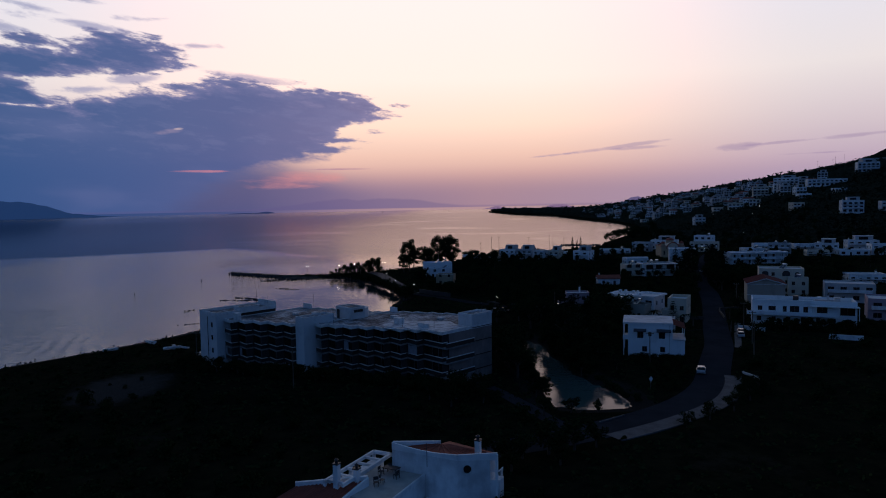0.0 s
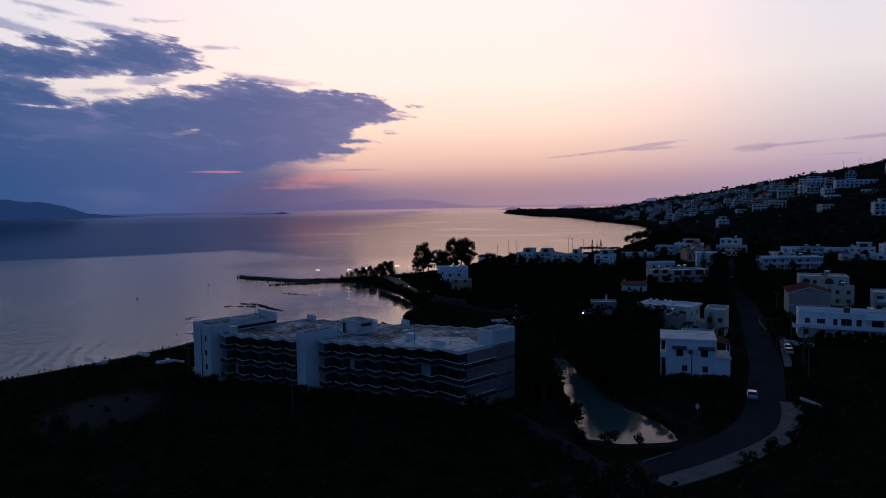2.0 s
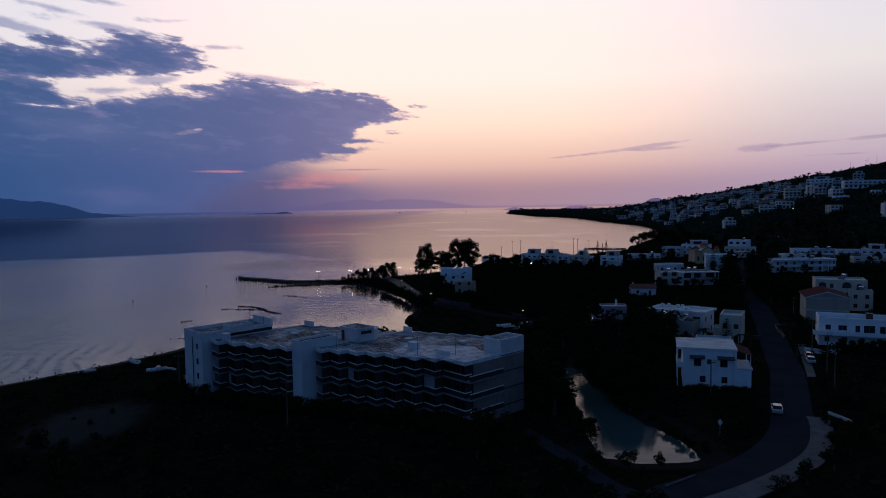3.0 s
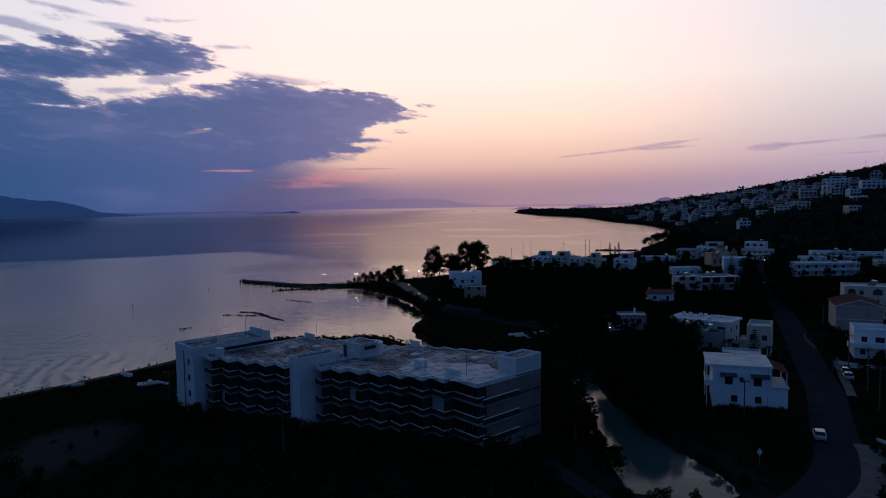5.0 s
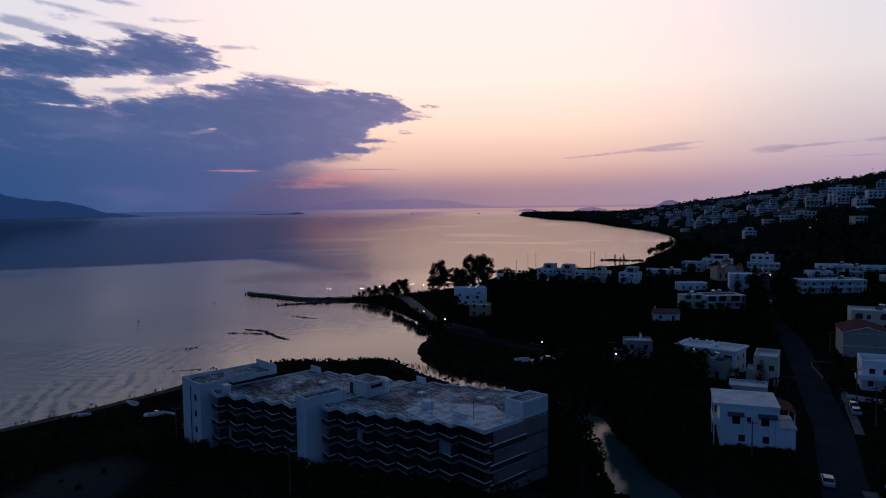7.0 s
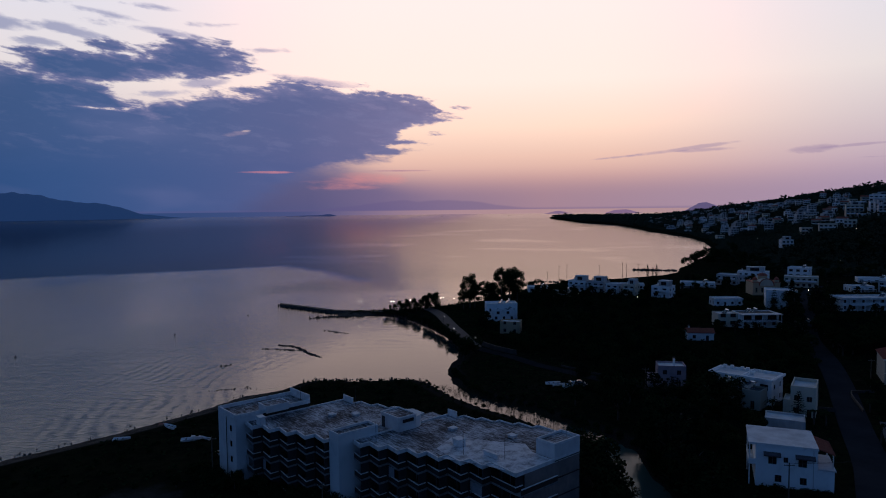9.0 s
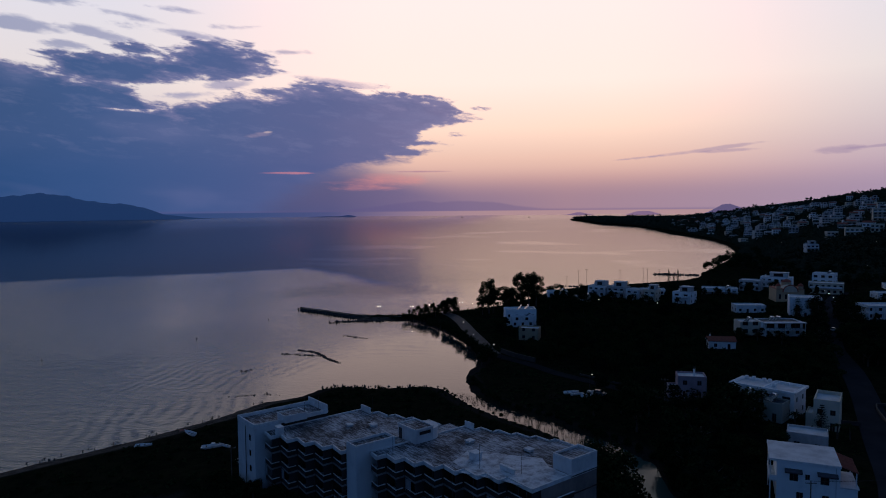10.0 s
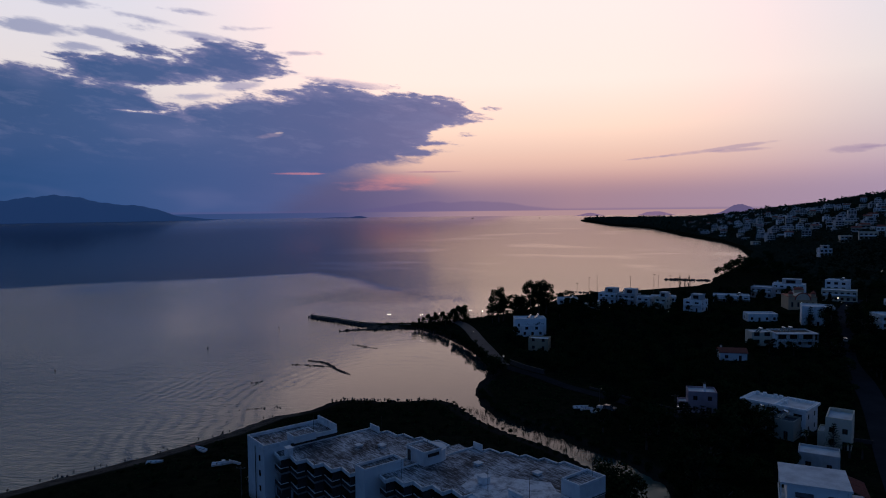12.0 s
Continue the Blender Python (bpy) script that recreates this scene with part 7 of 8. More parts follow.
def trees():
    rnd = random.Random(9)
    # the tall gums by the quay
    for x, y, h, v in ((-18.5, 371, 17, 0), (-16.5, 374, 16, 1), (-21.5, 367, 11, 2), (-10, 374.5, 15.5, 2), (-2.5, 395, 17.6, 0), (1.8, 396, 18.4, 1), (5.6, 398, 17.2, 2), (-8.5, 377, 13.0, 0), (-6.5, 377, 12.5, 1)):
        plant("gum", x, y, h / 17.5, rnd, variant=v)
    for x, y, h in ((-58, 362, 3.2), (-55.5, 360.5, 4.2), (-53, 360, 5.2), (-51, 357, 5.0), (-49.5, 361, 5.8), (-48, 358, 5.4), (-46, 362, 6.0), (-44.5, 360, 5.6), (-43, 366, 6.0), (-41.5, 369, 7.0), (-39, 372, 8.0), (-36.5, 376, 7.4), (-36.5, 369, 5.6), (-41.5, 378, 6.6)):
        plant("thicket", x, y, h / 9.4, rnd, variant=int(h * 10) % 2)
    plant("norfolk", 122.5, 352, 1.05, rnd)
    plant("norfolk", 68.5, 196.5, 0.62, rnd)
    for x, y in ((64, 200.5), (70.5, 193), (73, 192.5), (88, 203), (79, 181)):
        plant("palm", x, y, 0.95, rnd)
    for x, y, s in ((98, 508, 1.0), (101, 506, 0.85), (104, 508, 1.1), (108, 345, 0.8)):
        plant("cypress", x, y, s, rnd)
    # shore of the lagoon
    line = spline([(-14.5, 262), (-16, 275), (-20.5, 287), (-26, 304), (-34, 322), (-44, 338), (-52, 349), (-60, 355)], 1.7)
    for p in line:
        k = rnd.uniform(0.35, 0.8)
        plant("broad", p.x + rnd.uniform(-1.0, 1.2), p.y + rnd.uniform(-1, 1), k if p.y < 330 else k * 0.8, rnd, variant=rnd.randrange(3), z=0.3)
    for p in spline([(35, 124), (33.5, 134), (30, 143), (29.5, 152), (27.6, 163), (27.6, 175), (21, 189), (14, 195), (6, 205), (-6, 215), (-15, 229), (-18, 240)], 2.0):
        plant("bush", p.x + rnd.uniform(0.2, 2.4), p.y + rnd.uniform(-0.6, 0.9), rnd.uniform(0.45, 1.2), rnd, variant=rnd.randrange(3), z=0.35)
    for p in spline([(-24, 231), (-14, 214), (0, 199), (13, 181), (17, 166)], 2.6):
        plant("bush", p.x - rnd.uniform(0.3, 1.8), p.y - rnd.uniform(0.1, 1.2), rnd.uniform(0.3, 0.6), rnd, variant=rnd.randrange(3), z=0.3)
    # round the pond
    for x, y, s in ((30.6, 143.5, 0.7), (32.4, 148, 1.3), (31, 152, 1.4), (38, 142, 0.4), (30, 160, 1.35), (33, 168, 1.3), (29.5, 176, 1.2), (38, 160, 1.0), (36, 176, 1.3), (40, 186, 1.35), (33, 185, 1.4), (26, 194, 1.2), (45, 193, 1.2), (38, 197, 1.35), (30, 202, 1.3), (47, 202, 1.2), (24, 207, 1.1), (17, 205, 1.0)):
        plant("broad" if rnd.random() < 0.7 else "pine", x, y, s * rnd.uniform(0.9, 1.1), rnd, variant=rnd.randrange(3))
    for x, y, s in ((16.5, 141, 1.25), (15, 146, 1.4), (17, 150, 1.35), (15.2, 155, 1.4), (16.5, 160, 1.3), (14, 165, 1.25), (16.6, 169, 1.1), (14.5, 173, 0.9), (18.6, 145, 0.9), (18, 113, 0.6), (23, 115, 0.5), (18.6, 128, 0.5), (18.8, 134, 0.65), (4, 128, 0.8), (8, 121, 0.7), (2, 119, 0.7), (28, 116, 0.4)):
        plant("broad", x, y, s, rnd, variant=rnd.randrange(3))
    # hedge and garden trees before the long white house
    for k in range(26):
        u = k / 25
        plant("thicket" if k % 3 else "bush", 90.5 + 24.5 * u + rnd.uniform(-0.4, 0.4), 187.0 - 10.4 * u + rnd.uniform(-1.0, 0.6), rnd.uniform(0.30, 0.42) if k % 3 else rnd.uniform(1.2, 1.7), rnd, variant=rnd.randrange(2))
    for p in spline([(21.6, 128), (21.2, 134), (21.0, 141), (20.6, 149), (20.2, 157)], 1.8):
        plant("thicket", p.x - rnd.uniform(0.6, 1.6), p.y + rnd.uniform(-0.6, 0.6), rnd.uniform(0.22, 0.42), rnd, variant=rnd.randrange(2), z=0.3)
    # dense trees leaning over the east bank of the pond
    for p in spline([(30.8, 145), (30.2, 149), (29.8, 154), (29.2, 160), (28.4, 167), (28.6, 175)], 2.4):
        plant("thicket", p.x + rnd.uniform(0.2, 1.2), p.y + rnd.uniform(-0.8, 0.8), rnd.uniform(0.72, 0.98), rnd, variant=rnd.randrange(2), z=0.5)
    # dark trees before the houses of the north shore
    for x, y, h in ((15, 388, 8), (20, 394, 9), (25, 386, 8.5), (30, 396, 9.5), (35, 388, 8), (41, 392, 7), (24, 404, 8.5), (17, 402, 9), (38, 405, 7), (12, 380, 7), (29, 376, 7), (46, 416, 5), (57, 410, 5), (74, 408, 5.5), (78, 416, 6.5), (92, 404, 5),
                    (97, 428, 6), (100, 452, 7), (110, 430, 5.5), (118, 440, 4), (127, 438, 5), (134, 452, 6), (146, 446, 5), (152, 462, 6.5), (164, 434, 5.5), (181, 452, 6.5), (190, 414, 4.5), (204, 410, 5.5), (219, 388, 4.5), (232, 402, 6), (250, 386, 4.5), (257, 440, 6), (268, 384, 5),
                    (94, 304, 4), (106, 304, 3.2), (83, 306, 5.5), (120, 304, 5), (153, 346, 4), (181, 344, 4.5), (-12, 330, 4.5), (7, 330, 6.5), (12, 338, 8), (124, 356, 6), (140, 354, 6.5), (146, 362, 7)):
        plant("thicket", x, y, h / 9.4, rnd, variant=rnd.randrange(2))
    # scrub hiding the hotel's ground floor
    for k in range(64):
        p = -3 + 66 * k / 63 + rnd.uniform(-0.5, 0.5)
        f = 0.8 if p < 6.7 else 2.3 + 1.55 * (p - 6.7) / 3.82 if p < 29 else 11.9 + 1.5 * (p - 29.3) / 3.5
        q = HOTEL_AT @ Vector((p, f - rnd.uniform(2.6, 5.0), 0))
        if rnd.random() < 0.35:
            plant("broad", q.x, q.y, rnd.uniform(0.45, 0.62), rnd, variant=rnd.randrange(3))
        else:
            plant("bush", q.x, q.y, rnd.uniform(1.1, 1.8), rnd, variant=rnd.randrange(3))
    for x, y, s in ((3, 124, 0.9), (-2, 124, 0.6), (8, 127, 0.75), (-62, 149, 0.4)):
        plant("broad", x, y, s, rnd, variant=rnd.randrange(3))
    two = ("broad", "broad", "pine")
    # trees on the near side of the road before the bend
    for x, y, h in ((4, 90, 5.5), (8, 92, 6), (12, 93.5, 5.5), (16, 95, 6), (20, 96.5, 5.5), (23.5, 97.5, 4.2), (10, 89, 5), (17, 91, 5), (45, 109, 3.6), (51, 113.5, 4.2), (56.5, 119.5, 4.0), (61, 126, 3.4), (40, 105.5, 3.0)):
        plant("broad", x, y, h / 6.6, rnd, variant=rnd.randrange(3))
    plant("broad", 9.4, 67.4, 1.15, rnd, variant=1)
    plant("broad", 11.6, 65.6, 1.0, rnd, variant=2)
    # dark trees standing between the houses of the far rows
    for x, y, h in ((39, 428, 5.5), (50, 427, 6), (59.5, 420, 5.5), (67, 414, 6), (75, 431, 7), (81, 404, 6), (94, 420, 7), (104, 440, 6), (112, 443, 5.5), (131, 446, 6.5), (148, 455, 7), (160, 436, 6.5), (186, 440, 6), (203, 412, 5.5), (216, 405, 5.5), (229, 400, 6), (240, 396, 5),
                    (254, 388, 6), (97, 300, 5.5), (90, 306, 6), (117, 308, 6.5), (85, 309, 5), (6, 325, 5.5), (-9, 328, 6), (9, 334, 6.5), (160, 338, 5.5), (172, 335, 5), (122, 222, 5), (95, 181, 4), (116, 180, 4.5), (109, 181, 3.2)):
        plant("pine" if int(x) % 3 == 0 else "broad", x, y, h / (8.6 if int(x) % 3 == 0 else 6.6), rnd, variant=rnd.randrange(3))
    # tall grass and shrubs under the white house's front wall
    for k in range(16):
        x = 45.0 + 0.72 * k
        plant("bush", x + rnd.uniform(-0.3, 0.3), 155.6 - 0.21 * k + rnd.uniform(-1.0, 0.2), rnd.uniform(0.55, 0.95), rnd, variant=rnd.randrange(3))
    # tall trees closing over the far road and round the flat-roofed house
    for k, p in enumerate(LANES[0][60:98:2]):
        for sg in (-1, 1):
            plant("broad" if (k + sg) % 3 else "pine", p.x + sg * rnd.uniform(4.6, 7.0), p.y + rnd.uniform(-2, 2), rnd.uniform(1.0, 1.5), rnd, variant=rnd.randrange(3))
    for x, y, s in ((47, 203, 1.5), (52, 208, 1.55), (55, 205.5, 1.3), (50, 198, 1.35), (44, 206, 1.0), (41, 211, 0.6), (51, 213, 1.3), (54, 198, 0.9), (35, 214, 0.5), (29, 224, 0.7), (56, 233, 1.2), (62, 236, 1.15), (68, 232, 1.1), (74, 228, 1.1), (80, 222, 0.9)):
        plant("broad", x, y, s * rnd.uniform(0.92, 1.08), rnd, variant=rnd.randrange(3))
    grove(39, 60, (104, 160, 255, 340), two, 7.0, 11.0, 4.0)
    grove(40, 60, (150, 260, 270, 395), two, 5.0, 9.0, 5.0)
    grove(41, 70, (170, 330, 480, 600), two, 5.0, 10.0, 5.5)
    grove(21, 150, (-12, 62, 262, 332), two, 4.5, 7.5, 4.0)
    grove(22, 60, (20, 66, 205, 264), two, 3.5, 7.5, 3.6)
    grove(37, 50, (62, 128, 300, 400), two, 4.0, 8.0, 4.6)
    grove(38, 60, (-6, 70, 340, 440), two, 3.5, 7.0, 4.4)
    grove(23, 45, (86, 140, 258, 345), two, 6.0, 13.0, 5.0)
    grove(24, 80, (60, 175, 330, 470), two, 4.0, 8.0, 5.0)
    grove(25, 60, (-8, 70, 335, 470), two, 3.5, 7.0, 5.0)
    grove(26, 70, (130, 300, 240, 420), two, 4.0, 8.5, 6.0)
    grove(27, 40, (44, 90, 228, 300), two, 4.0, 8.0, 5.0)
    grove(28, 30, (140, 320, 470, 560), two, 5.0, 9.0, 7.0)
    grove(29, 26, (134, 215, 575, 720), two, 8.0, 13.0, 6.0, any_height=True)
    grove(30, 110, (62, 135, 95, 182), ("broad",), 1.2, 3.2, 3.4)
    grove(31, 150, (-92, 16, 62, 128), ("broad",), 1.0, 3.0, 4.0)
    grove(32, 90, (-66, 14, 178, 230), ("bush",), 0.7, 1.5, 2.6, shore=2.0)
    grove(42, 40, (-62, -22, 226, 236), ("bush",), 0.3, 0.7, 1.4, shore=0.4)
    grove(33, 60, (-108, -55, 120, 200), ("bush",), 0.6, 1.4, 4.0, shore=7.0)
    grove(34, 46, (44, 62, 122, 152), ("bush",), 0.8, 2.2, 2.2)
    grove(35, 40, (74, 100, 196, 260), two, 3.0, 6.0, 4.0)
    grove(36, 26, (40, 62, 166, 206), two, 3.0, 7.5, 3.6)


trees()
make_rest()


def far_woods():
    """Trees of the far hillside and headland, too many and too small to count."""
    rnd = random.Random(5)
    pts = []
    for _ in range(26000):
        y = 500 * (3150 / 500) ** rnd.random()
        foot = float(np.interp(y, [500, 680, 820, 1150, 1640, 2200, 3200], [200, 190, 235, 300, 312, 240, 215]))
        x = foot + rnd.uniform(0, 1) ** 1.3 * min(620, 0.68 * y - foot + 60)
        pts.append((x, y))
    xs, ys = np.array(pts).T
    keep = inland(xs, ys) > 4
    zs = ground_height(xs, ys)
    bm_v, bm_f = [], []
    for x, y, z, k in zip(xs, ys, zs, keep):
        if not k:
            continue
        if any((x - p[0]) ** 2 + (y - p[1]) ** 2 < (0.8 * p[3]) ** 2 for p in PLOTS if abs(p[0] - x) < 24 and abs(p[1] - y) < 24):
            continue
        h = rnd.uniform(1.6, 3.8) if y < 1500 else rnd.uniform(3.5, 9.0)
        if rnd.random() < 0.05:
            h *= 1.6
        for _ in range(9):
            c = Vector((x + rnd.gauss(0, 0.33) * h, y + rnd.gauss(0, 0.33) * h, z + h * rnd.uniform(0.15, 0.95)))
            a = Vector((rnd.gauss(0, 1), rnd.gauss(0, 1), rnd.gauss(0, 0.7))).normalized() * h * 0.3
            b = a.orthogonal().normalized() * h * 0.22
            i = len(bm_v)
            bm_v += [tuple(c - a), tuple(c - b), tuple(c + a), tuple(c + b)]
            bm_f.append((i, i + 1, i + 2, i + 3))
    me = bpy.data.meshes.new("woods")
    me.from_pydata(bm_v, [], bm_f)
    me.materials.append(HAZED_SCRUB)
    tagged(new("woods", me), "dark pines and scrub scattered over the far hillside", "woods", kind="stuff")


far_woods()


def undergrowth():
    """Low dry scrub and weeds over all the open land near the shore."""
    rnd = random.Random(41)
    n = 26000
    xs = np.array([rnd.uniform(-115, 300) for _ in range(n)])
    ys = np.array([rnd.uniform(45, 480) for _ in range(n)])
    off = inland(xs, ys)
    ok = (off > np.where((xs < -40) & (ys < 225), 9.0, 3.0)) & (xs < 40 + 0.62 * ys)
    d2 = np.min((xs[:, None] - LANE_PTS[None, :, 0]) ** 2 + (ys[:, None] - LANE_PTS[None, :, 1]) ** 2 - (LANE_PTS[None, :, 2] + 0.4) ** 2, axis=1)
    ok &= d2 > 0
    bare = ((xs + 66) / 10) ** 2 + ((ys - 136) / 14) ** 2
    ok &= (bare > 1.0)
    zs = ground_height(xs, ys)
    v, f = [], []
    for x, y, z, k in zip(xs, ys, zs, ok):
        if not k:
            continue
        h = rnd.uniform(0.25, 0.8)
        for _ in range(5):
            c = Vector((x + rnd.gauss(0, 0.5), y + rnd.gauss(0, 0.5), z + h * rnd.uniform(0.1, 0.8)))
            a = Vector((rnd.gauss(0, 1), rnd.gauss(0, 1), rnd.gauss(0, 0.6))).normalized() * h * 0.75
            b = a.orthogonal().normalized() * h * 0.35
            i = len(v)
            v += [tuple(c - a), tuple(c - b), tuple(c + a), tuple(c + b)]
            f.append((i, i + 1, i + 2, i + 3))
    me = bpy.data.meshes.new("undergrowth")
    me.from_pydata(v, [], f)
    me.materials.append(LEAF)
    tagged(new("undergrowth", me), "low dark weeds and dry scrub over open land", "undergrowth", kind="stuff")


undergrowth()


def reeds():
    rnd = random.Random(15)
    bm_v, bm_f = [], []
    spots = []
    for a, b, n in (((20, 188), (2, 207), 220), ((2, 207), (-14, 224), 200), ((28, 178), (31, 142), 160), ((14, 186), (-20, 226), 140)):
        for _ in range(n):
            t = rnd.random()
            spots.append((a[0] + (b[0] - a[0]) * t + rnd.gauss(0, 0.9), a[1] + (b[1] - a[1]) * t + rnd.gauss(0, 0.9)))
    for x, y in spots:
        for _ in range(5):
            p = Vector((x + rnd.gauss(0, 0.25), y + rnd.gauss(0, 0.25), 0.0))
            h = rnd.uniform(0.6, 1.5)
            lean = Vector((rnd.gauss(0, 0.22), rnd.gauss(0, 0.22), 1)) * h
            i = len(bm_v)
            w = rnd.uniform(0, 3.1)
            s = Vector((math.cos(w), math.sin(w), 0)) * 0.035
            bm_v += [tuple(p - s), tuple(p + s), tuple(p + lean)]
            bm_f.append((i, i + 1, i + 2))
    me = bpy.data.meshes.new("reeds")
    me.from_pydata(bm_v, [], bm_f)
    me.materials.append(REED)
    tagged(new("reeds", me), "dark reeds standing along the channel banks", "reeds", kind="stuff")


reeds()

# ---- small things ----


def lamp_post(x, y, h, double=False, turn=0.0, lit=True):
    t = thing("street_lamp", "tall twin-headed lit lamp post" if double else "lit street lamp on a slim post", "street lamp", "twin lamps on the quay" if double else "street lamps", Matrix.Translation((x, y, max(gz(x, y), 0.3))) @ Matrix.Rotation(turn, 4, "Z"))
    bm = bmesh.new()
    lathe(bm, [(0.12, -0.6), (0.12, 0.4), (0.07, 0.5), (0.05, h)], 8)
    part("post", bm, DARKMETAL, t)
    for s in ((-1, 1) if double else (1,)):
        bm = bmesh.new()
        tube(bm, (0, 0, h - 0.05), (s * 0.55, 0, h + 0.12), 0.035, 0.03, 6)
        a = part("arm", bm, DARKMETAL, t)
        bm = bmesh.new()
        lathe(bm, [(0.07, 0.1), (0.2, 0.0), (0.22, -0.08), (0.05, -0.1)], 8, Matrix.Translation((s * 0.6, 0, h + 0.16)))
        hd = part("head", bm, DARKMETAL, t)
        bm = bmesh.new()
        bmesh.ops.create_icosphere(bm, subdivisions=1, radius=0.17, matrix=Matrix.Translation((s * 0.6, 0, h + 0.0)))
        part("bulb", bm, LAMPLIGHT, hd, "glowing lamp")


for x, y in ((-73.5, 362.5), (-57, 363), (-48, 368), (-33.5, 378.5)):
    lamp_post(x, y, 4.6, True, 0.3)
for x, y, h in ((-12.3, 274.8, 4.2), (-21.6, 297.2, 4.2), (-27.6, 321.0, 4.4), (18.6, 233.0, 4.0), (37.0, 215.6, 4.2), (137.5, 404.5, 5.0), (134, 392, 3.0), (158.5, 412, 6.0), (157, 404, 5.0), (156, 396, 4.2), (171, 404, 4.0), (66, 382, 4.5), (38, 395, 4.5), (-28, 380, 4.0)):
    lamp_post(x, y, h)
for x, y in ((300, 640), (262, 760), (330, 900), (345, 1020), (285, 620), (390, 980), (420, 1100), (250, 560)):
    lamp_post(x, y, 6.0)


def utility_pole(x, y, h, arms=1):
    t = thing("utility_pole", "weathered timber utility pole with crossarm", "pole", "utility poles", Matrix.Translation((x, y, gz(x, y))))
    bm = bmesh.new()
    tube(bm, (0, 0, -0.4), (0, 0, h), 0.14, 0.09, 7)
    part("pole", bm, TIMBER, t)
    for k in range(arms):
        bm = bmesh.new()
        box(bm, -0.9, -0.06, h - 0.5 - 0.6 * k, 0.9, 0.06, h - 0.38 - 0.6 * k)
        a = part("crossarm", bm, TIMBER, t)
        bm = bmesh.new()
        for x2 in (-0.8, 0, 0.8):
            tube(bm, (x2, 0, h - 0.38 - 0.6 * k), (x2, 0, h - 0.18 - 0.6 * k), 0.05, 0.03, 6)
        part("insulator", bm, GREYW, a)


for x, y, h in ((-56.5, 152.6, 8.5), (-30, 134, 8.0), (72.5, 153, 8.5), (78.5, 167, 8.5), (83, 182, 8.5), (47.5, 150, 7), (36.4, 214, 8), (100, 226, 8), (34, 470, 13), (40, 480, 13), (76, 480, 14), (79, 482, 13), (62, 485, 12), (26, 462, 10), (90, 500, 11)):
    utility_pole(x, y, h)
for x, y, h in ((420, 830, 14), (470, 900, 14), (560, 1010, 16), (600, 1040, 16), (650, 1120, 18), (520, 960, 14), (700, 1180, 20), (340, 850, 10)):
    utility_pole(x, y, h, 2)


def wires():
    """Slack wires from pole to pole along the road."""
    bm = bmesh.new()
    spans = (((72.5, 153, 8.4), (78.5, 167, 8.4)), ((78.5, 167, 8.4), (83, 182, 8.4)), ((83, 182, 8.4), (100, 226, 8.0)), ((47.5, 150, 6.9), (72.5, 153, 8.4)))
    for a, b in spans:
        a, b = Vector(a), Vector(b)
        a.z += gz(a.x, a.y)
        b.z += gz(b.x, b.y)
        for off in (-0.8, 0.0, 0.8):
            last = None
            for i in range(9):
                t = i / 8
                p = a.lerp(b, t) + Vector((off, 0, -1.2 * 4 * t * (1 - t) * 0.5))
                if last:
                    tube(bm, last, p, 0.012, 0.012, 3, False)
                last = p
    tagged(part("power_cables", bm, TYRE), "slack dark power cables strung between the poles", "cables", kind="stuff")


wires()


def loft(bm, rows_):
    vs = [[bm.verts.new(p) for p in r] for r in rows_]
    for a, b in zip(vs, vs[1:]):
        for i in range(len(a) - 1):
            bm.faces.new((a[i], a[i + 1], b[i + 1], b[i]))
    return vs


BOATS = {}


def boat(x, y, turn, size, mat, label, tilt=6.0, cabin=False, z=None):
    m = Matrix.Translation((x, y, (gz(x, y) if z is None else z) + 0.1)) @ Euler((radians(tilt), 0, radians(turn))).to_matrix().to_4x4() @ Matrix.Diagonal((size, size, size, 1))
    key = (mat.name, cabin)
    if key in BOATS:
        ob = copy_thing(BOATS[key], Matrix.Identity(4))
        ob.matrix_basis = m
        return tagged(ob, label)
    t = thing("boat", label, "boat", "boats drawn up ashore", m)
    bm = bmesh.new()
    prof = []
    for i in range(11):
        u = i / 10
        half = 0.85 * math.sin(math.pi * min(1, 0.28 + 0.72 * (1 - u)) * 0.5) ** 0.8 * (1 - u ** 5) + 0.01
        keel = 0.0 + 0.35 * u ** 4
        top = 0.75 + 0.3 * u * u
        xx = -2.2 + 4.6 * u
        prof.append([(xx, -half, top), (xx, -half * 0.85, keel + 0.3), (xx, 0, keel), (xx, half * 0.85, keel + 0.3), (xx, half, top), (xx, half - 0.08, top), (xx, half * 0.7, keel + 0.42), (xx, -half * 0.7, keel + 0.42), (xx, -half + 0.08, top), (xx, -half, top)])
    vs = loft(bm, prof)
    bm.faces.new(vs[0][:5] )
    part("hull", bm, mat, t)
    for xx in (-1.2, 0.2):
        bm = bmesh.new()
        box(bm, xx, -0.66, 0.55, xx + 0.3, 0.66, 0.6)
        part("thwart", bm, TIMBER, t)
    if cabin:
        bm = bmesh.new()
        loft(bm, [[(0.0, -0.5, 0.6), (0.1, -0.45, 1.35), (0.1, 0.45, 1.35), (0.0, 0.5, 0.6)], [(1.2, -0.4, 0.8), (0.9, -0.36, 1.35), (0.9, 0.36, 1.35), (1.2, 0.4, 0.8)]])
        part("cabin", bm, HULL, t)
    BOATS[key] = t
    return t


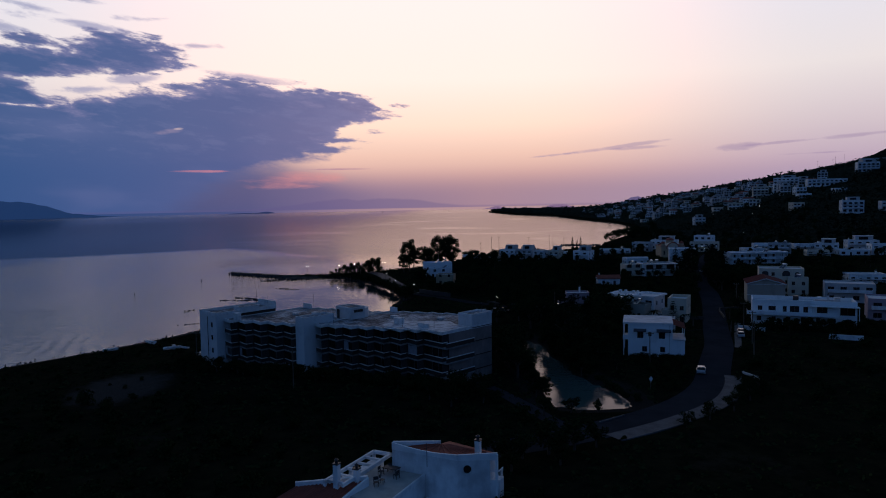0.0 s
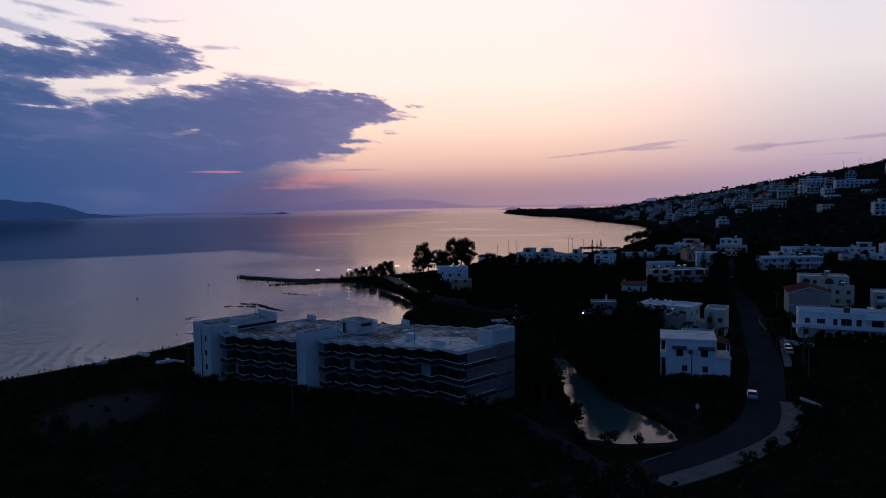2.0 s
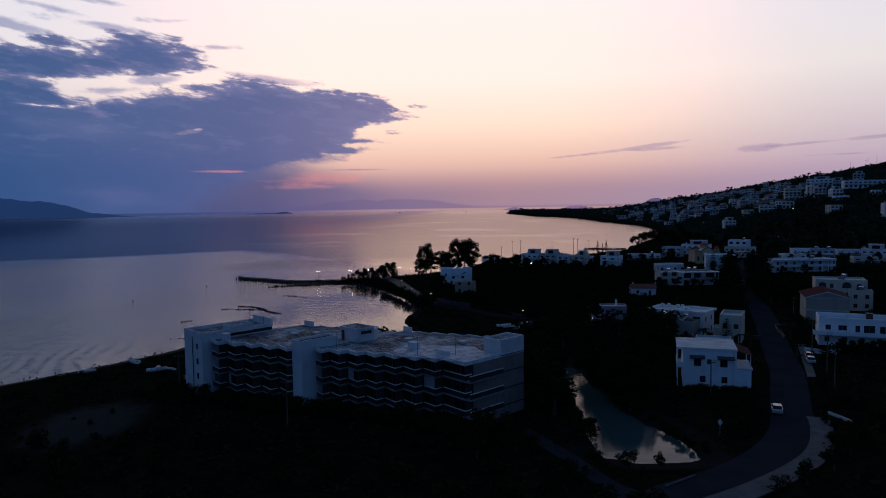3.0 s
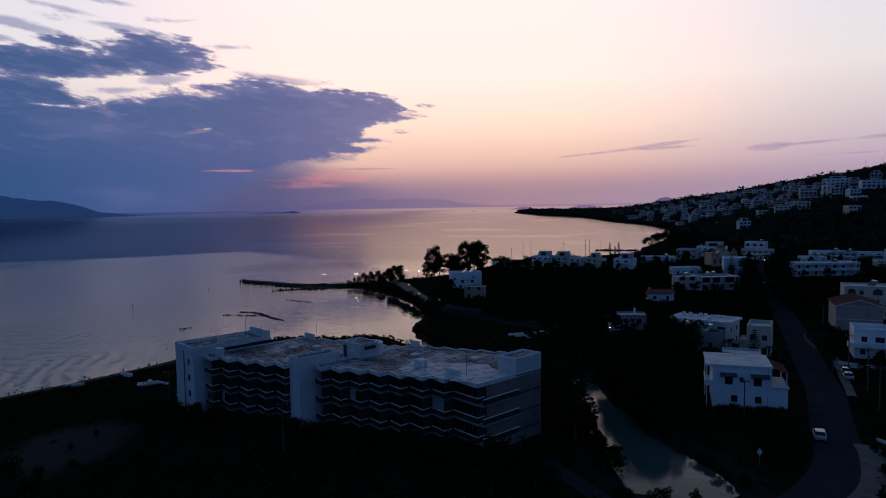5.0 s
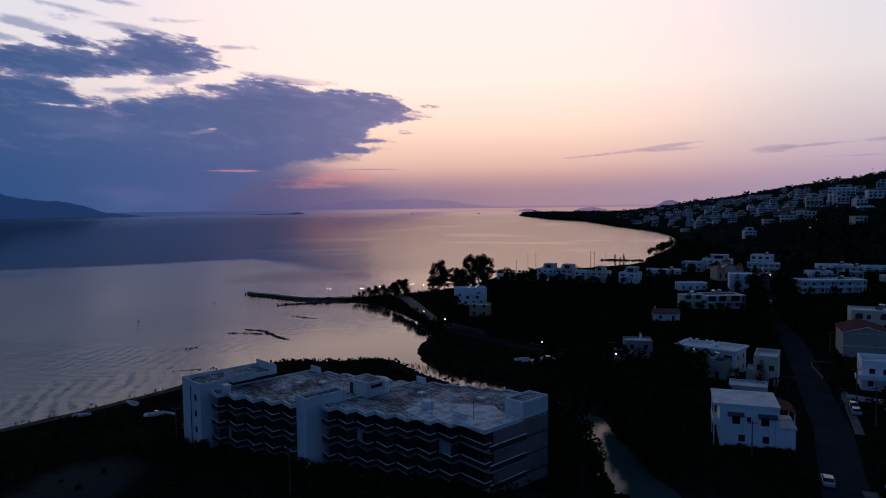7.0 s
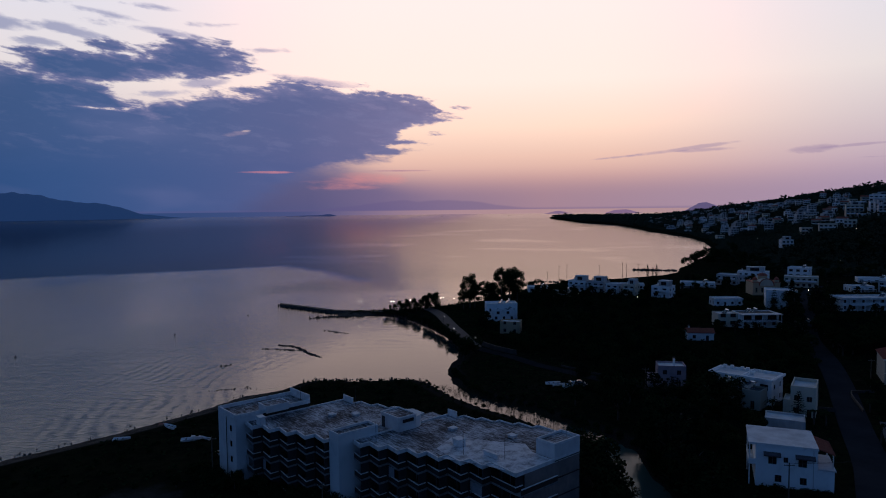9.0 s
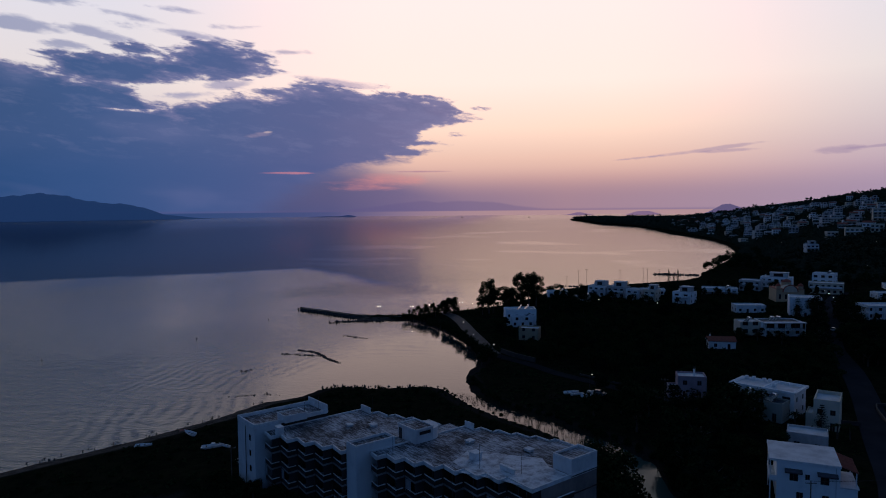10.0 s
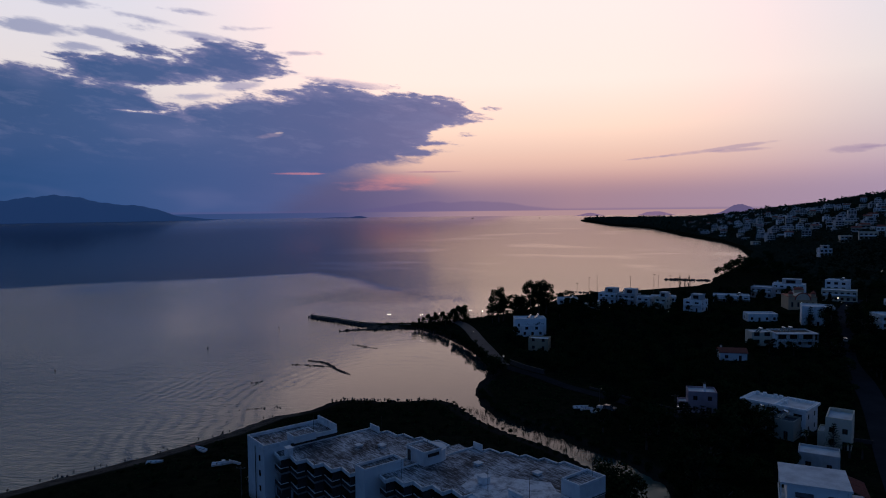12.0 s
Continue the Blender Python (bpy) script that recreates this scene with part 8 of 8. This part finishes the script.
boat(-86.5, 172.3, 18, 0.8, HULL, "white open rowing boat drawn up on the beach")
boat(-80.0, 181.3, 150, 0.85, HULL, "white open boat lying on the beach", -8)
boat(-70.6, 172.8, 20, 0.95, HULL, "white motor boat with small cabin on the beach", 4, True)
boat(-68.2, 174.2, 160, 0.7, HULL, "small white dinghy beside the motor boat", 14)
boat(-60.6, 166.5, 70, 0.75, HULL, "small white boat beside the hotel", 10)
boat(-83.5, 187.5, 30, 1.0, HULLRED, "dull red upturned boat on the beach", 170)
boat(12.6, 224.9, 15, 0.95, HULL, "white boat laid up beside the lane")
boat(17.2, 222.6, 55, 1.2, HULL, "large white boat laid up beside the lane", 3, True)
boat(14.2, 223.6, 20, 0.8, HULL, "small white boat laid up beside the lane", -6)

CARS = {}


def car(x, y, turn, mat, label, van=False, z=None):
    m = Matrix.Translation((x, y, (gz(x, y) + 0.1 if z is None else z))) @ Matrix.Rotation(radians(turn), 4, "Z")
    key = (mat.name, van)
    if key in CARS:
        return tagged(copy_thing(CARS[key], m), label)
    t = thing("car", label, "van" if van else "car", "parked cars", m)
    roof = 2.0 if van else 1.45
    bm = bmesh.new()
    side = [(-2.1, 0.35), (-2.15, 0.75), (-1.95, 0.95), (-1.2, 1.0), (1.0 if not van else 1.3, 0.98), (1.95, 0.85), (2.1, 0.6), (2.08, 0.35)]
    loft(bm, [[(a, s * 0.84, b) for a, b in side] for s in (-1, -0.98, 0.98, 1)])
    for s in (-1, 1):
        bm.faces.new([bm.verts.new((a, s * 0.84, b)) for a, b in (side if s < 0 else side[::-1])])
    bm.faces.new([bm.verts.new(p) for p in ((-2.1, -0.84, 0.35), (-2.1, 0.84, 0.35), (2.08, 0.84, 0.35), (2.08, -0.84, 0.35))])
    body = part("body", bm, mat, t)
    bm = bmesh.new()
    lo, hi = ((-1.95, 1.35), (-1.85, 0.75)) if van else ((-1.7, 1.05), (-1.15, 0.35))
    v0 = [bm.verts.new(p) for p in ((lo[0], -0.8, 0.97), (lo[1], -0.8, 0.97), (lo[1], 0.8, 0.97), (lo[0], 0.8, 0.97))]
    v1 = [bm.verts.new(p) for p in ((hi[0], -0.66, roof - 0.05), (hi[1], -0.66, roof - 0.05), (hi[1], 0.66, roof - 0.05), (hi[0], 0.66, roof - 0.05))]
    for i in range(4):
        bm.faces.new((v0[i], v0[(i + 1) % 4], v1[(i + 1) % 4], v1[i]))
    part("glazing", bm, GLASS, t, "dark car windows")
    bm = bmesh.new()
    box(bm, hi[0] - 0.04, -0.68, roof - 0.06, hi[1] + 0.04, 0.68, roof)
    part("roof", bm, mat, t)
    bm = bmesh.new()
    tube(bm, (0, -0.1, 0), (0, 0.1, 0), 0.33, 0.33, 14)
    wheel = finish("wheel", bm, TYRE)
    bm = bmesh.new()
    tube(bm, (0, -0.11, 0), (0, 0.11, 0), 0.19, 0.19, 10)
    rim = finish("rim", bm, STEEL)
    for a in (-1.3, 1.3):
        for b in (-0.76, 0.76):
            w = part("wheel", wheel, None, t)
            w.location = (a, b, 0.33)
            part("rim", rim, None, w)
    for b in (-0.6, 0.6):
        bm = bmesh.new()
        box(bm, 2.06, b - 0.18, 0.6, 2.12, b + 0.18, 0.75)
        part("headlight", bm, CARWHITE, t)
    CARS[key] = t
    return t


car(55.2, 139.6, 68, CARWHITE, "small pale car parked at the roadside by the bend")
car(79.6, 176.0, 70, CARWHITE, "white car parked below the long white house")
car(81.4, 180.2, 66, CARDARK, "dark grey car parked below the long white house")
car(20.5, 224.5, -30, CARDARK, "dark grey car parked in the lane")
car(-17.2, 284.0, 110, CARDARK, "dark grey car parked on the quay road")
car(147.0, 402.0, 10, CARWHITE, "white car parked near the church")
car(163.0, 406.0, 30, CARWHITE, "white car parked near the church")
car(126.0, 325.0, 64, CARWHITE, "white car parked up the road")


def road_sign():
    t = thing("road_sign", "diamond-shaped road sign on a thin post", "road sign", at=Matrix.Translation((41.4, 129.3, gz(41.4, 129.3))) @ Matrix.Rotation(radians(-10), 4, "Z"))
    bm = bmesh.new()
    tube(bm, (0, 0, -0.3), (0, 0, 2.2), 0.04, 0.04, 6)
    part("post", bm, STEEL, t)
    bm = bmesh.new()
    box(bm, -0.36, -0.02, -0.36, 0.36, 0.02, 0.36, Matrix.Translation((0, -0.06, 1.9)) @ Matrix.Diagonal((0.75, 1, 1.2, 1)) @ Matrix.Rotation(radians(45), 4, "Y"))
    part("plate", bm, COPING, t, "pale diamond plate")


road_sign()


for x, y in ((-128, 353), (-140, 302), (-178, 258)):
    bm = bmesh.new()
    bmesh.ops.create_uvsphere(bm, u_segments=10, v_segments=6, radius=0.32, matrix=Matrix.Translation((x, y, 0.1)))
    tube(bm, (x, y, 0.4), (x, y, 1.0), 0.05, 0.04, 6)
    tagged(part("buoy", bm, ROCK), "small dark mooring buoy floating on the water", "buoy", "buoys")
for x, y, l in ((-366, 3990, 14), (25, 3810, 14)):
    t = thing("fishing_boat", "tiny dark fishing boat far out on the bay", "boat", at=Matrix.Translation((x, y, 0.1)))
    bm = bmesh.new()
    loft(bm, [[(-l / 2, -1, 1.4), (-l / 2, 0, 0), (-l / 2, 1, 1.4)], [(0, -1.5, 1.3), (0, 0, -0.2), (0, 1.5, 1.3)], [(l / 2, -0.1, 2.0), (l / 2, 0, 1), (l / 2, 0.1, 2.0)]])
    part("hull", bm, TIMBER, t)
    bm = bmesh.new()
    box(bm, -l / 4, -0.9, 0.9, 0, 0.9, 3.0)
    part("wheelhouse", bm, TIMBER, t)
